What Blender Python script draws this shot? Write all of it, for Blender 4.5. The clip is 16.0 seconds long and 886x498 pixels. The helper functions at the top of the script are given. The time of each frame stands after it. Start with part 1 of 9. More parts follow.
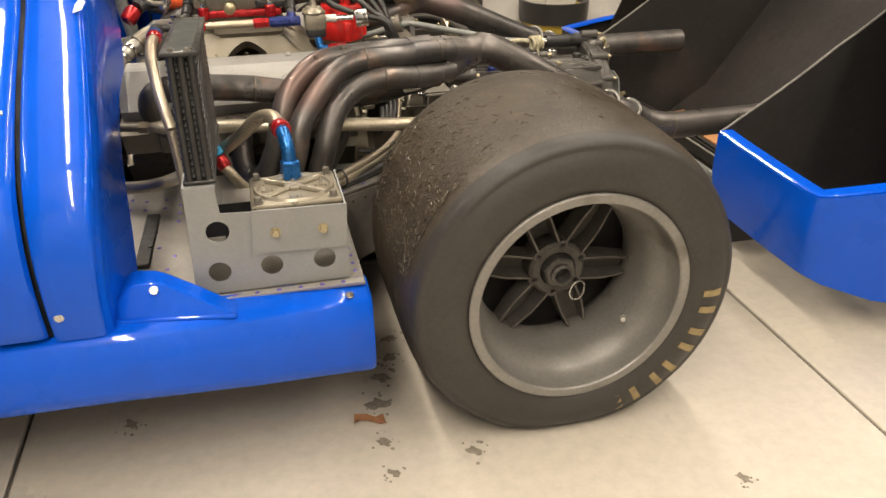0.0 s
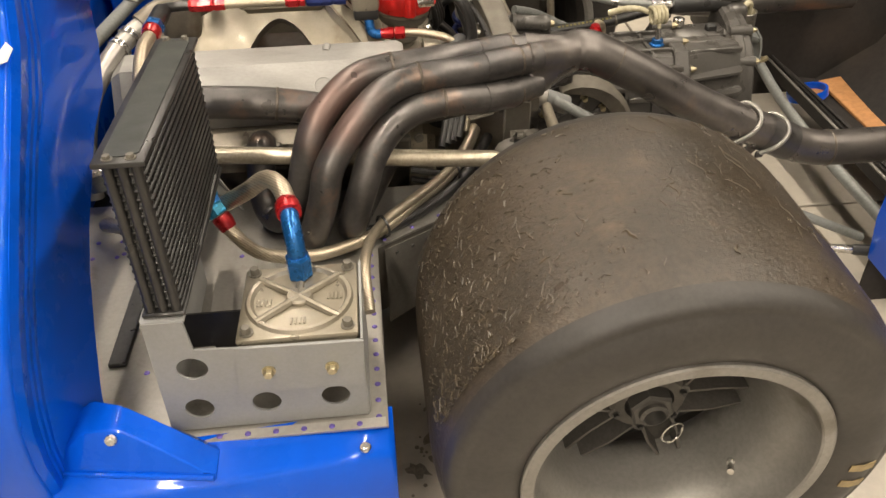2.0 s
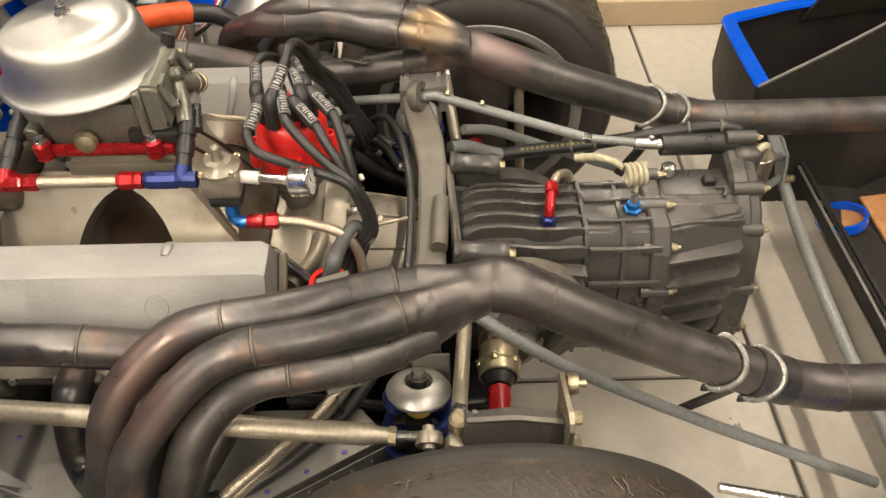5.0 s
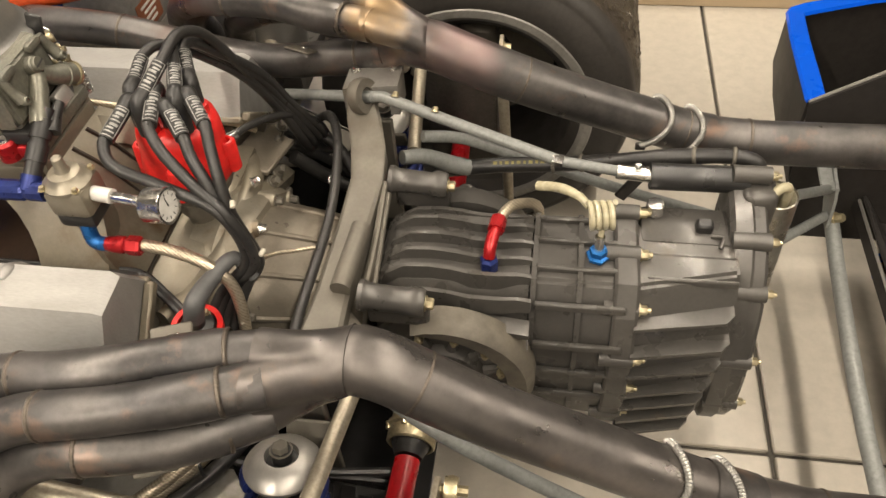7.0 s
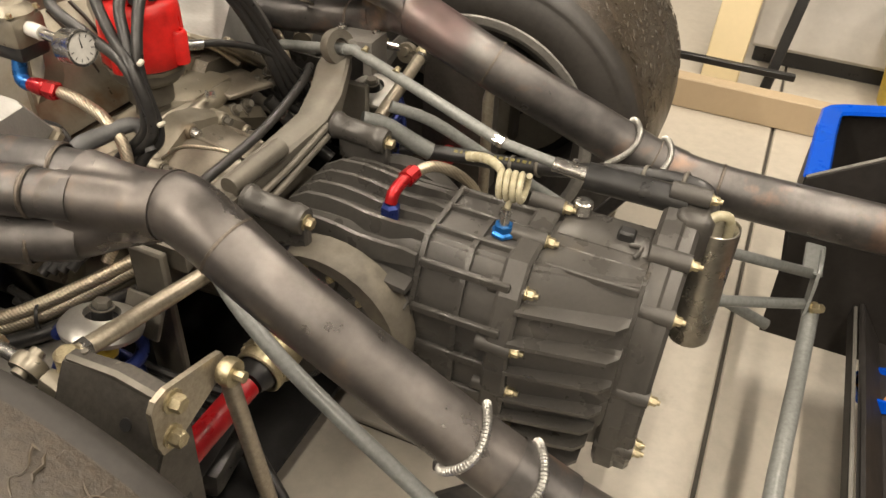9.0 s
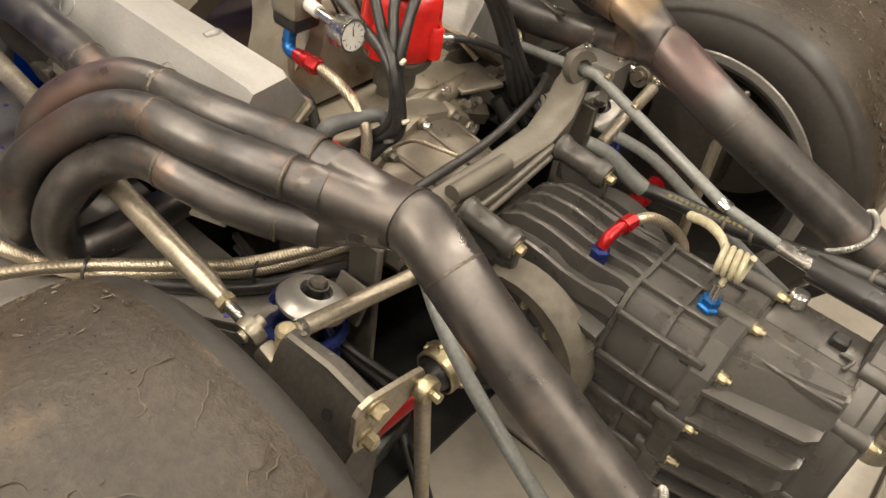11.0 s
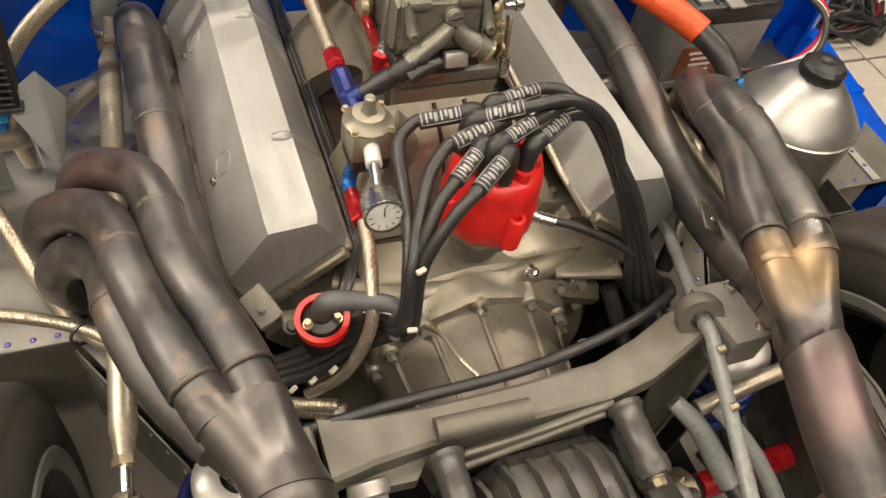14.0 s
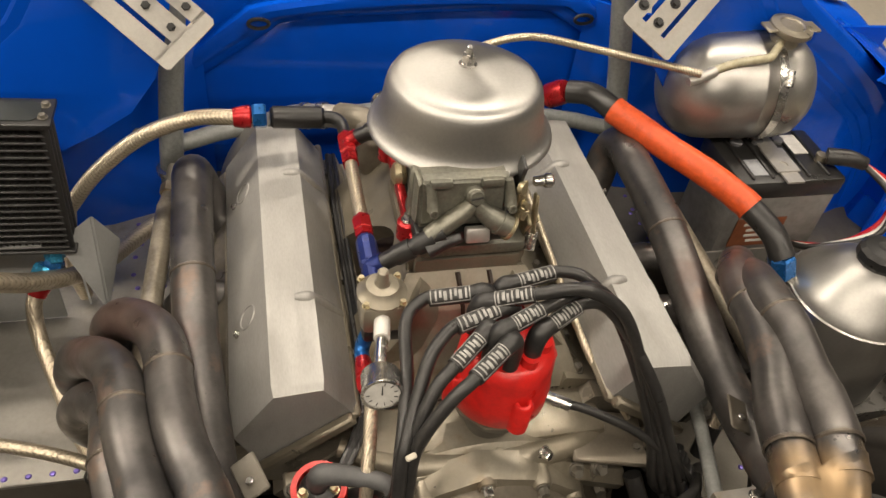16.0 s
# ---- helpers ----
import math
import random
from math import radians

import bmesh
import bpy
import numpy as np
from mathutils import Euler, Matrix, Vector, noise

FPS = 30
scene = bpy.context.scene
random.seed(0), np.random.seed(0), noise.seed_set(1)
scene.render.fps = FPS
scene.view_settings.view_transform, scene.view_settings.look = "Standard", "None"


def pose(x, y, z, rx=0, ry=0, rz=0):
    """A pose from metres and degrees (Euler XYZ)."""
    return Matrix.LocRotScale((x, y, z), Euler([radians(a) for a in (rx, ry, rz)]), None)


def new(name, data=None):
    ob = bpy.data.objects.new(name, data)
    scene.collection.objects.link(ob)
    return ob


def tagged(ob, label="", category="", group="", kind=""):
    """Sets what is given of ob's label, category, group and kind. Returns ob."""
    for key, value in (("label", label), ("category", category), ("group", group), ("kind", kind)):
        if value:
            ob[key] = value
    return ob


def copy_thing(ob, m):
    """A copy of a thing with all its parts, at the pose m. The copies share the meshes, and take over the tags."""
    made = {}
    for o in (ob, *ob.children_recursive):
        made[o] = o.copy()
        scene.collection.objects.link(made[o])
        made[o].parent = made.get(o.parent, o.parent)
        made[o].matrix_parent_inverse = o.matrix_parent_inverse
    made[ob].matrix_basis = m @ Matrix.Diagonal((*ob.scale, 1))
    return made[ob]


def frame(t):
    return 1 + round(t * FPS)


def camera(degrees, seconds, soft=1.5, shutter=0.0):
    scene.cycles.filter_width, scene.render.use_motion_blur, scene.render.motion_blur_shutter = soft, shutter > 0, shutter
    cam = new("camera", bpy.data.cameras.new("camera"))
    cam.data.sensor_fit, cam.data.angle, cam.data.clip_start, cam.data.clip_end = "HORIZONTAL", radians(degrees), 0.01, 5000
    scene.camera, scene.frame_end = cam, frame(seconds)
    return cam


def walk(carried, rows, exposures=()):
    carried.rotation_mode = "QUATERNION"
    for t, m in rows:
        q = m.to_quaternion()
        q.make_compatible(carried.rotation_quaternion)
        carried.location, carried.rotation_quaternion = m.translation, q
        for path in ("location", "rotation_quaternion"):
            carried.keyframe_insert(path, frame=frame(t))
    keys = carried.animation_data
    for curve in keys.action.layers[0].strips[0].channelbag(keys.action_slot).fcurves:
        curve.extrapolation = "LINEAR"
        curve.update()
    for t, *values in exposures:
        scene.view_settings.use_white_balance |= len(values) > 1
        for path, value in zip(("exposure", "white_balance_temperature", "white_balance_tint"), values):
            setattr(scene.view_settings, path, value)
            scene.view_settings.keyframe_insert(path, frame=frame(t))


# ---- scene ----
cam = camera(59.3, 16.0)
METRES, EYE, TILT, LEAN, TURN = 2.9, 1.025, -28.2, 0.29, -13.94
ROWS = [
    (0.0, 0.0, 0.0, 0.0, -0.0, 0.0, -0.0),
    (0.5, -0.0024, 0.0352, 0.0362, 0.01, -1.23, -2.32),
    (1.0, -0.0081, 0.0807, 0.0753, 0.67, -3.18, -3.35),
    (1.5, -0.0043, 0.1131, 0.0978, 3.31, -7.66, -3.35),
    (2.0, 0.0117, 0.1383, 0.129, 7.27, -11.11, -3.38),
    (2.5, 0.0174, 0.1613, 0.159, 8.37, -12.81, -3.59),
    (3.0, 0.0118, 0.1963, 0.1975, 7.78, -13.78, -3.93),
    (3.5, 0.012, 0.2251, 0.2227, 7.65, -14.18, -4.55),
    (4.0, 0.0264, 0.2502, 0.2468, 8.74, -14.33, -4.76),
    (6.5, 0.1016, 0.3729, 0.3134, 17.06, -23.24, -6.8),
    (7.0, 0.1238, 0.4051, 0.2998, 20.55, -21.73, -7.66),
    (7.5, 0.1806, 0.4289, 0.2823, 26.55, -19.83, -12.56),
    (8.0, 0.2124, 0.4465, 0.2571, 28.72, -14.2, -17.94),
    (10.5, 0.232, 0.4375, 0.2339, 43.36, -19.86, -23.19),
    (11.0, 0.1898, 0.424, 0.258, 48.68, -24.84, -29.75),
    (11.5, 0.1875, 0.4299, 0.2789, 57.65, -31.74, -33.24),
    (12.0, 0.1721, 0.439, 0.3025, 62.07, -36.44, -38.88),
    (12.5, 0.1551, 0.4609, 0.3228, 67.57, -42.21, -41.89),
    (13.0, 0.1354, 0.4946, 0.3441, 79.28, -50.04, -38.02),
    (13.5, 0.1233, 0.5085, 0.353, 81.0, -49.34, -36.21),
    (14.0, 0.1112, 0.521, 0.3591, 83.35, -48.44, -36.1),
    (14.5, 0.1032, 0.535, 0.372, 87.06, -48.72, -35.55),
    (15.0, 0.097, 0.5385, 0.3801, 89.72, -48.32, -34.98),
    (15.5, 0.0948, 0.5389, 0.3852, 91.61, -47.09, -34.42),
    (16.0, 0.0924, 0.5387, 0.3888, 92.81, -45.67, -33.98),
]
walk(cam, [(t, pose(-0.519, -1.077, EYE, TILT, LEAN, TURN) @ pose(METRES * x, METRES * y, METRES * z, 90 + pitch, roll, yaw)) for t, x, y, z, yaw, pitch, roll in ROWS],
     exposures=[(0, 0), (4, 0), (10.5, 0.1), (13.5, 0.05), (14.5, -0.06), (15.5, -0.2), (16, -0.26)])

# ---- world and lights ----
world = bpy.data.worlds.new("garage")
scene.world = world
world.use_nodes = True
world.node_tree.nodes["Background"].inputs[0].default_value = (1.0, 0.86, 0.7, 1)
world.node_tree.nodes["Background"].inputs[1].default_value = 0.015

YC = 0.942          # the car's middle plane


# ---- mesh helpers ----
BASE = {}


def V(*a):
    return Vector(a)


def mirror_y(p):
    return Vector((p[0], 2 * YC - p[1], p[2]))


def thing(name, base, label, category, group="", kind=""):
    """An Empty at the thing's base, which parents its parts."""
    ob = new(name)
    ob.location = base
    ob.empty_display_size = 0.05
    BASE[ob.name] = Vector(base)
    return tagged(ob, label, category, group, kind)


def mesh_of(name, bm, material, base=(0, 0, 0), smooth=True, angle=38):
    bmesh.ops.translate(bm, verts=bm.verts, vec=-Vector(base))
    bmesh.ops.recalc_face_normals(bm, faces=bm.faces)
    me = bpy.data.meshes.new(name)
    bm.to_mesh(me)
    bm.free()
    if smooth:
        me.polygons.foreach_set("use_smooth", [True] * len(me.polygons))
        me.set_sharp_from_angle(angle=radians(angle))
    me.materials.append(material)
    return me


def part(name, bm, material, parent, label="", smooth=True, angle=38):
    base = BASE[parent.name]
    ob = new(name, mesh_of(name, bm, material, base, smooth, angle))
    ob.parent = parent
    BASE[ob.name] = base
    if label:
        tagged(ob, label)
    return ob


def solo(name, bm, material, label, category="", group="", kind="", smooth=True, angle=38):
    """A thing, or a piece of the setting, of one mesh."""
    vs = [v.co for v in bm.verts]
    lo = [min(v[i] for v in vs) for i in range(3)]
    hi = [max(v[i] for v in vs) for i in range(3)]
    base = Vector(((lo[0] + hi[0]) / 2, (lo[1] + hi[1]) / 2, lo[2]))
    ob = new(name, mesh_of(name, bm, material, base, smooth, angle))
    ob.location = base
    BASE[ob.name] = base
    return tagged(ob, label, category, group, kind)


def spline(pts, n=6):
    """Catmull-Rom points through pts."""
    p = [Vector(q) for q in pts]
    if len(p) < 3 or n < 2:
        return p
    p = [p[0] * 2 - p[1]] + p + [p[-1] * 2 - p[-2]]
    out = []
    for i in range(1, len(p) - 2):
        a, b, c, d = p[i - 1:i + 3]
        for k in range(n):
            t = k / n
            out.append(0.5 * ((2 * b) + (c - a) * t + (2 * a - 5 * b + 4 * c - d) * t * t + (3 * b - a - 3 * c + d) * t ** 3))
    out.append(p[-2])
    return out


def tube(bm, pts, r, seg=12, n=6, cap=True, hollow=0.0):
    """A round tube along pts. r: a radius, or one for each of pts."""
    path = spline(pts, n)
    m = len(path)
    if isinstance(r, (int, float)):
        rad = [r] * m
    else:
        rad = [r[min(int(i * (len(r) - 1) / (m - 1)), len(r) - 2)] * (1 - (i * (len(r) - 1) / (m - 1)) % 1 if i < m - 1 else 0)
               + r[min(int(i * (len(r) - 1) / (m - 1)) + 1, len(r) - 1)] * ((i * (len(r) - 1) / (m - 1)) % 1 if i < m - 1 else 1) for i in range(m)]
    rings = []
    t0 = (path[1] - path[0]).normalized()
    u = t0.orthogonal().normalized()
    for i in range(m):
        t = (path[min(i + 1, m - 1)] - path[max(i - 1, 0)]).normalized()
        u = (u - t * u.dot(t)).normalized()
        w = t.cross(u)
        rings.append([bm.verts.new(path[i] + (u * math.cos(a) + w * math.sin(a)) * rad[i]) for a in (2 * math.pi * k / seg for k in range(seg))])
    for a, b in zip(rings, rings[1:]):
        for k in range(seg):
            bm.faces.new((a[k], a[(k + 1) % seg], b[(k + 1) % seg], b[k]))
    if hollow:
        for ring, c, t in ((rings[-1], path[-1], (path[-1] - path[-2]).normalized()),):
            lip = [bm.verts.new(c + (v.co - c) * (1 - hollow)) for v in ring]
            deep = [bm.verts.new(v.co - t * rad[-1] * 4) for v in lip]
            for k in range(seg):
                j = (k + 1) % seg
                bm.faces.new((ring[k], ring[j], lip[j], lip[k]))
                bm.faces.new((lip[k], lip[j], deep[j], deep[k]))
            bm.faces.new(deep)
        bm.faces.new(rings[0])
    elif cap:
        bm.faces.new(rings[0])
        bm.faces.new(rings[-1])
    return bm


def axes(axis):
    w = Vector(axis).normalized()
    u = w.orthogonal().normalized()
    return u, w.cross(u), w


def lathe(bm, profile, origin, axis, seg=32, close=False):
    """Turns (radius, height) points about an axis through origin. A radius of 0 makes a pole."""
    u, v, w = axes(axis)
    o = Vector(origin)
    rings = []
    for r, h in profile:
        if r <= 1e-6:
            rings.append([bm.verts.new(o + w * h)])
        else:
            rings.append([bm.verts.new(o + w * h + (u * math.cos(a) + v * math.sin(a)) * r) for a in (2 * math.pi * k / seg for k in range(seg))])
    pairs = list(zip(rings, rings[1:])) + ([(rings[-1], rings[0])] if close else [])
    for a, b in pairs:
        for k in range(seg):
            j = (k + 1) % seg
            if len(a) == 1 and len(b) == 1:
                continue
            if len(a) == 1:
                bm.faces.new((a[0], b[j], b[k]))
            elif len(b) == 1:
                bm.faces.new((a[k], a[j], b[0]))
            else:
                bm.faces.new((a[k], a[j], b[j], b[k]))
    return bm


def disc(bm, p, axis, r, h, seg=16, bev=0.0):
    """A short cylinder from p along axis, its far rim rounded by bev."""
    prof = [(0, 0), (r, 0), (r, h - bev), (r - bev, h), (0, h)] if bev else [(0, 0), (r, 0), (r, h), (0, h)]
    return lathe(bm, prof, p, axis, seg)


def box(bm, centre, size, bev=0.0, rot=None, seg=1):
    """A box with bevelled edges. rot: a 3x3 or Euler degrees."""
    part_bm = bmesh.new()
    bmesh.ops.create_cube(part_bm, size=1)
    for v in part_bm.verts:
        v.co = Vector((v.co.x * size[0], v.co.y * size[1], v.co.z * size[2]))
    if bev:
        bmesh.ops.bevel(part_bm, geom=part_bm.edges[:], offset=bev, segments=seg, affect="EDGES", profile=0.5)
    m = Euler([radians(a) for a in rot]).to_matrix() if isinstance(rot, tuple) else (rot or Matrix.Identity(3))
    for v in part_bm.verts:
        v.co = m @ v.co + Vector(centre)
    return merge(bm, part_bm)


def merge(bm, other):
    table = {v: bm.verts.new(v.co) for v in other.verts}
    for f in other.faces:
        bm.faces.new([table[v] for v in f.verts])
    other.free()
    return bm


def plate(bm, outline, holes, thick, m, seg=18):
    """A flat plate: an outline in (u, v), round holes (u, v, r), thickened along the third axis of the 4x4 m."""
    flat = bmesh.new()
    loops = [[Vector((u, v, 0)) for u, v in outline]]
    for hu, hv, hr in holes:
        loops.append([Vector((hu + hr * math.cos(2 * math.pi * k / seg), hv + hr * math.sin(2 * math.pi * k / seg), 0)) for k in range(seg)])
    edges = []
    for loop in loops:
        vs = [flat.verts.new(p) for p in loop]
        edges += [flat.edges.new((vs[i], vs[(i + 1) % len(vs)])) for i in range(len(vs))]
    if holes:
        bmesh.ops.triangle_fill(flat, use_beauty=True, use_dissolve=False, edges=edges, normal=(0, 0, 1))
    else:
        flat.faces.new([e.verts[0] for e in edges])
    got = bmesh.ops.extrude_face_region(flat, geom=flat.faces[:])
    bmesh.ops.translate(flat, verts=[e for e in got["geom"] if isinstance(e, bmesh.types.BMVert)], vec=(0, 0, thick))
    bmesh.ops.transform(flat, matrix=m, verts=flat.verts)
    bmesh.ops.recalc_face_normals(flat, faces=flat.faces)
    return merge(bm, flat)


def loft(bm, sections, close_ends=True, ring=True):
    """Joins sections, lists of as many points each."""
    rows = [[bm.verts.new(p) for p in s] for s in sections]
    n = len(rows[0])
    for a, b in zip(rows, rows[1:]):
        for k in range(n if ring else n - 1):
            bm.faces.new((a[k], a[(k + 1) % n], b[(k + 1) % n], b[k]))
    if close_ends and ring:
        bm.faces.new(rows[0])
        bm.faces.new(rows[-1])
    return bm


def sheet(bm, sections, thick):
    """An open shell through sections, thickened."""
    tmp = bmesh.new()
    loft(tmp, sections, ring=False)
    bmesh.ops.recalc_face_normals(tmp, faces=tmp.faces)
    bmesh.ops.solidify(tmp, geom=tmp.faces[:], thickness=thick)
    return merge(bm, tmp)


def coil(bm, p, axis, radius, wire, turns, length, seg=8, per=18):
    u, v, w = axes(axis)
    pts = [Vector(p) + w * (length * k / (turns * per)) + (u * math.cos(2 * math.pi * k / per) + v * math.sin(2 * math.pi * k / per)) * radius
           for k in range(int(turns * per) + 1)]
    return tube(bm, pts, wire, seg, 1)


def hexhead(bm, p, axis, across, h, washer=1.35):
    """A bolt head with its washer, seated at p."""
    r = across / 2
    disc(bm, p, axis, r * washer, h * 0.22, 14)
    w = Vector(axis).normalized()
    lathe(bm, [(0, 0), (r, 0), (r, h * 0.8), (r * 0.86, h), (0, h)], Vector(p) + w * h * 0.22, axis, 6)
    return bm


def bolt(p, axis, across, h, material, parent, name="bolt", stud=0.0):
    b = hexhead(bmesh.new(), p, axis, across, h)
    if stud:
        w = Vector(axis).normalized()
        disc(b, Vector(p) + w * h, axis, across * 0.27, stud, 10)
    return part(name, b, material, parent)


# ---- materials ----
def shader(name, colour, rough=0.5, metal=0.0, tone=None, scale=8.0, mix=0.5, fine=60.0, bump=0.1, grain=0.002, rough_var=0.12, coat=0.0, spec=0.5,
           stain=None, stain_scale=3.0, stain_at=0.6, stretch=(1, 1, 1), islands=0.0, wave=None, grit=0.4, spun=0.0, heat=()):
    """A surface with large patches (tone), grain (bump), a changing roughness and, where wanted, stains."""
    m = bpy.data.materials.new(name)
    m.use_nodes = True
    n, l = m.node_tree.nodes, m.node_tree.links
    b = n["Principled BSDF"]
    co = n.new("ShaderNodeTexCoord")
    mp = n.new("ShaderNodeMapping")
    mp.inputs["Scale"].default_value = stretch
    l.new(co.outputs["Object"], mp.inputs[0])

    def noise_at(s, d=4.0, r=0.55):
        t = n.new("ShaderNodeTexNoise")
        t.inputs["Scale"].default_value, t.inputs["Detail"].default_value, t.inputs["Roughness"].default_value = s, d, r
        l.new(mp.outputs[0], t.inputs["Vector"])
        return t.outputs["Fac"]

    def ramp(fac, lo, hi):
        t = n.new("ShaderNodeMapRange")
        t.inputs["From Min"].default_value, t.inputs["From Max"].default_value = lo, hi
        l.new(fac, t.inputs["Value"])
        return t.outputs["Result"]

    def blend(fac, a, c):
        t = n.new("ShaderNodeMix")
        t.data_type = "RGBA"
        l.new(fac, t.inputs[0])
        for sock, val in ((t.inputs[6], a), (t.inputs[7], c)):
            if isinstance(val, tuple):
                sock.default_value = (*val, 1)
            else:
                l.new(val, sock)
        return t.outputs[2]

    big = noise_at(scale)
    small = noise_at(fine, 5.0, 0.65)
    tone = tone or tuple(c * 0.75 for c in colour)
    colour_out = blend(ramp(big, 0.5 - 0.35 * (1 - mix) - 0.05, 0.75), colour, tone)
    gm = n.new("ShaderNodeMix")
    gm.data_type, gm.blend_type = "RGBA", "MULTIPLY"
    gm.inputs[0].default_value = grit
    l.new(colour_out, gm.inputs[6])
    l.new(ramp(small, 0.2, 0.62), gm.inputs[7])
    colour_out = gm.outputs[2]
    if stain:
        colour_out = blend(ramp(noise_at(stain_scale, 6.0, 0.6), stain_at, stain_at + 0.14), colour_out, stain)
    for centre, reach, tint in heat:       # heat tint that fades out with a ragged edge
        geo = n.new("ShaderNodeNewGeometry")
        far = n.new("ShaderNodeVectorMath")
        far.operation = "DISTANCE"
        far.inputs[1].default_value = centre
        l.new(geo.outputs["Position"], far.inputs[0])
        rag = n.new("ShaderNodeMath")
        rag.operation = "MULTIPLY_ADD"
        l.new(noise_at(22, 5.0), rag.inputs[0])
        rag.inputs[1].default_value = reach * 1.3
        l.new(far.outputs["Value"], rag.inputs[2])
        colour_out = blend(ramp(rag.outputs[0], reach * 1.75, reach * 1.1), colour_out, tint)
    if islands:
        isl = n.new("ShaderNodeObjectInfo")
        hs = n.new("ShaderNodeHueSaturation")
        l.new(ramp(isl.outputs["Random"], -1 / islands * 0.5, 1 / islands), hs.inputs["Value"])
        mul = n.new("ShaderNodeMath")
        mul.operation = "MULTIPLY_ADD"
        l.new(isl.outputs["Random"], mul.inputs[0])
        mul.inputs[1].default_value, mul.inputs[2].default_value = islands, 1 - islands / 2
        l.new(mul.outputs[0], hs.inputs["Value"])
        l.new(colour_out, hs.inputs["Color"])
        colour_out = hs.outputs["Color"]
    l.new(colour_out, b.inputs["Base Color"])
    rr = n.new("ShaderNodeMapRange")
    rr.inputs["To Min"].default_value, rr.inputs["To Max"].default_value = max(rough - rough_var, 0.02), min(rough + rough_var, 1)
    rr.inputs["From Min"].default_value, rr.inputs["From Max"].default_value = 0.3, 0.7
    l.new(noise_at(scale * 2.3, 5.0), rr.inputs["Value"])
    l.new(rr.outputs[0], b.inputs["Roughness"])
    b.inputs["Metallic"].default_value = metal
    b.inputs["Coat Weight"].default_value = coat
    b.inputs["Coat Roughness"].default_value = 0.035
    b.inputs["Specular IOR Level"].default_value = spec
    if spun:
        b.inputs["Anisotropic"].default_value = spun
        tn = n.new("ShaderNodeTangent")
        tn.direction_type, tn.axis = "RADIAL", "Z"
        l.new(tn.outputs[0], b.inputs["Tangent"])
    height = small
    if wave:
        wv = n.new("ShaderNodeTexWave")
        wv.wave_type, wv.bands_direction = "BANDS", "DIAGONAL"
        wv.inputs["Scale"].default_value = wave
        wv.inputs["Distortion"].default_value = 0.4
        l.new(co.outputs["Object"], wv.inputs["Vector"])
        vo = n.new("ShaderNodeTexVoronoi")
        vo.inputs["Scale"].default_value = wave * 3
        l.new(co.outputs["Object"], vo.inputs["Vector"])
        ad = n.new("ShaderNodeMath")
        l.new(wv.outputs["Fac"], ad.inputs[0])
        l.new(vo.outputs["Distance"], ad.inputs[1])
        height = ad.outputs[0]
        weave = n.new("ShaderNodeMix")
        weave.data_type, weave.blend_type = "RGBA", "MULTIPLY"
        weave.inputs[0].default_value = 0.45
        l.new(colour_out, weave.inputs[6])
        l.new(ramp(height, 0.15, 1.0), weave.inputs[7])
        l.new(weave.outputs[2], b.inputs["Base Color"])
    bp = n.new("ShaderNodeBump")
    bp.inputs["Strength"].default_value = bump
    bp.inputs["Distance"].default_value = grain
    l.new(height, bp.inputs["Height"])
    l.new(bp.outputs[0], b.inputs["Normal"])
    return m


def glow(name, colour, strength):
    m = bpy.data.materials.new(name)
    m.use_nodes = True
    b = m.node_tree.nodes["Principled BSDF"]
    b.inputs["Base Color"].default_value = (0.9, 0.9, 0.9, 1)
    b.inputs["Emission Color"].default_value = (*colour, 1)
    b.inputs["Emission Strength"].default_value = strength
    return m


CONCRETE = shader("concrete", (0.5, 0.458, 0.39), 0.4, tone=(0.44, 0.402, 0.335), scale=1.3, fine=34, bump=0.08, grain=0.0015, stain=(0.33, 0.29, 0.23), stain_scale=9.0, stain_at=0.68, rough_var=0.14, grit=0.16)
BLUE = shader("blue_paint", (0.001, 0.078, 0.58), 0.3, tone=(0.001, 0.07, 0.52), scale=3, fine=9, bump=0.01, grain=0.003, rough_var=0.05, coat=0.5, spec=0.08, grit=0.1)
DARK_SHELL = shader("dark_laminate", (0.02, 0.019, 0.018), 0.62, tone=(0.034, 0.029, 0.026), spec=0.25, scale=2.2, fine=60, bump=0.2, stain=(0.05, 0.04, 0.033), stain_scale=2.0, stain_at=0.6)
RUBBER = shader("tyre_rubber", (0.028, 0.024, 0.018), 0.42, tone=(0.075, 0.055, 0.036), scale=4, fine=110, bump=0.5, grain=0.004, stain=(0.085, 0.063, 0.042), stain_scale=14, stain_at=0.61, grit=0.6, rough_var=0.16)
SIDEWALL = shader("sidewall_rubber", (0.026, 0.024, 0.022), 0.5, tone=(0.044, 0.039, 0.034), scale=5, fine=120, bump=0.12, grain=0.001)
CRUMB = shader("rubber_pickup", (0.04, 0.034, 0.026), 0.4, tone=(0.1, 0.077, 0.05), scale=60, bump=0.3)
RIM = shader("cast_magnesium", (0.29, 0.28, 0.26), 0.46, 0.4, tone=(0.19, 0.18, 0.165), scale=5, fine=140, bump=0.14, grain=0.001, stain=(0.115, 0.1, 0.08), stain_scale=7, stain_at=0.56, grit=0.25, rough_var=0.16)
SPOKE = shader("brake_dusted_spoke", (0.12, 0.112, 0.102), 0.5, 0.3, tone=(0.085, 0.078, 0.07), scale=14, fine=180, bump=0.12, grain=0.001, rough_var=0.15)
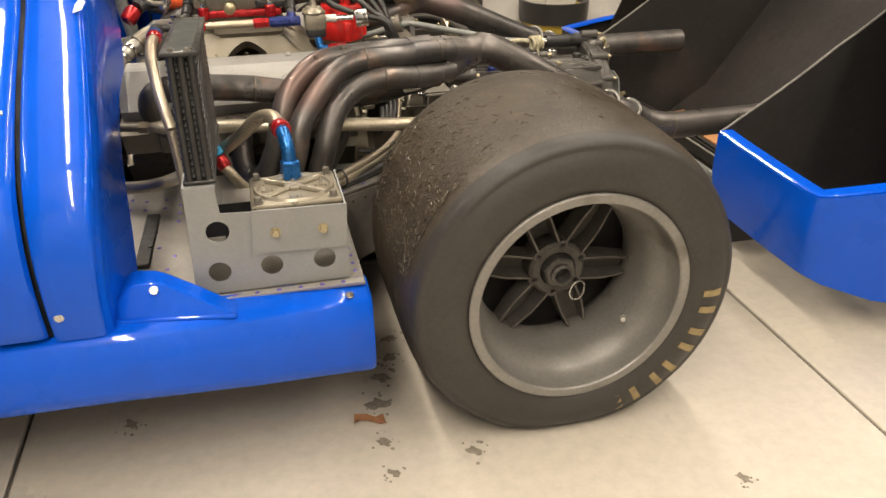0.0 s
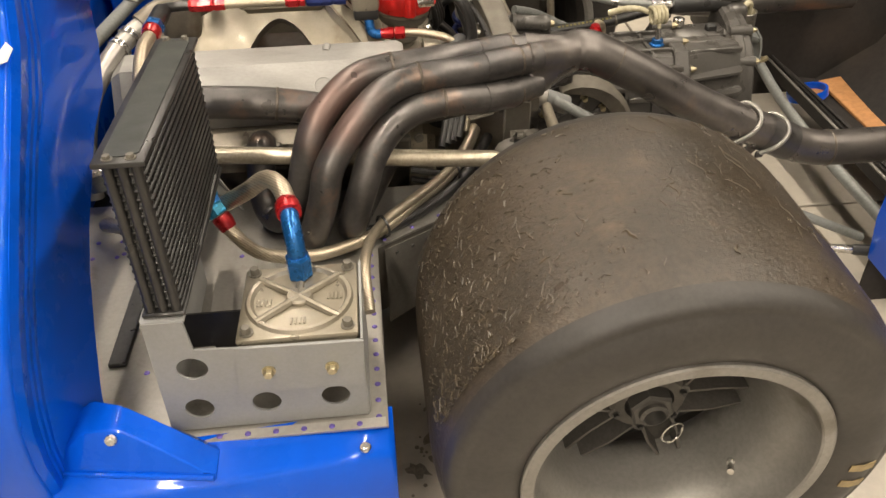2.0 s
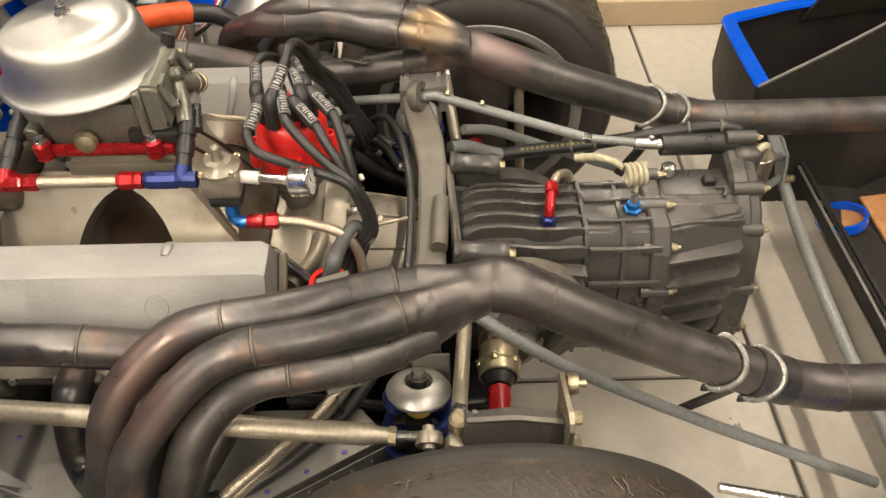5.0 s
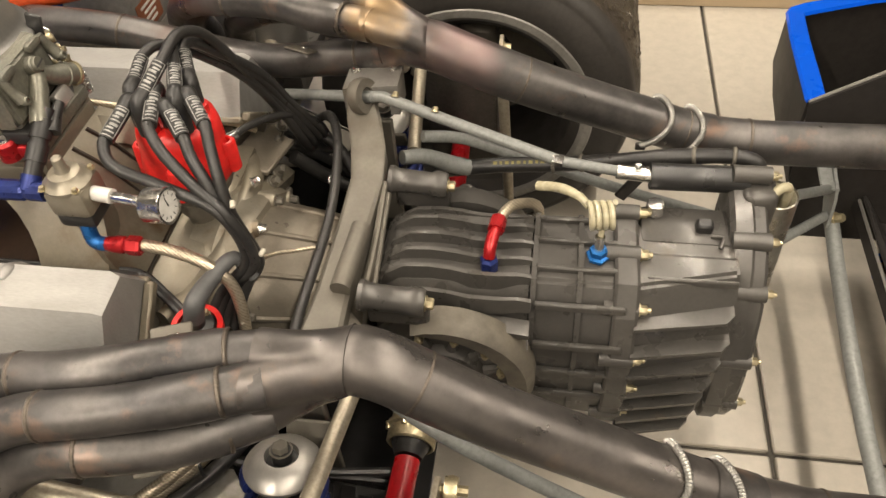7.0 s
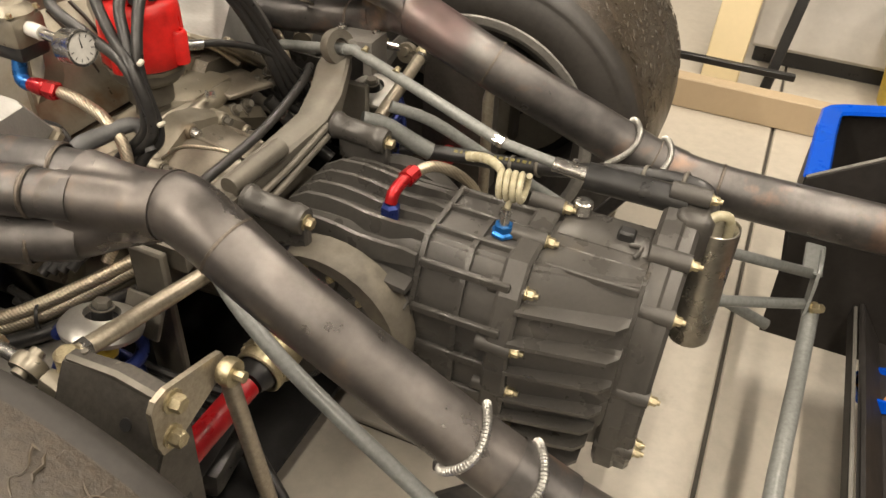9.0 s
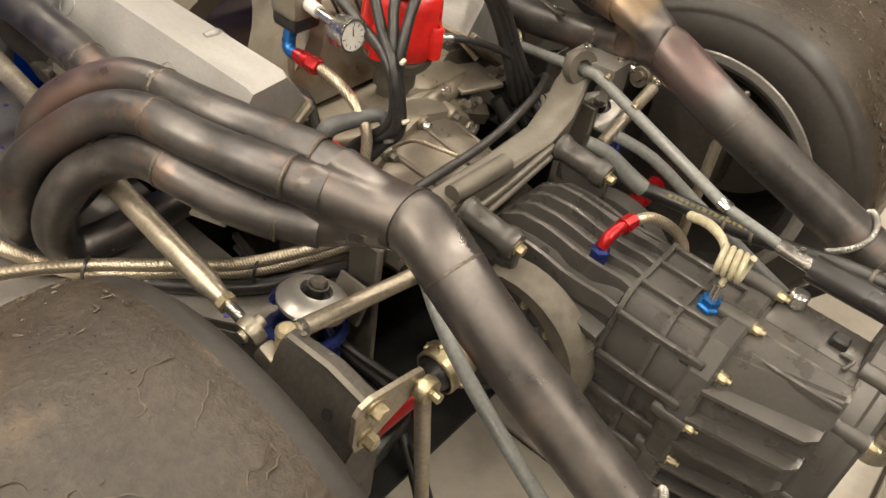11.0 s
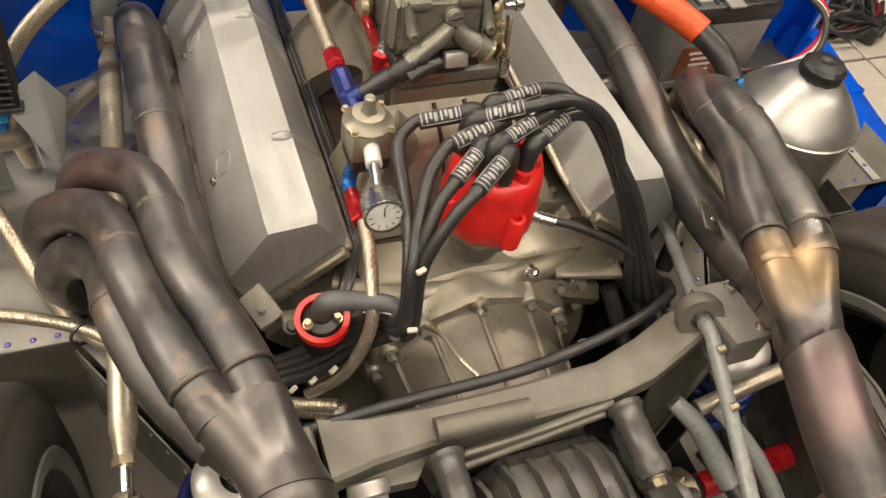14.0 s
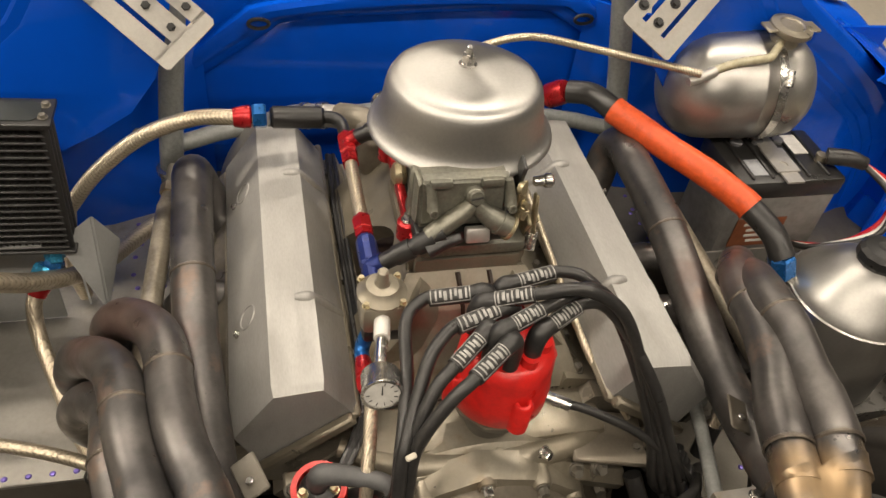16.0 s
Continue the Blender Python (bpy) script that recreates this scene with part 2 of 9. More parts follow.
# brake dust plus the shade deep in the dished wheel, both as colour
DUSTY_SHADED_RIM = shader("dusty_shaded_magnesium", (0.055, 0.05, 0.045), 0.6, 0.2, tone=(0.085, 0.078, 0.068), scale=12, fine=160, bump=0.15)
PAN = shader("scuffed_sheet", (0.36, 0.345, 0.315), 0.42, 0.6, tone=(0.26, 0.245, 0.22), scale=6, fine=150, bump=0.05, grain=0.001, stain=(0.17, 0.15, 0.125), stain_scale=9, stain_at=0.6, grit=0.15)
POLISHED = shader("brushed_aluminium", (0.37, 0.362, 0.345), 0.56, 0.5, tone=(0.27, 0.262, 0.245), scale=7, fine=220, bump=0.05, grain=0.0008, rough_var=0.17, stretch=(0.6, 2.4, 1), grit=0.15, stain=(0.25, 0.21, 0.155), stain_scale=7, stain_at=0.64, spec=0.5)
SPUN = shader("spun_aluminium", (0.52, 0.51, 0.485), 0.46, 0.92, tone=(0.42, 0.41, 0.385), scale=5, fine=240, bump=0.02, grain=0.0005, rough_var=0.05, grit=0.12, spun=0.8)
ALU = shader("sheet_aluminium", (0.5, 0.485, 0.45), 0.45, 0.7, tone=(0.38, 0.36, 0.33), scale=5, fine=150, bump=0.05, grain=0.001, stain=(0.27, 0.24, 0.195), stain_scale=8, stain_at=0.6, grit=0.15)
CAST = shader("cast_aluminium", (0.305, 0.278, 0.225), 0.42, 0.6, tone=(0.225, 0.195, 0.142), scale=12, fine=220, bump=0.2, grain=0.0012, stain=(0.16, 0.1, 0.05), stain_scale=8, stain_at=0.6, grit=0.15, rough_var=0.18)
BLOCK = shader("oily_cast_block", (0.235, 0.212, 0.172), 0.42, 0.45, tone=(0.18, 0.155, 0.12), scale=11, fine=200, bump=0.2, grain=0.0015, stain=(0.1, 0.075, 0.05), stain_scale=9, stain_at=0.58, rough_var=0.18, grit=0.2)
GEARBOX = shader("dark_magnesium_paint", (0.063, 0.0595, 0.055), 0.35, 0.25, tone=(0.09, 0.084, 0.075), scale=9, fine=170, bump=0.15, grain=0.001, stain=(0.12, 0.1, 0.075), stain_scale=9, stain_at=0.64, rough_var=0.18, grit=0.2)
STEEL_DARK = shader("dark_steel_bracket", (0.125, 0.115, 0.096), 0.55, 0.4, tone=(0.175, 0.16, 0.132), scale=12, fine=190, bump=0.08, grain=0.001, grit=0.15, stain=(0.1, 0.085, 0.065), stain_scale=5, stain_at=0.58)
GREY_TUBE = shader("grey_painted_tube", (0.24, 0.25, 0.24), 0.42, 0.1, tone=(0.19, 0.195, 0.185), scale=10, fine=160, bump=0.08, grain=0.001)
PIPE = shader("heat_stained_steel", (0.056, 0.054, 0.054), 0.39, 0.7, tone=(0.155, 0.143, 0.134), scale=11, fine=130, bump=0.07, grain=0.001, stain=(0.185, 0.125, 0.095), stain_scale=15, stain_at=0.57, grit=0.25, rough_var=0.14,
              heat=(((-0.075, 1.202, 0.632), 0.052, (0.31, 0.215, 0.118)), ((-0.095, 1.25, 0.63), 0.034, (0.28, 0.2, 0.115)), ((0.035, 1.205, 0.59), 0.075, (0.15, 0.105, 0.1)), ((-0.42, 0.535, 0.57), 0.08, (0.135, 0.092, 0.08)), ((-0.4, 1.3, 0.6), 0.08, (0.135, 0.092, 0.08))))
PIPE_BARE = shader("scuffed_pipe", (0.095, 0.089, 0.085), 0.36, 0.75, tone=(0.17, 0.152, 0.14), scale=8, grit=0.2, fine=130, bump=0.05, grain=0.001, stain=(0.22, 0.155, 0.11), stain_scale=8, stain_at=0.6, rough_var=0.15)
WELD = shader("weld_bead", (0.17, 0.145, 0.12), 0.4, 0.8, scale=60, fine=300, bump=0.4)
PRINT = shader("faded_white_print", (0.42, 0.41, 0.39), 0.55, tone=(0.2, 0.2, 0.19), scale=160, bump=0.03)
BRAID = shader("stainless_braid", (0.6, 0.53, 0.41), 0.36, 0.8, tone=(0.5, 0.43, 0.32), scale=9, fine=300, bump=0.5, grain=0.0006, wave=110, grit=0.15, rough_var=0.06)
BLACK_RUBBER = shader("black_rubber", (0.016, 0.016, 0.016), 0.38, tone=(0.034, 0.032, 0.03), scale=25, fine=200, bump=0.12)
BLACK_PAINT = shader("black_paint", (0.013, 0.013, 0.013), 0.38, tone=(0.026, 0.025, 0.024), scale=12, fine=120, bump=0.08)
# near-black for recesses and holes, in place of the depth inside them
BLACK_HOLE = shader("unlit_depth_black", (0.006, 0.0055, 0.005), 0.8, scale=12)
RED_ANO = shader("red_anodising", (0.48, 0.016, 0.02), 0.3, 0.55, tone=(0.36, 0.01, 0.013), scale=30, bump=0.04, coat=0.2)
BLUE_ANO = shader("blue_anodising", (0.02, 0.17, 0.5), 0.28, 0.65, tone=(0.015, 0.11, 0.36), scale=30, bump=0.04, coat=0.2)
CYAN_ANO = shader("light_blue_anodising", (0.06, 0.38, 0.66), 0.28, 0.6, tone=(0.04, 0.3, 0.55), scale=30, bump=0.04, coat=0.2)
NAVY_ANO = shader("dark_blue_anodising", (0.022, 0.035, 0.16), 0.35, 0.5, tone=(0.03, 0.05, 0.22), scale=30, bump=0.04)
PURPLE = shader("purple_anodised_rivet", (0.2, 0.15, 0.55), 0.35, 0.7, scale=60)
RED_CAP = shader("red_plastic", (0.72, 0.022, 0.018), 0.38, tone=(0.62, 0.015, 0.012), scale=15, fine=60, bump=0.03)
RED_PAINT = shader("red_paint", (0.5, 0.012, 0.018), 0.3, tone=(0.42, 0.01, 0.014), scale=15, fine=60, bump=0.03)
ZINC = shader("yellow_zinc", (0.55, 0.48, 0.31), 0.38, 0.8, tone=(0.4, 0.34, 0.22), scale=60, fine=300, bump=0.08)
CHROME = shader("bright_steel", (0.7, 0.69, 0.66), 0.22, 0.95, tone=(0.58, 0.56, 0.53), scale=40, fine=300, bump=0.05)
CAD_ROD = shader("pale_cadmium_tube", (0.46, 0.41, 0.32), 0.4, 0.65, tone=(0.37, 0.325, 0.25), scale=9, fine=160, bump=0.08, grain=0.001)
GREY_PLATE = shader("grey_painted_plate", (0.25, 0.255, 0.25), 0.45, 0.1, tone=(0.215, 0.215, 0.21), scale=7, fine=220, bump=0.05, grain=0.001, grit=0.12)
ORANGE = shader("orange_fire_sleeve", (0.72, 0.105, 0.022), 0.5, tone=(0.6, 0.075, 0.015), scale=25, fine=90, bump=0.4, grain=0.002)
WHITE = shader("white_print", (0.75, 0.73, 0.68), 0.5, scale=30, bump=0.03)
GOLD = shader("gold_print", (0.36, 0.27, 0.12), 0.55, tone=(0.2, 0.15, 0.08), scale=40, bump=0.05)
CARB = shader("dichromate_zinc_casting", (0.17, 0.17, 0.145), 0.42, 0.55, tone=(0.22, 0.21, 0.165), scale=20, fine=220, bump=0.2, grain=0.001, stain=(0.2, 0.16, 0.09), stain_scale=14, stain_at=0.6)
BEIGE = shader("beige_board", (0.44, 0.34, 0.22), 0.55, tone=(0.4, 0.31, 0.2), scale=3, bump=0.04, grit=0.06)
CREAM = shader("cream_board", (0.74, 0.62, 0.38), 0.5, tone=(0.7, 0.58, 0.35), scale=3, bump=0.03, grit=0.04)
YELLOW = shader("yellow_plastic", (0.55, 0.4, 0.05), 0.5, scale=8, bump=0.05)
FADED_YELLOW = shader("faded_yellow_print", (0.26, 0.22, 0.05), 0.6, tone=(0.1, 0.09, 0.03), scale=120, bump=0.05)
WALL = shader("grey_wall", (0.13, 0.125, 0.115), 0.7, scale=2, fine=60, bump=0.08)
# made pale so the south wall reflects fill onto the car's side
FILL_WALL = shader("pale_fill_wall", (0.72, 0.7, 0.65), 0.7, scale=2, fine=60, bump=0.08, grit=0.15)
ORANGE_TAN = shader("cork_board", (0.5, 0.24, 0.09), 0.6, scale=9, bump=0.06)
CLEAR_TUBE = shader("yellowed_clear_hose", (0.5, 0.46, 0.32), 0.25, tone=(0.4, 0.36, 0.24), scale=20, bump=0.05)
SPRING_HOOK = shader("zinc_spring", (0.46, 0.45, 0.42), 0.38, 0.8, scale=40, bump=0.05)
TANK = shader("spun_tank_metal", (0.43, 0.42, 0.395), 0.4, 0.9, tone=(0.37, 0.36, 0.335), scale=5, fine=220, bump=0.04, grain=0.0008, rough_var=0.14, grit=0.1, stain=(0.33, 0.28, 0.21), stain_scale=6, stain_at=0.64)

# ---- setting ----
bm = bmesh.new()
box(bm, (0.6, 0.9, -0.035), (14, 12, 0.05))
floor = solo("floor", bm, shader("joint_filler", (0.09, 0.08, 0.065), 0.9, scale=9), "pale sealed concrete garage floor with sawn joints", kind="structure", smooth=False)
for ix in range(-3, 4):
    for iy in range(-3, 3):
        x0, y0 = 0.582 + 1.612 * ix, 0.925 + 1.63 * iy
        part("slab", box(bmesh.new(), (x0 + 0.806, y0 + 0.815, -0.006), (1.604, 1.622, 0.012), 0.003), CONCRETE, floor)


def wall(name, centre, size, m=None):
    return solo(name, box(bmesh.new(), centre, size), m or WALL, "plain added garage wall, its tone set for bounce light", kind="structure", smooth=False)


# added walls: dark ones limit the fill, the pale south one bounces it
wall("wall_north", (0.6, 5.6, 1.45), (13.0, 0.2, 3.0))
wall("wall_south", (0.6, -3.4, 1.45), (13.0, 0.2, 3.0), FILL_WALL)
wall("wall_east", (6.6, 0.7, 1.45), (0.2, 9.6, 3.0))
wall("wall_west", (-5.4, 0.7, 1.45), (0.2, 9.6, 3.0))
# unseen ceiling, dark grey so reflections keep their contrast
solo("ceiling", box(bmesh.new(), (0.6, 0.7, 3.05), (13.0, 10.0, 0.1)), WALL, "plain unseen garage ceiling, kept dark to cut the fill light", kind="structure", smooth=False)

TUBE_LIGHT = glow("lit_tube", (1.0, 0.88, 0.72), 14)


def ceiling_light(x, y, length, power):
    lamp = thing("ceiling_light", (x, y, 2.84), "long white tube light fixed under the ceiling", "ceiling light", "ceiling lights")
    part("housing", box(bmesh.new(), (x, y, 2.975), (0.16, length, 0.05), 0.006), shader("white_enamel", (0.75, 0.74, 0.72), 0.4), lamp)
    part("light_tube", tube(bmesh.new(), [(x, y - length / 2 + 0.03, 2.925), (x, y + length / 2 - 0.03, 2.925)], 0.02, 12), TUBE_LIGHT, lamp, "glowing fluorescent tube")
    light = new("tube_glow", bpy.data.lights.new("tube_glow", "AREA"))
    light.data.shape, light.data.size, light.data.size_y, light.data.energy = "RECTANGLE", 0.1, length, power
    light.data.color = (1.0, 0.88, 0.73)
    light.location = (x, y, 2.89)


LIGHT_POWER = 52
for x, y in ((0.95, 0.3), (-1.1, 0.3), (0.95, -2.1), (-1.1, -2.1), (3.0, 0.6), (-3.2, 0.6), (0.95, 2.7), (-1.1, 2.7)):
    ceiling_light(x, y, 2.2, LIGHT_POWER * (1.9 if y < 0 and x < 0 else 1.0 if y < 0 else 1.15 if x > 2 else 0.9))


# ---- on the floor ----
def blot(x, y, size, seed, m, label):
    rng = random.Random(seed)
    b = bmesh.new()
    lobes = [1 + 0.4 * rng.uniform(-1, 1) for _ in range(14)]
    out = [(size * k * math.cos(2 * math.pi * i / 14), 0.7 * size * k * math.sin(2 * math.pi * i / 14)) for i, k in enumerate(lobes)]
    plate(b, out, [], 0.0006, pose(x, y, 0.0002, 0, 0, rng.uniform(0, 180)))
    for _ in range(7):
        q = rng.uniform(1.1, 2.2) * size
        a = rng.uniform(0, 6.28)
        r = size * rng.uniform(0.08, 0.25)
        disc(b, (x + q * math.cos(a), y + q * math.sin(a), 0.0002), (0, 0, 1), r, 0.0006, 9)
    return tagged(part("oil_stain", b, m, floor, label, smooth=False), kind="stuff")


OIL = shader("dried_oil", (0.17, 0.145, 0.11), 0.4, tone=(0.3, 0.265, 0.21), scale=60, fine=200, bump=0.05)
SOOT = shader("dark_spill", (0.16, 0.14, 0.11), 0.5, tone=(0.3, 0.265, 0.21), scale=70, fine=200, bump=0.1)
for k, (x, y, r, m) in enumerate(((-0.353, 0.166, 0.022, SOOT), (-0.2, -0.012, 0.016, OIL), (-0.834, 0.223, 0.015, OIL), (-0.354, -0.034, 0.013, OIL), (-0.287, 0.387, 0.016, SOOT),
                                  (-0.33, 0.25, 0.02, SOOT), (-0.36, 0.05, 0.014, OIL), (0.25, -0.2, 0.012, OIL), (0.42, 0.62, 0.018, OIL), (0.5, 0.8, 0.014, OIL), (-0.3, 0.32, 0.018, OIL))):
    blot(x, y, r, 20 + k, m, "dark dried oil spot")
bm = bmesh.new()
sheet(bm, [[V(-0.377 + 0.016 * f * c - 0.03 * s_, 0.114 + 0.016 * f * s_ + 0.02 * c * s_, 0.003 + 0.006 * abs(f) + 0.003 * s_) for f in (-1, -0.4, 0.4, 1)] for c, s_ in ((0.1, -1), (0.8, -0.5), (1.0, 0.0), (0.7, 0.5), (0.1, 1))], 0.0006)
solo("dry_leaf", bm, shader("dead_leaf", (0.3, 0.13, 0.05), 0.7, tone=(0.2, 0.09, 0.04), scale=60), "curled dry brown leaf on the floor", "leaf")

# ---- wheels ----
WZ = 0.289


# dark copy of the rim colour for the shaded inside of the barrel
SHADED_BARREL = shader("shaded_barrel", (0.02, 0.018, 0.016), 0.5, tone=(0.04, 0.035, 0.03), scale=9, bump=0.1)


def rear_wheel():
    c = (0, 0, WZ)
    w = thing("racing_slick", (0, 0, 0), "wide worn racing slick on a grey cast spoked rim", "wheel", "rear wheels")
    half = [(0.203, 0.012), (0.212, 0.004), (0.226, -0.002), (0.244, -0.004), (0.262, -0.002), (0.277, 0.0035), (0.2825, 0.0065), (0.286, 0.0078), (0.289, 0.0078), (0.293, 0.0095),
            (0.299, 0.014), (0.304, 0.024), (0.3065, 0.036), (0.3085, 0.042), (0.313, 0.056), (0.3165, 0.08), (0.318, 0.12), (0.3185, 0.17), (0.3185, 0.222)]
    prof = half + [(r, 0.444 - y) for r, y in reversed(half[:-1])]
    bm = lathe(bmesh.new(), [(r, y) for r, y in prof], c, (0, 1, 0), 128)
    for v in bm.verts:      # flattened by the load at the ground, and slightly uneven
        d = v.co.z
        if d < 0.08:
            v.co.z = 0.001 + 0.5 * (d + math.sqrt(d * d + 0.0004))
            v.co.y += (0.222 - v.co.y) * -0.03 * (1 - max(0, d) / 0.08)
        k = 1 + 0.0022 * noise.noise(v.co * 7)
        v.co.x *= k
    tyre = part("tyre", bm, SIDEWALL, w, "matt black slick tyre with rubber pickup on the tread", angle=60)
    tyre.data.materials.append(RUBBER)
    for p in tyre.data.polygons:
        q = p.center
        if math.hypot(q.x, q.z - WZ) > 0.307:
            p.material_index = 1

    # pickup rubber on the tread: wavy ridges and crumbs
    rng = random.Random(4)
    bm = bmesh.new()
    for k in range(3000):
        ridge = k < 400
        front = rng.random() < (0.84 if ridge else 0.86)
        a = rng.gauss(2.52, 0.28) if front else rng.uniform(0.2, 2.9)
        y = 0.05 + 0.35 * rng.random() ** (1.5 if front else 1.0)
        if a > 2.95 or a < 0.1:
            continue
        n = rng.randint(3, 6) if ridge else 2
        step = rng.uniform(0.0025, 0.006) if ridge else rng.uniform(0.001, 0.003)
        th = rng.uniform(0.0009, 0.002) if ridge else rng.uniform(0.0006, 0.0019)
        head = rng.gauss(1.45, 0.35) if ridge else rng.uniform(-2, 2)
        pts = []
        for i in range(n):
            R = 0.3185 - 0.0055 * (abs(y - 0.222) / 0.18) ** 4 + th * 0.3
            pts.append(Vector((R * math.cos(a), y, WZ + R * math.sin(a))))
            head += rng.gauss(0, 0.6)
            a += step * math.cos(head) / R
            y = min(max(y + step * math.sin(head), 0.052), 0.392)
        tube(bm, pts, [th * 0.5] + [th * rng.uniform(0.6, 1.2) for _ in range(max(n - 2, 0))] + [th * 0.35], 5, 1)
    for k in range(26):
        a, y = rng.uniform(0.25, 1.7), rng.uniform(0.07, 0.37)
        head, th = rng.gauss(1.57, 0.3), rng.uniform(0.0006, 0.0012)
        pts = []
        for i in range(rng.randint(7, 16)):
            R = 0.3185 - 0.0055 * (abs(y - 0.222) / 0.18) ** 4 + th * 0.1
            pts.append(Vector((R * math.cos(a), y, WZ + R * math.sin(a))))
            head += rng.gauss(0, 0.6) - 0.3 * (head - 1.57)
            a += 0.007 * math.cos(head) / R
            y = min(max(y + 0.007 * math.sin(head), 0.055), 0.39)
        tube(bm, pts, [th * 0.4] + [th * rng.uniform(0.7, 1.2) for _ in pts[2:]] + [th * 0.3], 5, 2)
    tagged(part("rubber_pickup", bm, CRUMB, w, "rolled rubber crumbs stuck to the tread"), kind="stuff")

    # worn gold marks on the sidewall
    for mid in (-8, -27, -46, -65):
        for da, wide, r0, r1 in ((-4.0, 3.0, 0.239, 0.277), (4.0, 3.0, 0.239, 0.277)):
            bm = bmesh.new()
            rows = []
            for i in range(4):
                a = radians(mid + da + wide * (i / 3 - 0.5))
                rows.append([Vector((r * math.cos(a), -0.0052 + max(0, (r - 0.258)) * 0.3, WZ + r * math.sin(a))) for r in (r0, r0 + 0.018, r1)])
            sheet(bm, rows, 0.0012)
            part("gold_mark", bm, GOLD, tyre, "worn gold painted bar")

    prof = [(0.1885, 0.012), (0.1895, 0.003), (0.192, 0.0), (0.2055, 0.0), (0.2085, 0.002), (0.2085, 0.014), (0.2, 0.03), (0.196, 0.42), (0.227, 0.436), (0.229, 0.4465), (0.2265, 0.4485), (0.2135, 0.4485), (0.205, 0.443),
            (0.188, 0.425), (0.18, 0.39), (0.176, 0.26), (0.168, 0.185), (0.158, 0.172), (0.154, 0.16), (0.155, 0.135), (0.160, 0.09), (0.167, 0.066), (0.178, 0.05), (0.187, 0.034)]
    rim = part("rim", lathe(bmesh.new(), prof, c, (0, 1, 0), 96, close=True), RIM, w, "deep-dished dull grey cast rim", angle=30)
    # faces deep in the barrel are coloured dark for the shade there
    rim.data.materials.append(SHADED_BARREL)
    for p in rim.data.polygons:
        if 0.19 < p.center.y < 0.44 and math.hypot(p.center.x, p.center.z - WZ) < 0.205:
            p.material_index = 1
    for k in range(6):
        mid = radians(60 * k - 8)
        bm = bmesh.new()
        at = lambda r, a, y: Vector((r * math.cos(a), y, WZ + r * math.sin(a)))
        for sg in (-1, 1):
            secs = []
            for f, hw, y0, y1 in ((0, 0.0045, 0.124, 0.165), (0.5, 0.0036, 0.13, 0.166), (1, 0.0045, 0.138, 0.17)):
                r, a = 0.047 + (0.16 - 0.047) * f, mid + sg * (0.47 - 0.37 * f ** 0.6)
                t = Vector((-math.sin(a), 0, math.cos(a)))
                o = at(r, a, 0)
                secs.append([o - t * hw + V(0, y1, 0), o - t * hw * 0.55 + V(0, y0, 0), o + t * hw * 0.55 + V(0, y0, 0), o + t * hw + V(0, y1, 0)])
            loft(bm, secs)
        secs = []
        for f in (0, 0.5, 1):
            r, w2 = 0.047 + (0.16 - 0.047) * f, 0.47 - 0.37 * f ** 0.6
            secs.append([at(r, mid - w2, 0.168), at(r, mid + w2, 0.168), at(r, mid + w2, 0.176), at(r, mid - w2, 0.176)])
        spoke = part("spoke", bm, SPOKE, w, "cast spoke with ribbed edges")
        part("spoke_web", loft(bmesh.new(), secs), DUSTY_SHADED_RIM, spoke, "dusty recessed web, darkened for shade in the dish")
        q = mid + radians(30)
        disc_b = disc(bmesh.new(), V(0.05 * math.cos(q), 0.165, WZ + 0.05 * math.sin(q)), (0, -1, 0), 0.0105, 0.043, 14, 0.002)
        part("bolt_boss", disc_b, SPOKE, w)
        bolt(V(0.05 * math.cos(q), 0.122, WZ + 0.05 * math.sin(q)), (0, -1, 0), 0.009, 0.005, BLACK_PAINT, w, "wheel_bolt")
    part("hub", lathe(bmesh.new(), [(0, 0.2), (0.05, 0.19), (0.056, 0.165), (0.056, 0.128), (0.05, 0.122), (0.036, 0.122), (0.034, 0.16), (0, 0.16)], c, (0, 1, 0), 40), DUSTY_SHADED_RIM, w)
    part("centre_nut", lathe(bmesh.new(), [(0.018, 0.15), (0.034, 0.15), (0.034, 0.108), (0.03, 0.104), (0.021, 0.104), (0.018, 0.11)], c, (0, 1, 0), 6, close=True), GEARBOX, w, "dark hexagonal centre nut", smooth=False)
    part("axle_stub", lathe(bmesh.new(), [(0, 0.15), (0.021, 0.15), (0.021, 0.098), (0.016, 0.095), (0.014, 0.12), (0, 0.12)], c, (0, 1, 0), 28), GEARBOX, w)
    bm = bmesh.new()
    ring = [V(0.03 + 0.017 * math.cos(a), 0.1 - 0.012 * math.sin(a * 0.5), WZ - 0.033 + 0.02 * math.sin(a)) for a in (2 * math.pi * k / 18 for k in range(19))]
    part("safety_clip", tube(bm, ring, 0.0017, 6, 1), CHROME, w, "wire safety clip through the nut")
    # black disc paints the deep shade behind the spokes
    part("wheel_back", lathe(bmesh.new(), [(0, 0.2), (0.17, 0.2), (0.172, 0.212), (0.12, 0.23), (0, 0.24)], c, (0, 1, 0), 48), BLACK_HOLE, w, "black disc behind the spokes, standing in for the shade inside")
    bm = bmesh.new()
    p = V(0.164 * math.cos(radians(-38)), 0.085, WZ + 0.168 * math.sin(radians(-38)))
    ax = Vector((-math.cos(radians(-38)) * 0.5, -0.75, -math.sin(radians(-38)) * 0.5)).normalized()
    disc(bm, p, ax, 0.006, 0.008, 12)
    disc(bm, p + ax * 0.008, ax, 0.004, 0.012, 12)
    disc(bm, p + ax * 0.02, ax, 0.0052, 0.012, 8)
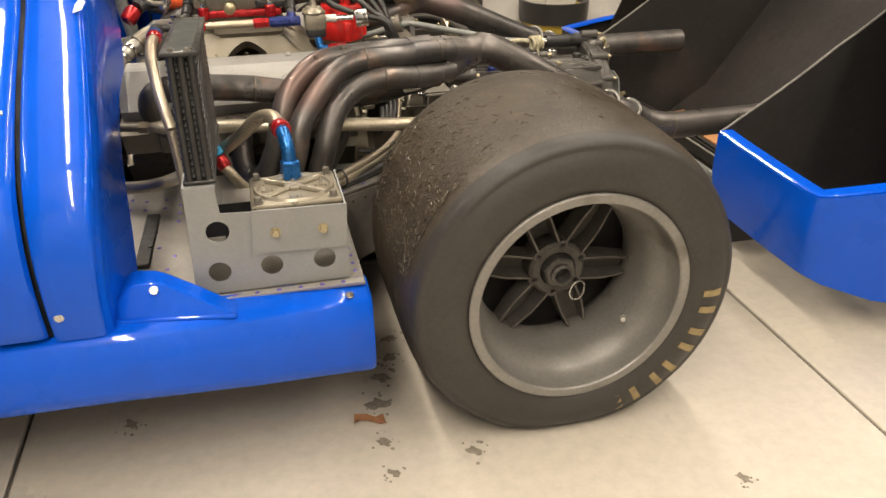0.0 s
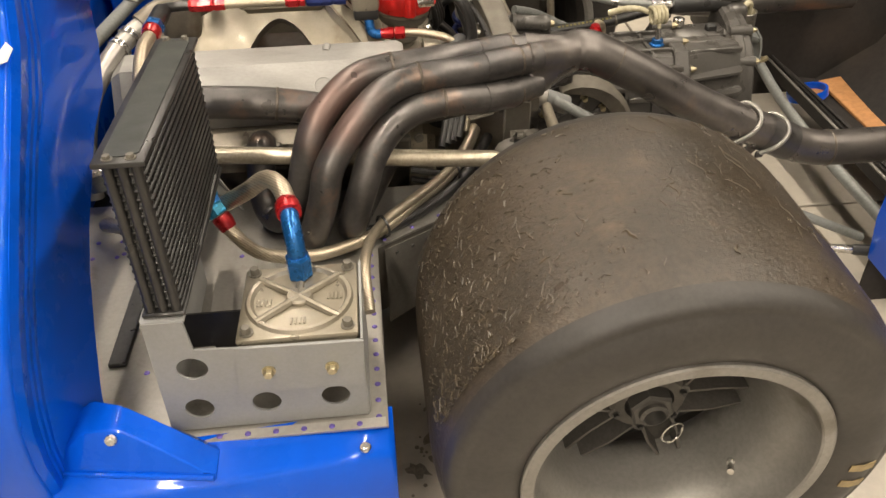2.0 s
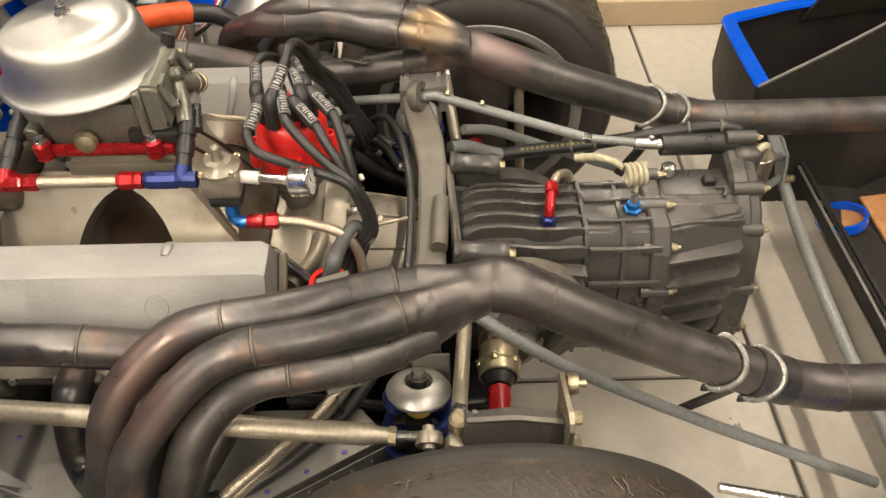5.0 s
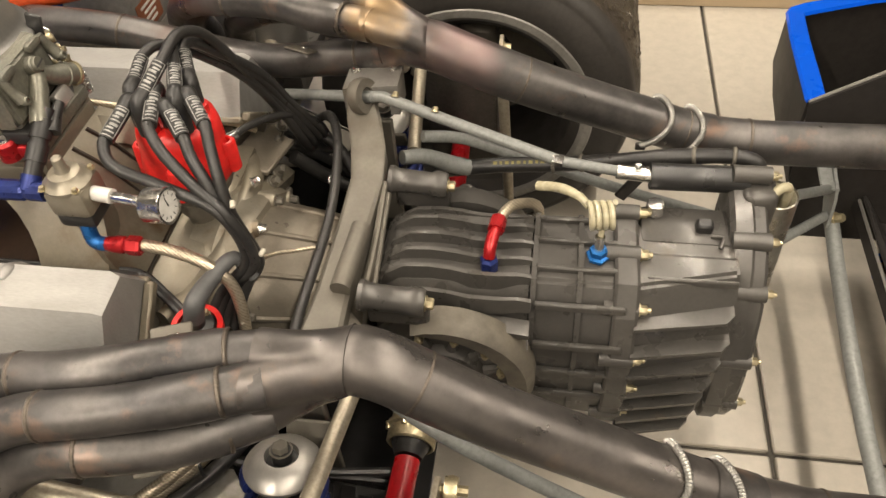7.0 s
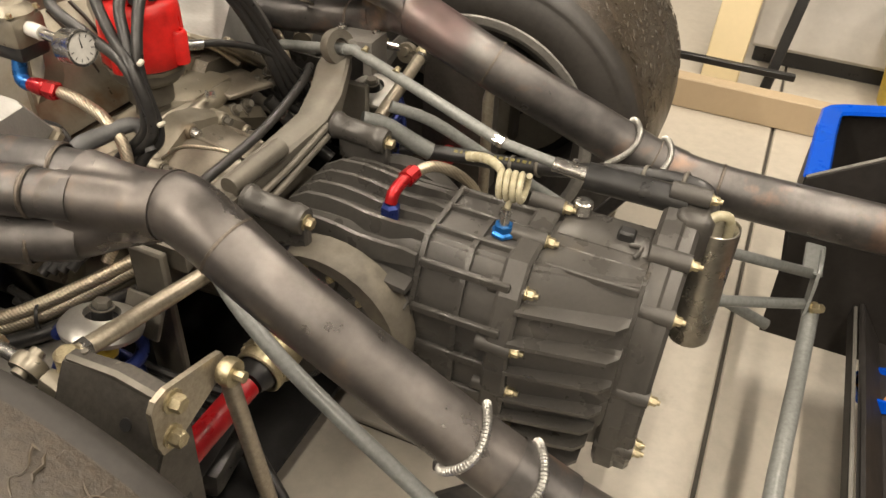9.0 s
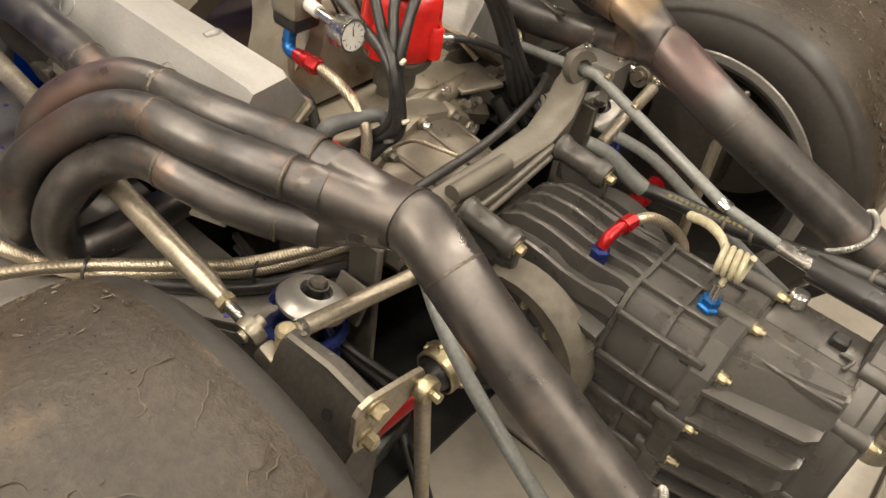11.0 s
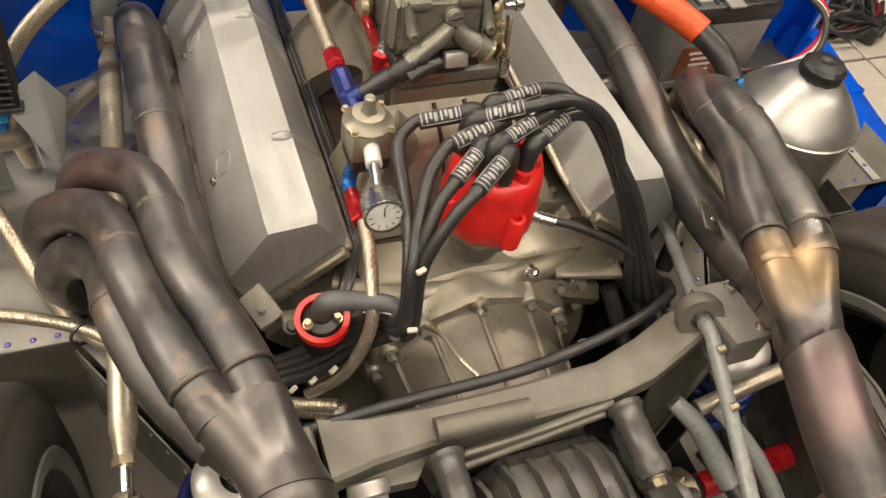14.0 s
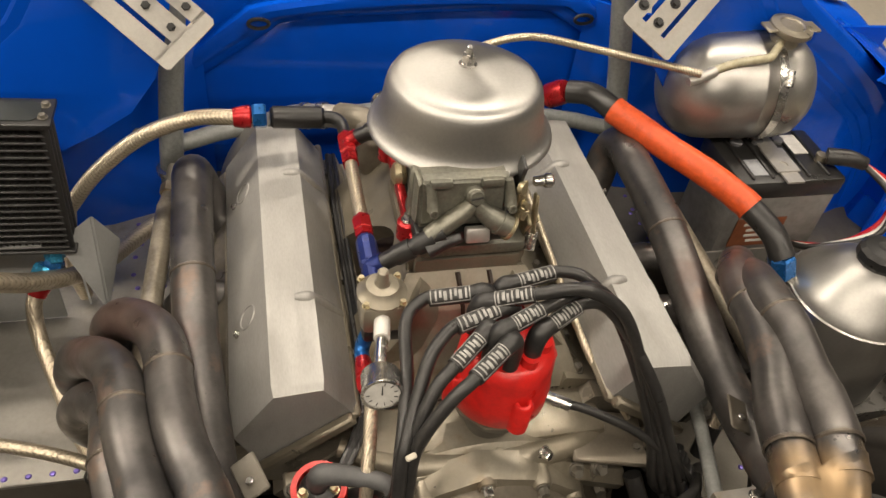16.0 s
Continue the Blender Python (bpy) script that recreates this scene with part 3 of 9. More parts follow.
    part("valve_stem", bm, CHROME, w, "short bright tyre valve")
    # dark upright and brake inside the wheel
    bm = bmesh.new()
    box(bm, (0.0, 0.31, WZ + 0.02), (0.07, 0.1, 0.24), 0.012)
    lathe(bm, [(0.03, 0.22), (0.148, 0.22), (0.148, 0.235), (0.03, 0.235)], c, (0, 1, 0), 40, close=True)
    part("upright", bm, STEEL_DARK, w, "grimy cast upright with brake disc")
    return w


wheel = rear_wheel()
copy_thing(wheel, pose(0.026, 2 * YC - 0.007, 0, 0, 0, 180))

# ---- blue bodywork ----
def body_sill(side):
    s = thing("body_sill", (-0.9, 0.08 if side > 0 else 2 * YC - 0.08, 0.12), "glossy blue fibreglass sill with a sloped fairing, screwed down", "car body", "sills")
    # long section: outer side leans, rolls under at the bottom
    secs = []
    for x, top, yo, up in ((-1.6, 0.34, 0.004, 0.055), (-1.1, 0.34, 0.006, 0.05), (-0.79, 0.338, 0.009, 0.043), (-0.58, 0.335, 0.022, 0.024), (-0.45, 0.329, 0.04, 0.009), (-0.375, 0.325, 0.05, 0.0), (-0.366, 0.318, 0.056, 0.0)):
        secs.append([V(x, yo + 0.075, top + 0.004), V(x, yo + 0.012, top), V(x, yo + 0.001, top - 0.01), V(x, yo - 0.006, 0.25 + up * 0.4), V(x, yo - 0.008, 0.2 + up),
                     V(x, yo - 0.001, 0.176 + up), V(x, yo + 0.022, 0.16 + up), V(x, yo + 0.15, 0.15 + up), V(x, yo + 0.15, 0.165 + up), V(x, yo + 0.075, 0.2 + up)])
    if side < 0:
        secs = [[mirror_y(p) for p in q] for q in secs]
    part("sill_panel", loft(bmesh.new(), secs), BLUE, s, angle=50)
    # fairing that rises to the cowl
    secs = [[V(x, yb, 0.334), V(x, yb + 0.003, 0.342), V(x, yo - 0.001, z - 0.002), V(x, yo + 0.002, z), V(x, yi, zi), V(x, yi + 0.012, 0.334)] for x, yb, yo, z, yi, zi in
            ((-0.80, 0.058, 0.066, 0.348, 0.1, 0.362), (-0.79, 0.057, 0.068, 0.354, 0.11, 0.37), (-0.752, 0.051, 0.077, 0.387, 0.126, 0.388), (-0.744, 0.05, 0.077, 0.390, 0.125, 0.391), (-0.712, 0.046, 0.076, 0.391, 0.114, 0.392), (-0.70, 0.044, 0.074, 0.388, 0.11, 0.389), (-0.65, 0.038, 0.055, 0.366, 0.092, 0.368), (-0.605, 0.031, 0.036, 0.345, 0.076, 0.345), (-0.59, 0.029, 0.033, 0.3385, 0.07, 0.3385))]
    b = loft(bmesh.new(), secs)
    if side < 0:
        for v in b.verts:
            v.co = mirror_y(v.co)
    part("fairing", b, BLUE, s, angle=22)
    tube_b = tube(bmesh.new(), [V(-0.797, 0.057, 0.34), V(-0.70, 0.044, 0.339), V(-0.592, 0.03, 0.337)], 0.004, 8, 3)
    if side < 0:
        for v in tube_b.verts:
            v.co = mirror_y(v.co)
    part("fairing_fillet", tube_b, BLUE, s)
    for p, ax in (((-0.404, 0.06, 0.329), (0, -0.1, 1)), ((-0.714, 0.0685, 0.381), (0, -0.86, 0.51)), ((-0.845, 0.015, 0.385), (0, -1, 0.15))):
        b = bmesh.new()
        if side < 0:
            p, ax = mirror_y(p), (ax[0], -ax[1], ax[2])
        disc(b, p, ax, 0.0075, 0.004, 18, 0.001)
        disc(b, Vector(p) + Vector(ax).normalized() * 0.0035, ax, 0.0035, 0.0025, 6)
        part("screw", b, CHROME, s)
    return s


body_sill(1)
body_sill(-1).location.y += 0.085      # the far side stands further out


def side_cowl(side):
    """The blue shell behind the cockpit door: outer skin, raised rear edge and return flange. side: 1 left, -1 right."""
    def P(x, y, z):
        return V(x, y, z) if side > 0 else mirror_y((x, y, z))
    s = thing("rear_quarter_panel", P(-0.95, 0.1, 0.34), "glossy blue quarter panel with a chipped raised rear edge", "car body", "quarter panels")
    outer = [(0.018, 0.34), (0.011, 0.40), (0.011, 0.46), (0.024, 0.52), (0.058, 0.58), (0.12, 0.64), (0.2, 0.70), (0.27, 0.745), (0.33, 0.785), (0.37, 0.83), (0.4, 0.9)]
    fold = [-0.784, -0.783, -0.778, -0.772, -0.767, -0.766, -0.769, -0.774, -0.779, -0.783, -0.786]
    smooth_outer = [(p.x, p.y, p.z) for p in spline([V(x, y, z) for x, (y, z) in zip(fold, outer)], 4)]
    secs = []
    for g, push in ((0.0, 0.014), (0.02, 0.005), (0.07, 0.0), (0.3, 0.0), (0.6, 0.0), (0.86, 0.001), (0.94, 0.003), (0.98, 0.007), (1.0, 0.014)):
        secs.append([P(-0.8625 + (x + 0.8625) * g, y + push * 0.8, z - push * 0.3) for x, y, z in smooth_outer])
    part("outer_skin", sheet(bmesh.new(), secs, 0.005), BLUE, s, angle=60)
    secs = []
    for x, push in ((-1.75, 0.0), (-1.3, 0.0), (-0.888, 0.0), (-0.877, 0.004), (-0.8735, 0.012)):
        secs.append([P(x, y + push * 0.8, max(z, 0.353) - push * 0.3) for _, y, z in smooth_outer])
    part("door_skin", sheet(bmesh.new(), secs, 0.005), BLUE, s, "blue door edge beyond a dark shut line", angle=45)
    part("shut_line", sheet(bmesh.new(), [[P(x, y + 0.022, z) for y, z in outer] for x in (-1.2, -0.9, -0.868, -0.84)], 0.004), BLACK_HOLE, s, "black backing sheet behind the shut line")
    # rear face that turns inwards, with stepped ridges
    ends = [(-0.755, 0.13, 0.30), (-0.755, 0.16, 0.375), (-0.758, 0.21, 0.434), (-0.765, 0.27, 0.48), (-0.771, 0.33, 0.515), (-0.778, 0.41, 0.545), (-0.781, 0.48, 0.58), (-0.769, 0.535, 0.623), (-0.769, 0.575, 0.678), (-0.772, 0.6, 0.75), (-0.775, 0.62, 0.85)]
    secs = []
    for g, step in ((0.0, -0.004), (0.05, 0.0), (0.12, -0.003), (0.18, -0.007), (0.2, -0.0055), (0.26, -0.0085), (0.28, -0.007), (0.34, -0.0095), (0.36, -0.0075), (0.6, -0.005), (0.9, 0.0), (1.0, 0.002)):
        secs.append([P(x * (1 - g) + xe * g + step, (y + 0.011) * (1 - g) + ye * g, (z - 0.004) * (1 - g) + ze * g) for x, (y, z), (xe, ye, ze) in zip(fold, outer, ends)])
    part("rear_flange", sheet(bmesh.new(), secs, 0.005), BLUE, s, "blue stepped return of the panel", angle=25)
    return s


left_panel = side_cowl(1)
side_cowl(-1)
bm = bmesh.new()
plate(bm, [(0, 0), (0.014, 0.006), (0.02, 0.022), (0.012, 0.03), (0.004, 0.018)], [], 0.001, pose(-0.788, 0.302, 0.772, 40, 0, 0))
part("paint_chip", bm, WHITE, left_panel, "bare white patch of chipped paint")
# flag and letters near the door: plain bars
for k, m in enumerate((WHITE, WHITE, WHITE)):
    part("white_bar", box(bmesh.new(), (-0.905 + 0.004 * k, 0.118 + 0.013 * k, 0.642 + 0.012 * k), (0.03, 0.006, 0.003), 0, (43, 0, 0)), m, left_panel)
for k, m in enumerate((RED_PAINT, WHITE, RED_PAINT, WHITE)):
    part("flag_bar", box(bmesh.new(), (-0.912, 0.062 + 0.009 * k, 0.587 + 0.0088 * k), (0.03, 0.008, 0.003), 0, (43, 0, 0)), m, left_panel)


# far fender in front of the engine bay, with white lettering as bars
s = thing("far_fender", (-1.2, 1.75, 0.45), "glossy blue front fender with white lettering bars", "car body")
part("fender_skin", sheet(bmesh.new(), [[V(x, y, z - d) for y, z in ((1.5, 0.7), (1.57, 0.715), (1.66, 0.715), (1.76, 0.695), (1.84, 0.64), (1.875, 0.55), (1.88, 0.4))] for x, d in ((-0.868, 0.03), (-0.875, 0.008), (-0.9, 0.0), (-1.2, 0.0), (-1.75, 0.02))], 0.006), BLUE, s, angle=60)
part("fender_tail", sheet(bmesh.new(), [[V(x, y - d, z - d * 0.6) for y, z in ((1.70, 0.70), (1.76, 0.675), (1.82, 0.62), (1.852, 0.55), (1.862, 0.45), (1.862, 0.34))] for x, d in ((-0.885, 0.0), (-0.8, 0.0), (-0.72, 0.004), (-0.705, 0.012), (-0.7, 0.028))], 0.006), BLUE, s, "blue tail of the fender beside the engine bay", angle=60)
for k in range(4):
    part("white_bar", box(bmesh.new(), (-0.93 - 0.045 * k, 1.715 + 0.012 * k, 0.712 - 0.003 * k), (0.03, 0.055, 0.002), 0.0005, (-12, 0, 10)), WHITE, s)


def bulkhead():
    s = thing("rear_bulkhead", (-0.95, YC, 0.3), "glossy blue moulded bulkhead with a raised rim behind the engine", "car body")
    # a flat recessed panel with cut corners inside a stepped rim
    inner = spline([V(0, y, z) for y, z in ((0.592, 0.40), (0.594, 0.52), (0.61, 0.55), (0.665, 0.59), (0.735, 0.64), (0.77, 0.655), (0.95, 0.666), (1.17, 0.672), (1.215, 0.66), (1.28, 0.62), (1.345, 0.575), (1.36, 0.54), (1.36, 0.40))], 3)
    mid = V(0, 0.97, 0.45)
    secs = []
    for p in inner:
        d = (p - mid).normalized()
        secs.append([V(-0.986, p.y - d.y * 0.012, p.z - d.z * 0.012), V(-0.97, p.y, p.z), V(-0.955, p.y + d.y * 0.002, p.z + d.z * 0.002), V(-0.95, p.y + d.y * 0.008, p.z + d.z * 0.008),
                     V(-0.947, p.y + d.y * 0.028, p.z + d.z * 0.024), V(-0.935, p.y + d.y * 0.034, p.z + d.z * 0.028), V(-0.932, p.y + d.y * 0.05, p.z + d.z * 0.042), V(-0.936, p.y + d.y * 0.062, p.z + d.z * 0.052), V(-0.952, p.y + d.y * 0.068, p.z + d.z * 0.056)])
    part("rim", sheet(bmesh.new(), secs, 0.004), BLUE, s, "stepped raised rim", angle=35)
    part("recessed_panel", sheet(bmesh.new(), [[V(-0.985 + 0.012 * math.sin(f * 3.14), y, 0.40 + 0.29 * f) for f in (0, 0.25, 0.5, 0.75, 1)] for y in (0.56, 0.75, 0.95, 1.15, 1.39)], 0.005), BLUE, s)
    part("rear_deck", sheet(bmesh.new(), [[V(x, y, z) for y, z in ((0.36, 0.735), (0.55, 0.75), (0.75, 0.76), (0.94, 0.765), (1.13, 0.76), (1.33, 0.75), (1.52, 0.735))] for x in (-0.95, -1.1, -1.3, -1.7)], 0.006), BLUE, s)
    part("lower_panel", box(bmesh.new(), (-0.992, YC, 0.30), (0.012, 1.1, 0.25), 0.003), BLUE, s)
    part("side_panel", sheet(bmesh.new(), [[V(-0.845, 0.30, z), V(-0.86, 0.45, z), V(-0.90, 0.56, z), V(-0.95, 0.62, z)] for z in (0.30, 0.45, 0.6, 0.76)], 0.006), BLUE, s)
    part("side_panel", sheet(bmesh.new(), [[mirror_y((-0.845, 0.1, z)), mirror_y((-0.86, 0.40, z)), mirror_y((-0.90, 0.56, z)), mirror_y((-0.95, 0.62, z))] for z in (0.30, 0.45, 0.6, 0.70)], 0.006), BLUE, s)
    for p in ((-0.925, 0.715, 0.668), (-0.925, 1.25, 0.672)):
        part("latch", tube(bmesh.new(), [V(*p) + V(0, 0.016 * math.cos(a), 0.008 * math.sin(a)) for a in (0.7 * k for k in range(10))], 0.003, 6, 2), BLACK_PAINT, s, "small dark spring latch")
    return s


bulkhead()


def slotted_plate(side):
    def P(x, y, z):
        return V(x, y, z) if side > 0 else mirror_y((x, y, z))
    s = thing("slotted_bracket", P(-0.8, 0.56, 0.70), "bare aluminium bracket with two long slots and black bolts", "bracket", "slotted brackets")
    o, u, v = P(-0.695, 0.6, 0.728), P(-0.765, 0.498, 0.797), P(-0.76, 0.646, 0.78)
    U, W = (u - o).normalized(), (v - o)
    W = (W - U * W.dot(U)).normalized()
    N = U.cross(W)
    m = Matrix(((U.x, W.x, N.x, o.x), (U.y, W.y, N.y, o.y), (U.z, W.z, N.z, o.z), (0, 0, 0, 1)))
    b = bmesh.new()
    for lo, hi in ((0, 0.025), (0.032, 0.06), (0.068, 0.09)):
        plate(b, [(0.018, lo), (0.2, lo), (0.2, hi), (0.018, hi)], [], 0.003, m)
    plate(b, [(0.004, 0), (0.0225, 0), (0.0225, 0.09), (0.006, 0.09), (0.001, 0.086), (0, 0.08), (0, 0.004)], [], 0.0031, m)
    plate(b, [(0.12, 0), (0.2, 0), (0.2, 0.09), (0.12, 0.09)], [], 0.0031, m)
    part("slotted_sheet", b, PAN, s, smooth=False)
    for a, c in ((0.035, 0.046), (0.04, 0.079), (0.075, 0.046)):
        part("bolt", hexhead(bmesh.new(), m @ V(a, c, 0.003), N if N.z > 0 else -N, 0.012, 0.005), BLACK_PAINT, s)
    return s


slotted_plate(1)
slotted_plate(-1)


def rear_clip():
    """The lifted-off tail: dark inside, blue outside edges."""
    s = thing("rear_body_clip", (1.0, YC, 0.0), "blue rear body section, dark unpainted inside, opened behind the car", "car body")
    for side in (1, -1):
        def P(x, y, z):
            x, z = (x, z) if side > 0 else (x + 0.028, z + 0.024)
            return V(x, y, z) if side > 0 else mirror_y((x, y, z))
        # front lip behind the wheel and outer skin
        secs = [[P(x, y, zt), P(x, y, zm), P(x + 0.02, y + 0.004, zb)] for x, y, zt, zm, zb in
                ((0.572, 0.517, 0.374, 0.28, 0.175), (0.577, 0.45, 0.366, 0.26, 0.17), (0.585, 0.30, 0.355, 0.25, 0.16), (0.594, 0.20, 0.348, 0.24, 0.155), (0.605, 0.178, 0.346, 0.24, 0.15),
                 (0.63, 0.166, 0.348, 0.23, 0.135), (0.75, 0.14, 0.36, 0.2, 0.09), (1.0, 0.12, 0.39, 0.2, 0.03), (1.5, 0.12, 0.43, 0.2, 0.02), (2.1, 0.15, 0.45, 0.2, 0.02))]
        part("outer_skin", sheet(bmesh.new(), secs, 0.006), BLUE if side > 0 else DARK_SHELL, s, angle=40)
        top = [a[0] for a in secs]
        inward = [V(1, 0, 0), V(1, 0, 0), V(1, 0, 0), V(0.95, 0.3 * side, 0), V(0.7, 0.7 * side, 0), V(0.3, 0.95 * side, 0)] + [V(0, side, 0)] * 4
        part("edge_flange", sheet(bmesh.new(), [[p + V(0, 0, 0.002) - d * 0.004, p + V(0, 0, 0.006), p + V(0, 0, 0.006) + d * 0.03, p + d * 0.034] for p, d in zip(top, inward)], 0.004), BLUE, s, "flat blue turned-in edge", angle=30)
        # dark inner wheel-well panel with its curved front edge
        arch = [(0.574, 0.374), (0.63, 0.41), (0.70, 0.455), (0.78, 0.51), (0.85, 0.562), (0.923, 0.611), (1.05, 0.71), (1.2, 0.85), (1.4, 1.05), (2.1, 1.3)]
        part("inner_panel", sheet(bmesh.new(), [[P(x, 0.52, z), P(x + 0.01, 0.52, z * 0.5 + 0.08), P(x + 0.02, 0.52, 0.06)] for x, z in arch], 0.004), DARK_SHELL, s)
        part("arch_edge", tube(bmesh.new(), [P(x, 0.518, z + 0.002) for x, z in arch], 0.003, 6, 3), shader("pale_trimmed_edge", (0.2, 0.19, 0.17), 0.6), s, "pale trimmed laminate edge")
        part("inner_fender", sheet(bmesh.new(), [[P(x, 0.16, z0), P(x + 0.05, 0.26, z0 + 0.25), P(x + 0.12, 0.5, z0 + 0.42)] for x, z0 in ((0.80, 0.33), (1.0, 0.36), (1.4, 0.42), (2.0, 0.45))], 0.005), DARK_SHELL, s)
    # dark inside of the deck, rising to the tail
    secs = []
    for x, z in ((0.755, 0.20), (0.80, 0.135), (0.9, 0.12), (1.05, 0.22), (1.25, 0.5), (1.5, 0.9), (1.8, 1.25), (2.1, 1.4)):
        secs.append([V(x, y, z + 0.02 * math.cos((y - YC) * 3)) for y in (0.53, 0.65, 0.8, YC, 1.1, 1.22, 1.35)])
    part("deck_inside", sheet(bmesh.new(), secs, 0.006), DARK_SHELL, s)
    part("deck_front_edge", tube(bmesh.new(), [V(0.752, y, 0.205) for y in (0.53, 0.8, 1.1, 1.35)], 0.004, 6, 2), DARK_SHELL, s)
    # dark colour stands in for the shadow on and below this blue flange
    part("front_flange", box(bmesh.new(), (0.745, 0.94, 0.18), (0.006, 0.84, 0.03), 0.002), DARK_SHELL, s, "front flange, coloured dark for shade", smooth=False)
    part("flange_trim", tube(bmesh.new(), [V(0.745, y, 0.197) for y in (0.53, 0.8, 1.1, 1.35)], 0.003, 6, 2), PAN, s, "pale trimmed edge")
    b = bmesh.new()
    lathe(b, [(0.046, 0), (0.052, 0.0), (0.052, 0.02), (0.046, 0.02)], (0.81, 1.22, 0.145), (-0.25, 0.2, 1), 32, close=True)
    part("blue_ring", b, BLUE, s, "blue-edged round cut-out")
    part("cork_pad", disc(bmesh.new(), (0.81, 1.22, 0.143), (-0.25, 0.2, 1), 0.047, 0.004, 24), ORANGE_TAN, s, "orange-brown board seen through the cut-out")
    part("board", box(bmesh.new(), (0.93, 1.12, 0.15), (0.1, 0.36, 0.01), 0.002, (0, -8, 0)), ORANGE_TAN, s, "orange-brown board lying inside", smooth=False)
    return s


rear_clip()

# ---- engine ----
def valve_cover(side):
    def P(x, y, z):
        return V(x, y, z) if side > 0 else mirror_y((x, y, z)) + V(0.026, 0, 0.012)
    s = thing("valve_cover", P(-0.55, 0.72, 0.455), "brushed cast aluminium valve cover with faceted top", "valve cover", "valve covers")
    low = [(0.676, 0.436), (0.65, 0.497), (0.7, 0.571), (0.757, 0.576), (0.794, 0.522), (0.788, 0.514)]
    secs = []
    for x, k in ((-0.806, 0.86), (-0.788, 1.0), (-0.312, 1.0), (-0.301, 0.94)):
        secs.append([P(x, 0.728 + (y - 0.728) * k, 0.478 + (z - 0.478) * k) for y, z in low])
    b = loft(bmesh.new(), secs)
    bmesh.ops.bevel(b, geom=[e for e in b.edges if len(e.link_faces) == 2 and e.calc_face_angle(0) > 0.2], offset=0.003, segments=2, affect="EDGES")
    cover = part("cover", b, POLISHED, s, angle=30)
    # the flange lies on the slanting head
    b = box(bmesh.new(), P(-0.553, 0.7345, 0.472), (0.51, 0.158, 0.011), 0.003, (38 * side, 0, 0))
    part("flange", b, CAST, s)
    # embossed rings on the outer facet
    n = Vector((0, -0.83 * side, 0.56)).normalized()
    for x in (-0.68, -0.445):
        p = P(x, 0.676, 0.5355)
        part("embossed_ring", lathe(bmesh.new(), [(0.0135, -0.002), (0.0145, 0.0012), (0.0165, 0.0012), (0.0175, -0.002)], p, n, 36), POLISHED, cover)
    # bolt pads run from the top edge down the inner facet
    for x in (-0.672, -0.434):
        b = bmesh.new()
        tube(b, [P(x - 0.004, 0.735, 0.5715), P(x - 0.002, 0.75, 0.5725), P(x - 0.004, 0.7655, 0.557), P(x - 0.009, 0.779, 0.539), P(x - 0.013, 0.7905, 0.5225)], [0.006, 0.0085, 0.0085, 0.007, 0.005], 14, 4)
        part("bolt_pad", b, POLISHED, cover)
        part("bolt", hexhead(bmesh.new(), P(x, 0.663, 0.5175), (0, -0.83 * side, 0.56), 0.008, 0.004), CHROME, s)
    b = box(bmesh.new(), P(-0.294, 0.7325, 0.4775), (0.013, 0.143, 0.015), 0.003, (38 * side, 0, 0))
    part("rail", b, CAST, s, "narrow cast end rail")
    return s


valve_cover(1)
valve_cover(-1)


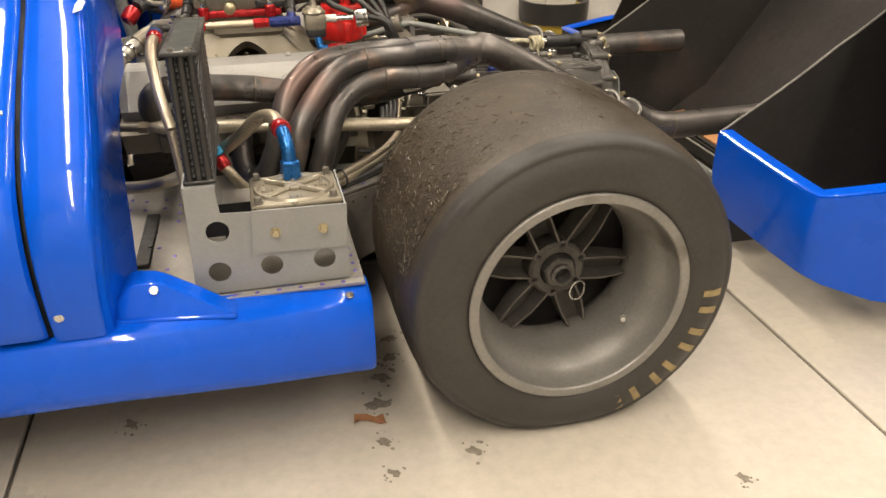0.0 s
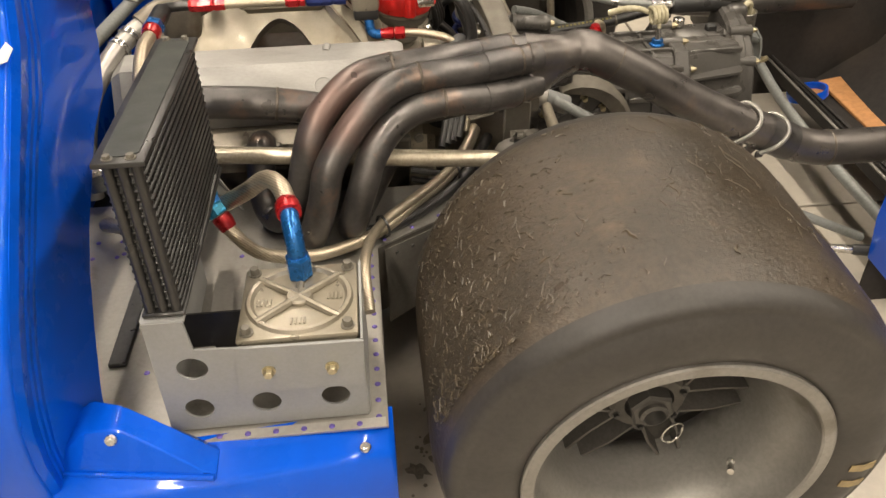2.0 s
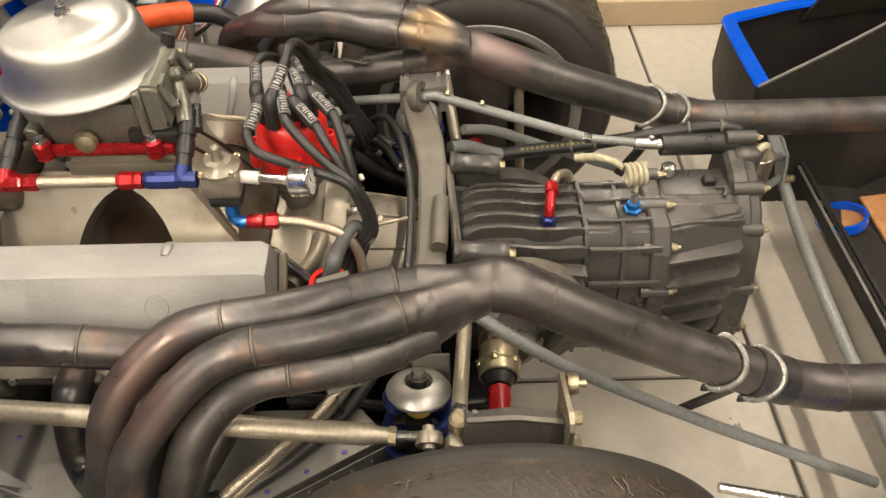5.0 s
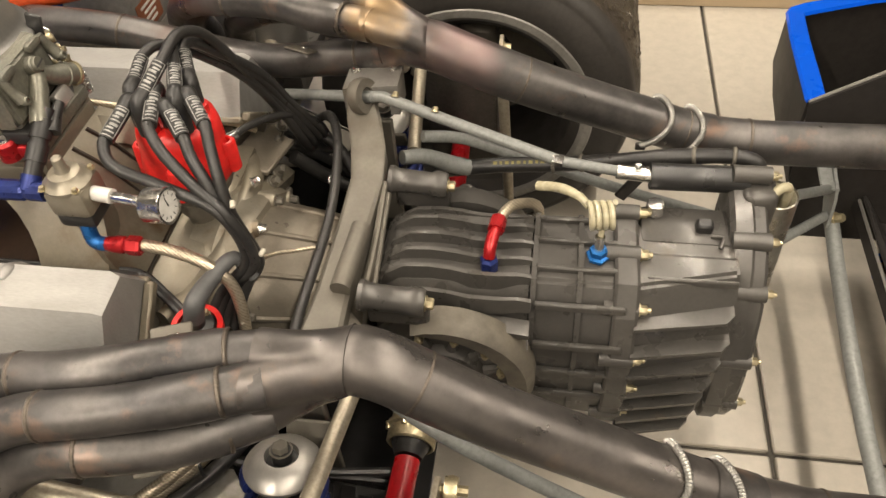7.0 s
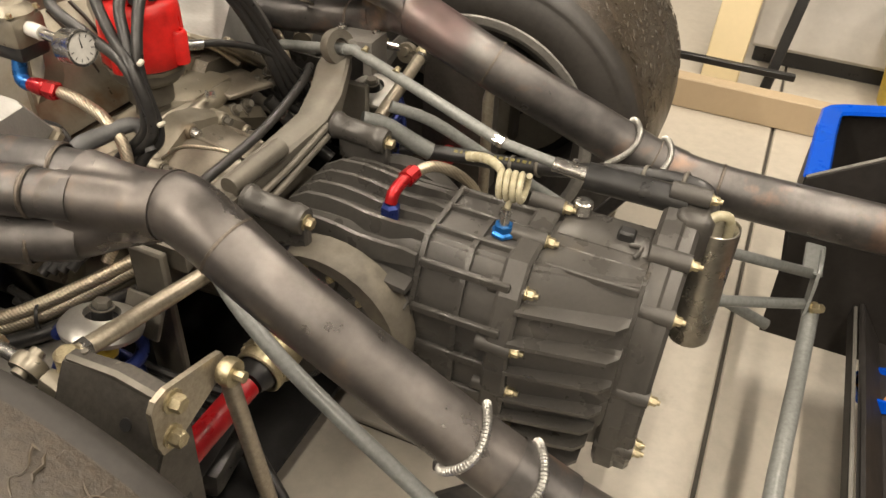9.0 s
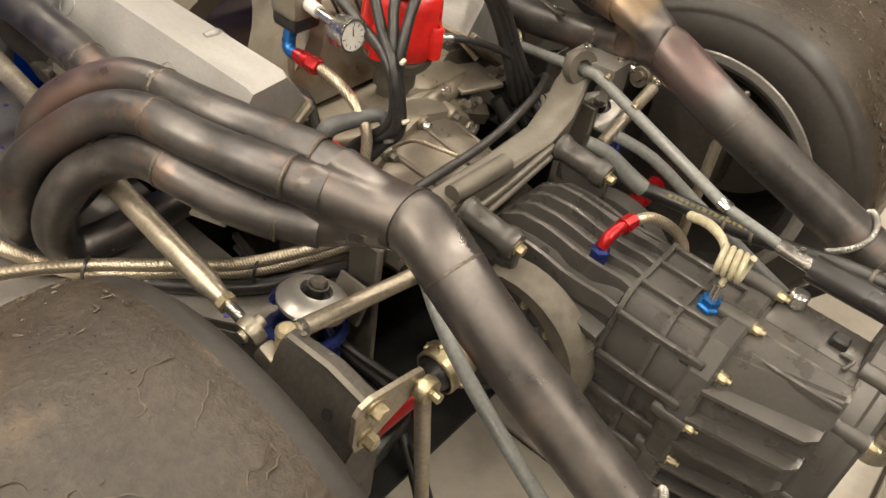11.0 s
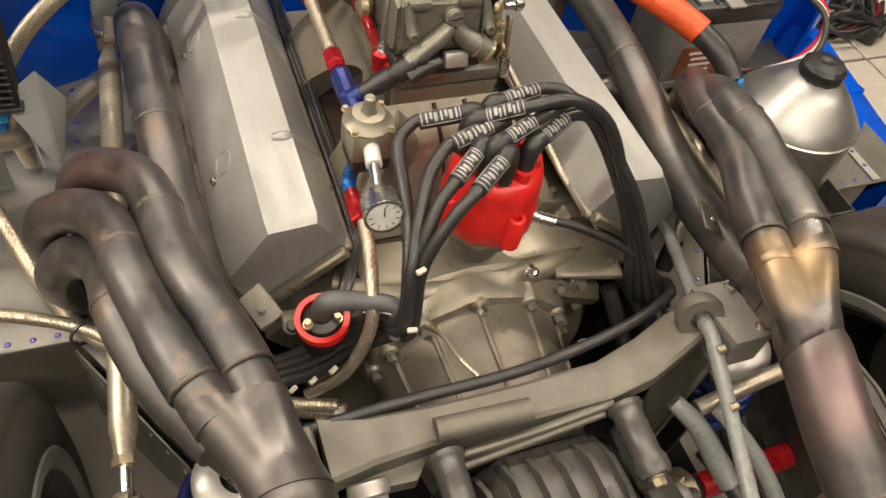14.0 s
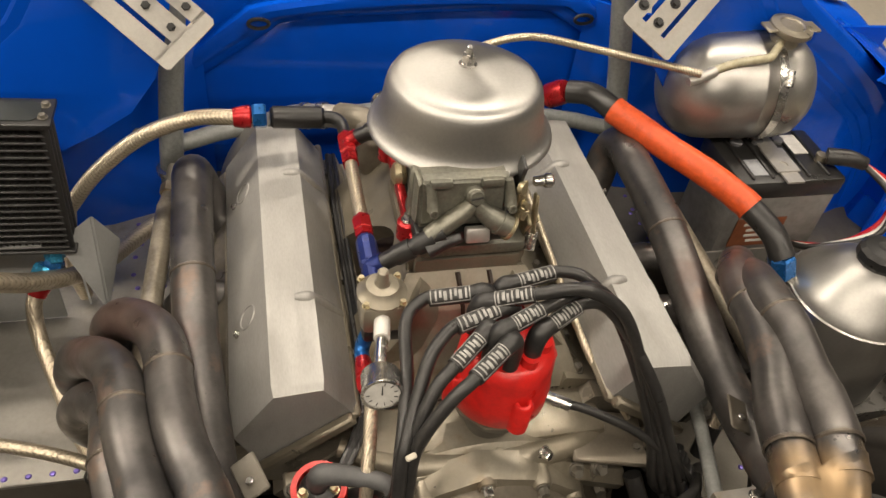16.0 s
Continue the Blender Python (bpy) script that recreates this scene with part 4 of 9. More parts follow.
def engine_block():
    s = thing("engine_block", (-0.55, YC, 0.12), "grimy cast aluminium vee engine block and heads", "engine")
    b = bmesh.new()
    secs = []
    for x in (-0.82, -0.30):
        secs.append([V(x, YC - 0.14, 0.14), V(x, YC - 0.16, 0.25), V(x, YC - 0.25, 0.36), V(x, YC - 0.14, 0.47), V(x, YC + 0.14, 0.47), V(x, YC + 0.25, 0.36), V(x, YC + 0.16, 0.25), V(x, YC + 0.14, 0.14)])
    loft(b, secs)
    part("block", b, BLOCK, s, "cast engine block")
    for side in (1, -1):
        def P(x, y, z):
            return V(x, y, z) if side > 0 else mirror_y((x, y, z))
        b = bmesh.new()
        loft(b, [[P(x, 0.655, 0.40), P(x, 0.628, 0.452), P(x, 0.645, 0.472), P(x, 0.79, 0.49), P(x, 0.83, 0.45), P(x, 0.75, 0.37)] for x in (-0.81, -0.305)])
        head = part("cylinder_head", b, BLOCK, s)
        for x in (-0.70, -0.56, -0.47, -0.335):
            part("port_flange", box(bmesh.new(), P(x, 0.632, 0.43), (0.07, 0.016, 0.055), 0.004, (20 * side, 0, 0)), STEEL_DARK, head)
            part("bolt", hexhead(bmesh.new(), P(x + 0.05, 0.633, 0.445), (0, -side, 0.3), 0.013, 0.008), STEEL_DARK, head)
    # rear face: bell housing flange, core boss and ledge that carry the distributor
    b = bmesh.new()
    secs = []
    for x, k in ((-0.30, 0.98), (-0.262, 1.0), (-0.245, 0.93)):
        secs.append([V(x, YC + 0.21 * k * math.cos(a), 0.28 + 0.205 * k * math.sin(a)) for a in (math.pi * (-0.1 + 1.2 * j / 20) for j in range(21))] + [V(x, YC, 0.18)])
    loft(b, secs)
    part("rear_flange", b, CAST, s, "cast rear flange of the block")
    for k in range(6):
        a = radians(32 + 23 * k)
        bolt((-0.243, YC + 0.19 * math.cos(a), 0.28 + 0.186 * math.sin(a)), (1, 0, 0), 0.015, 0.01, STEEL_DARK, s)
    def arc(x, r, a0, a1, n):
        return [V(x, 0.94 + r * math.cos(radians(a0 + (a1 - a0) * j / n)), 0.338 + r * math.sin(radians(a0 + (a1 - a0) * j / n))) for j in range(n + 1)]
    # bell housing: a dark ribbed cone behind a scalloped, bolted flange
    secs = [arc(x, r, -25, 205, 26) + [V(x, 0.94, 0.16)] for x, r in ((-0.25, 0.13), (-0.212, 0.128), (-0.15, 0.118), (-0.06, 0.1))]
    bell = part("bell_housing", loft(bmesh.new(), secs), BLOCK, s, "dark oily bell housing with cast ribs")
    for q in (28, 62, 93, 122, 150):
        c, d = math.cos(radians(q)), math.sin(radians(q))
        part("rib", tube(bmesh.new(), [V(-0.215, 0.94 + 0.127 * c, 0.338 + 0.127 * d), V(-0.15, 0.94 + 0.118 * c, 0.338 + 0.118 * d), V(-0.08, 0.94 + 0.105 * c, 0.338 + 0.105 * d)], [0.0045, 0.004, 0.003], 8, 2), BLOCK, bell)
    b = bmesh.new()
    secs = []
    for j in range(49):
        q = 5 + 170 * j / 48
        out = 0.139 + 0.006 * max(0, math.cos(radians((q - 93) * 6.0))) ** 2
        c, d = math.cos(radians(q)), math.sin(radians(q))
        secs.append([V(x, 0.94 + r * c, 0.338 + r * d) for x, r in ((-0.25, 0.12), (-0.25, out + 0.008), (-0.226, out + 0.005), (-0.216, out), (-0.214, 0.12))])
    loft(b, secs)
    lip = part("housing_flange", b, CAST, s, "stained cast flange with scalloped edge")
    for q in (16, 33, 62, 93, 124, 148, 166):
        c, d = math.cos(radians(q)), math.sin(radians(q))
        p = V(-0.222, 0.94 + 0.134 * c, 0.338 + 0.134 * d)
        part("bolt_boss", lathe(bmesh.new(), [(0, -0.02), (0.0135, -0.02), (0.0125, 0.008), (0.0105, 0.011), (0, 0.011)], p, (1, 0, 0), 16), CAST, lip)
        bolt(p + V(0.011, 0, 0), (1, 0, 0), 0.0125, 0.009, CHROME if q == 93 else STEEL_DARK, lip)
    # side arms of the block that run out to the heads
    for sg in (1, -1):
        f = (lambda x, y, z: V(x, y, z)) if sg > 0 else (lambda x, y, z: mirror_y((x, y, z)))
        b = loft(bmesh.new(), [[f(-0.27, y, z - 0.03), f(-0.27, y, z + 0.008), f(-0.24, y, z + 0.004), f(-0.228, y, z - 0.012), f(-0.235, y, z - 0.035)] for y, z in ((0.93, 0.474), (0.86, 0.46), (0.8, 0.43), (0.755, 0.41))])
        part("side_arm", b, CAST, s)
        part("tab", box(bmesh.new(), f(-0.262, 0.73, 0.448), (0.03, 0.05, 0.012), 0.003), CAST, s)
        bolt(f(-0.25, 0.715, 0.454), (0.4, 0, 1), 0.014, 0.009, STEEL_DARK, s)
    # ledge behind the manifold and the blue-headed bolt in its boss
    b = bmesh.new()
    box(b, (-0.315, YC + 0.01, 0.462), (0.1, 0.3, 0.03), 0.01, None, 2)
    tube(b, [V(-0.29, YC - 0.17, 0.468), V(-0.26, YC - 0.1, 0.462), V(-0.25, YC + 0.0, 0.463), V(-0.255, YC + 0.1, 0.464), V(-0.29, YC + 0.19, 0.45)], [0.012, 0.015, 0.016, 0.015, 0.01], 12, 5)
    disc(b, (-0.252, 1.014, 0.42), (0.25, 0, 1), 0.021, 0.024, 20, 0.003)
    part("rear_ledge", b, CAST, s, "cast ledge with rounded bosses")
    part("blue_plug", hexhead(bmesh.new(), V(-0.246, 1.014, 0.443), (0.25, 0, 1), 0.02, 0.007), BLUE_ANO, s, "blue anodised plug")
    for p in ((-0.236, 0.935, 0.455), (-0.24, 1.055, 0.448), (-0.25, 0.86, 0.455), (-0.243, 1.09, 0.44)):
        b = bmesh.new()
        disc(b, V(*p) - V(0.006, 0, 0.012), (0.9, 0, 0.5), 0.012, 0.014, 14, 0.002)
        hexhead(b, V(*p) + V(0.006, 0, -0.004), (0.9, 0, 0.5), 0.014, 0.009)
        part("bolt", b, STEEL_DARK, s)
    b = bmesh.new()
    box(b, (-0.262, 1.1, 0.462), (0.07, 0.1, 0.008), 0.002, (-10, 6, -8))
    part("cover_plate", b, BLOCK, s, "flat oily cover plate")
    for d in ((-0.285, 1.07, 0.47), (-0.245, 1.135, 0.459)):
        bolt(d, (0.15, -0.15, 1), 0.009, 0.004, STEEL_DARK, s)
    return s


engine_block()


def intake_manifold():
    s = thing("intake_manifold", (-0.53, YC, 0.47), "stained cast aluminium single-plane intake manifold", "manifold")
    b = bmesh.new()
    loft(b, [[V(x, y, z) for x, y in ((-0.60 + d, YC - 0.075 + d), (-0.43 - d, YC - 0.075 + d), (-0.43 - d, YC + 0.075 - d), (-0.60 + d, YC + 0.075 - d))] for z, d in ((0.572, 0.022), (0.595, 0.004), (0.61, 0.0), (0.632, 0.004))])
    bmesh.ops.bevel(b, geom=b.edges[:], offset=0.008, segments=2, affect="EDGES")
    part("plenum", b, CAST, s)
    for side in (1, -1):
        def P(x, y, z):
            return V(x, y, z) if side > 0 else mirror_y((x, y, z))
        # one arched skirt casting with a dark opening between its two legs
        out = [(-0.705, 0.0), (-0.706, 0.075), (-0.698, 0.11), (-0.675, 0.142), (-0.64, 0.158), (-0.42, 0.158), (-0.388, 0.142), (-0.368, 0.11), (-0.362, 0.075), (-0.362, 0.0)] + [(-0.526 + 0.076 * math.copysign(abs(math.cos(q)) ** 1.25, math.cos(q)), 0.134 * math.sin(q)) for q in (math.pi * k / 14 for k in range(15))]
        n = Vector((0, -0.78, 0.63))
        up = Vector((0, 0.63, 0.78))
        m = Matrix(((1, 0, 0, 0), (0, up.y, n.y, YC - 0.152), (0, up.z, n.z, 0.474), (0, 0, 0, 1)))
        b = plate(bmesh.new(), out, [], 0.034, m @ pose(0, 0, -0.026))
        bmesh.ops.bevel(b, geom=[e for e in b.edges if len(e.link_faces) == 2 and e.calc_face_angle(0) > 0.9], offset=0.009, segments=3, affect="EDGES")
        if side < 0:
            for v in b.verts:
                v.co = mirror_y(v.co)
        part("arched_skirt", b, CAST, s, "smooth arched casting, stained brown", angle=60)
        b = bmesh.new()
        loft(b, [[P(x, YC - 0.11, 0.475), P(x, YC - 0.165, 0.475), P(x, YC - 0.165, 0.49), P(x, YC - 0.12, 0.5)] for x in (-0.8, -0.33)])
        part("side_flange", b, CAST, s)
        for x in (-0.76, -0.655, -0.53, -0.40, -0.345):
            part("bolt", hexhead(bmesh.new(), P(x, YC - 0.14, 0.495), (0, 0, 1), 0.012, 0.008), STEEL_DARK, s)
    part("valley_cover", box(bmesh.new(), (-0.55, YC, 0.472), (0.44, 0.22, 0.012), 0.003), shader("brown_oily_valley", (0.06, 0.035, 0.02), 0.5), s, "brown oily valley floor")
    # rear wall of the plenum, sloping to the ledge
    b = bmesh.new()
    sheet(b, [[V(-0.432, YC - w, 0.606), V(-0.40, YC - w * 1.3, 0.572), V(-0.358, YC - w * 1.7, 0.522), V(-0.33, YC - w * 1.9, 0.485)] for w in (-0.075, -0.05, -0.02, 0.02, 0.05, 0.075)], 0.01)
    part("rear_web", b, CAST, s)
    for y in (YC - 0.012, YC + 0.028):
        part("oil_streak", tube(bmesh.new(), [V(-0.43, y, 0.604), V(-0.4, y + 0.004, 0.573), V(-0.362, y + 0.002, 0.527)], [0.0035, 0.003, 0.0015], 6, 3), shader("old_oil", (0.03, 0.017, 0.01), 0.35), s, "dark run of dried oil")
    return s


intake_manifold()


def carburettor():
    s = thing("carburettor", (-0.51, YC + 0.005, 0.625), "dull yellow-grey four-barrel carburettor with red metering blocks", "carburettor")
    part("throttle_base", box(bmesh.new(), (-0.528, YC + 0.005, 0.636), (0.19, 0.13, 0.018), 0.004, None, 2), CARB, s)
    part("body", box(bmesh.new(), (-0.534, YC - 0.005, 0.678), (0.15, 0.105, 0.072), 0.008, None, 2), CARB, s)
    for k in range(14):
        x = -0.60 + 0.0115 * k
        part("detail_boss", disc(bmesh.new(), (x, YC - 0.046, 0.655 + 0.012 * (k * 7 % 3)), (0, -1, 0.1), 0.0035 + 0.0012 * (k % 3), 0.008 + 0.003 * (k % 2), 10, 0.001), (CARB, ZINC, CARB)[k % 3], s)
    x = -0.628
    part("metering_block", box(bmesh.new(), (x + 0.028, YC + 0.005, 0.665), (0.014, 0.115, 0.045), 0.003), CARB, s)
    bowl = part("float_bowl", box(bmesh.new(), (x, YC + 0.005, 0.672), (0.05, 0.108, 0.056), 0.009, None, 3), CARB, s)
    for dy in (-0.04, 0.04):
        for dz in (-0.018, 0.02):
            part("screw", hexhead(bmesh.new(), (x - 0.025, YC + 0.005 + dy, 0.67 + dz), (-1, 0, 0), 0.009, 0.006), CARB, bowl)
    part("needle_adjuster", hexhead(bmesh.new(), (x, YC - 0.02, 0.7), (0, 0, 1), 0.014, 0.008), ZINC, bowl)
    part("inlet_boss", disc(bmesh.new(), (x, YC - 0.045, 0.675), (0, -1, -0.15), 0.011, 0.022, 14, 0.002), CARB, bowl)
    # rear bowl: a leaning cast box with two shallow pads, a slotted plug and a forked passage
    part("metering_block", box(bmesh.new(), (-0.466, 0.924, 0.706), (0.014, 0.112, 0.07), 0.003), CARB, s)
    b = loft(bmesh.new(), [[V(x, 0.924 + sy * w, z) for sy in (-1, 1) for w, z in (((0.053, 0.676), (0.053, 0.748)) if sy < 0 else ((0.053, 0.748), (0.053, 0.676)))] for x in (-0.462, -0.44)]
             + [[V(-0.428, 0.873, 0.684), V(-0.436, 0.872, 0.745), V(-0.436, 0.976, 0.744), V(-0.428, 0.976, 0.684)]])
    bmesh.ops.bevel(b, geom=b.edges[:], offset=0.005, segments=3, affect="EDGES")
    bowl = part("float_bowl", b, CARB, s)
    for y in (0.8965, 0.9555):
        part("pad", box(bmesh.new(), (-0.4335, y, 0.742), (0.009, 0.026, 0.01), 0.003, (0, -8, 0), 2), CARB, bowl)
    for y, z in ((0.8885, 0.711), (0.9785, 0.712)):
        part("screw_boss", tube(bmesh.new(), [V(-0.436, y - 0.004, z + 0.03), V(-0.43, y - 0.001, z + 0.012), V(-0.424, y, z)], [0.005, 0.0065, 0.0075], 14, 4), CARB, bowl)
        part("screw", lathe(bmesh.new(), [(0, 0.002), (0.0026, 0.002), (0.003, 0.0055), (0.0048, 0.0055), (0.0052, 0.0045), (0.0052, -0.003), (0, -0.003)], V(-0.421, y, z), (1, 0, 0.25), 18), CARB, bowl, "round socket screw")
    b = lathe(bmesh.new(), [(0, 0.009), (0.0078, 0.009), (0.0088, 0.0075), (0.0088, 0.0035), (0.0105, 0.0025), (0.0115, -0.012), (0, -0.012)], V(-0.427, 0.9355, 0.7275), (0.94, 0, 0.34), 24)
    plug = part("sight_plug", b, CARB, bowl, "slotted plug in the middle of the bowl")
    part("slot", box(bmesh.new(), V(-0.427, 0.9355, 0.7275) + V(0.94, 0, 0.34) * 0.0092, (0.0012, 0.0145, 0.0022), 0.0003, (8, -20, 0)), BLACK_PAINT, plug)
    b = bmesh.new()
    tube(b, [V(-0.428, 0.9345, 0.716), V(-0.424, 0.922, 0.706), V(-0.418, 0.9, 0.693), V(-0.414, 0.884, 0.682)], [0.009, 0.0105, 0.0115, 0.0115], 16, 5)
    tube(b, [V(-0.428, 0.937, 0.716), V(-0.425, 0.949, 0.704), V(-0.42, 0.963, 0.695), V(-0.416, 0.977, 0.687)], [0.009, 0.0115, 0.0135, 0.0135], 18, 5)
    part("passage", b, CARB, bowl, "forked cast passage under the plug")
    d = V(0.004, 0.014, -0.008).normalized()
    for f in (-0.012, 0.002):
        part("collar", lathe(bmesh.new(), [(0.013, -0.0025), (0.0152, -0.0018), (0.0152, 0.0018), (0.013, 0.0025)], V(-0.416, 0.977, 0.687) + d * f, d, 26, close=True), CARB if f < 0 else ZINC, bowl)
    part("lever_block", box(bmesh.new(), (-0.417, 0.9415, 0.6785), (0.012, 0.029, 0.019), 0.003, (0, -20, 0), 2), ALU, s, "pale grey block under the bowl")
    part("spacer", box(bmesh.new(), (-0.46, 0.926, 0.667), (0.07, 0.11, 0.02), 0.005, None, 2), BLACK_PAINT, s, "black spacer")
    part("elbow", tube(bmesh.new(), [V(-0.405, 0.919, 0.6865), V(-0.404, 0.902, 0.681), V(-0.402, 0.882, 0.671)], [0.006, 0.0075, 0.0095], 14, 4), BLACK_RUBBER, s, "grey-black rubber elbow")
    # cams, spring and levers beside the bowl
    part("cam", disc(bmesh.new(), (-0.436, 0.99, 0.728), (0.7, 0.6, 0.2), 0.0075, 0.006, 18, 0.001), ZINC, s)
    part("cam_lever", box(bmesh.new(), (-0.442, 0.997, 0.712), (0.004, 0.014, 0.04), 0.0015, (8, 0, 20)), ZINC, s)
    part("cam_lever", box(bmesh.new(), (-0.45, 0.992, 0.735), (0.02, 0.005, 0.05), 0.0015, (0, 15, 0)), BLACK_PAINT, s)
    part("lever_pivot", hexhead(bmesh.new(), (-0.437, 0.999, 0.704), (0.9, 0.3, 0.2), 0.009, 0.007), ZINC, s)
    part("lever_spring", coil(bmesh.new(), (-0.434, 0.996, 0.684), (0, 0.3, 1), 0.0055, 0.0011, 6, 0.014, 6, 12), ZINC, s)
    part("choke_horn", lathe(bmesh.new(), [(0.05, 0), (0.064, 0), (0.065, 0.03), (0.052, 0.03)], (-0.53, YC + 0.003, 0.69), (0, 0, 1), 40, close=True), CARB, s)
    b = bmesh.new()
    box(b, (-0.53, YC - 0.068, 0.648), (0.19, 0.012, 0.018), 0.005, None, 2)
    for x in (-0.615, -0.462):
        disc(b, (x, YC - 0.072, 0.64), (0, 0, 1), 0.013, 0.026, 16, 0.003)
    part("red_bracket", b, RED_ANO, s, "red anodised linkage bracket")
    for x in (-0.615, -0.462):
        bolt((x, YC - 0.072, 0.665), (0, 0, 1), 0.013, 0.008, CHROME, s)
    part("diaphragm", lathe(bmesh.new(), [(0, 0), (0.014, 0.0), (0.017, 0.006), (0.014, 0.014), (0.006, 0.018), (0, 0.018)], (-0.555, YC - 0.06, 0.66), (0, -1, 0), 20), ZINC, s, "brassy accelerator-pump cover")
    # throttle linkage on the far side
    b = bmesh.new()
    box(b, (-0.47, YC + 0.072, 0.655), (0.05, 0.006, 0.05), 0.002, (0, 25, 0))
    box(b, (-0.45, YC + 0.08, 0.67), (0.012, 0.005, 0.06), 0.002, (0, -15, 0))
    tube(b, [V(-0.47, YC + 0.06, 0.648), V(-0.47, YC + 0.095, 0.648)], 0.005, 10)
    part("throttle_lever", b, ZINC, s)
    b = bmesh.new()
    coil(b, (-0.44, YC + 0.078, 0.625), (0, 0, 1), 0.006, 0.0011, 9, 0.03, 6, 12)
    part("return_spring", b, CHROME, s)
    b = bmesh.new()
    lathe(b, [(0, 0), (0.006, 0), (0.007, 0.012), (0.009, 0.014), (0.009, 0.022), (0.005, 0.025), (0, 0.025)], (-0.485, YC + 0.085, 0.695), (0.1, 1, 0.1), 14)
    part("ball_stud", b, CHROME, s)
    return s


carburettor()


def air_cleaner():
    o = (-0.553, YC + 0.003, 0.722)
    s = thing("air_cleaner", o, "spun bare aluminium air cleaner dome with a centre nut", "air cleaner")
    prof = [(0.0, 0.094), (0.0118, 0.094), (0.0295, 0.0922), (0.0473, 0.0894), (0.0522, 0.0889), (0.0591, 0.088), (0.0768, 0.0848), (0.0867, 0.0793), (0.0916, 0.0719), (0.0946, 0.0609), (0.097, 0.0443), (0.0994, 0.0324), (0.1038, 0.0232), (0.1091, 0.0172), (0.1121, 0.0149), (0.113, 0.0117), (0.1108, 0.0094), (0.1055, 0.0075), (0.069, -0.012), (0.0591, -0.016), (0.0, -0.016)]
    b = lathe(bmesh.new(), prof, o, (-0.03, 0.0, 1), 72)
    part("dome", b, SPUN, s, angle=50)
    b = bmesh.new()
    hexhead(b, V(-0.5555, YC + 0.003, 0.815), (-0.03, 0, 1), 0.016, 0.011)
    disc(b, V(-0.556, YC + 0.003, 0.826), (-0.03, 0, 1), 0.004, 0.013, 10, 0.001)
    part("centre_nut", b, CHROME, s)
    return s


air_cleaner()


def an_end(parent, p, d, r, nut, sleeve, length=0.045, sub=True):
    """A hose end: a tapered sleeve and a hexagon nut from p along d."""
    d = Vector(d).normalized()
    p = Vector(p)
    b = lathe(bmesh.new(), [(0, 0), (r * 1.2, 0), (r * 1.3, length * 0.12), (r * 1.45, length * 0.3), (r * 1.45, length * 0.5), (r * 1.2, length * 0.55), (0, length * 0.55)], p, d, 12)
    e = part("hose_end", b, sleeve, parent, "anodised hose end")
    b = lathe(bmesh.new(), [(0, 0), (r * 1.45, 0), (r * 1.6, length * 0.06), (r * 1.6, length * 0.34), (r * 1.4, length * 0.42), (0, length * 0.42)], p + d * length * 0.57, d, 6)
    part("nut", b, nut, e, smooth=False)
    return e


def braided_hose(pts, r, label, ends=(), category="hose", material=None):
    s = thing("braided_hose", pts[0], label, category, "braided hoses")
    part("braid", tube(bmesh.new(), pts, r, 14, 8), material or BRAID, s)
    for p, d, nut, sleeve in ends:
        an_end(s, p, d, r, nut, sleeve)
    return s


def fuel_rail():
    s = thing("fuel_log", (-0.65, 0.82, 0.62), "braided fuel line with red and blue anodised fittings", "fuel line")
    y, z = 0.821, 0.634
    part("braid", tube(bmesh.new(), [V(-0.62, y, z), V(-0.5, y, z)], 0.0085, 14), BRAID, s)
    for x0, x1, m in ((-0.675, -0.61, RED_ANO), (-0.505, -0.468, RED_ANO), (-0.468, -0.395, NAVY_ANO)):
        b = bmesh.new()
        n = 6 if m is RED_ANO else 10
        lathe(b, [(0, 0), (0.0105, 0), (0.0125, 0.006), (0.0125, (x1 - x0) * 0.6), (0.0105, (x1 - x0) * 0.65), (0.0118, (x1 - x0) * 0.72), (0.0118, x1 - x0 - 0.002), (0, x1 - x0)], V(x0, y, z), (1, 0, 0), n)
        part("fitting", b, m, s, smooth=False)
    for x0, x1, m in ((-0.658, -0.642, RED_ANO), (-0.418, -0.412, NAVY_ANO)):
        part("tee", tube(bmesh.new(), [V(x0, y, z), V(x0 + 0.002, y + 0.014, z + 0.012)], 0.0118, 12), m, s)
        p0, p1 = V(x0 + 0.002, y + 0.012, z + 0.01), V(x1, 0.902, 0.69)
        riser = part("riser", tube(bmesh.new(), [p0, p1], 0.0105, 14), BLACK_PAINT, s, "black anodised riser to the float bowl")
        for f0, f1, r in ((0.22, 0.48, 0.0125), (0.56, 0.84, 0.0128)):
            part("collar", tube(bmesh.new(), [p0.lerp(p1, f0), p0.lerp(p1, f1)], r, 10), BLACK_PAINT, riser)
    # front feed: braided hose over the cover, filter, red elbow
    part("feed_elbow", tube(bmesh.new(), [V(-0.66, y, z), V(-0.70, y - 0.002, z), V(-0.714, y - 0.012, z + 0.002), V(-0.717, y - 0.03, z + 0.003)], 0.009, 12, 4), BLACK_PAINT, s)
    b = lathe(bmesh.new(), [(0, 0), (0.012, 0), (0.0155, 0.004), (0.0155, 0.07), (0.012, 0.074), (0, 0.074)], V(-0.717, y - 0.026, z + 0.002), (0.02, -1, 0.06), 18)
    part("fuel_filter", b, BLACK_PAINT, s, "black cylindrical fuel filter")
    return s


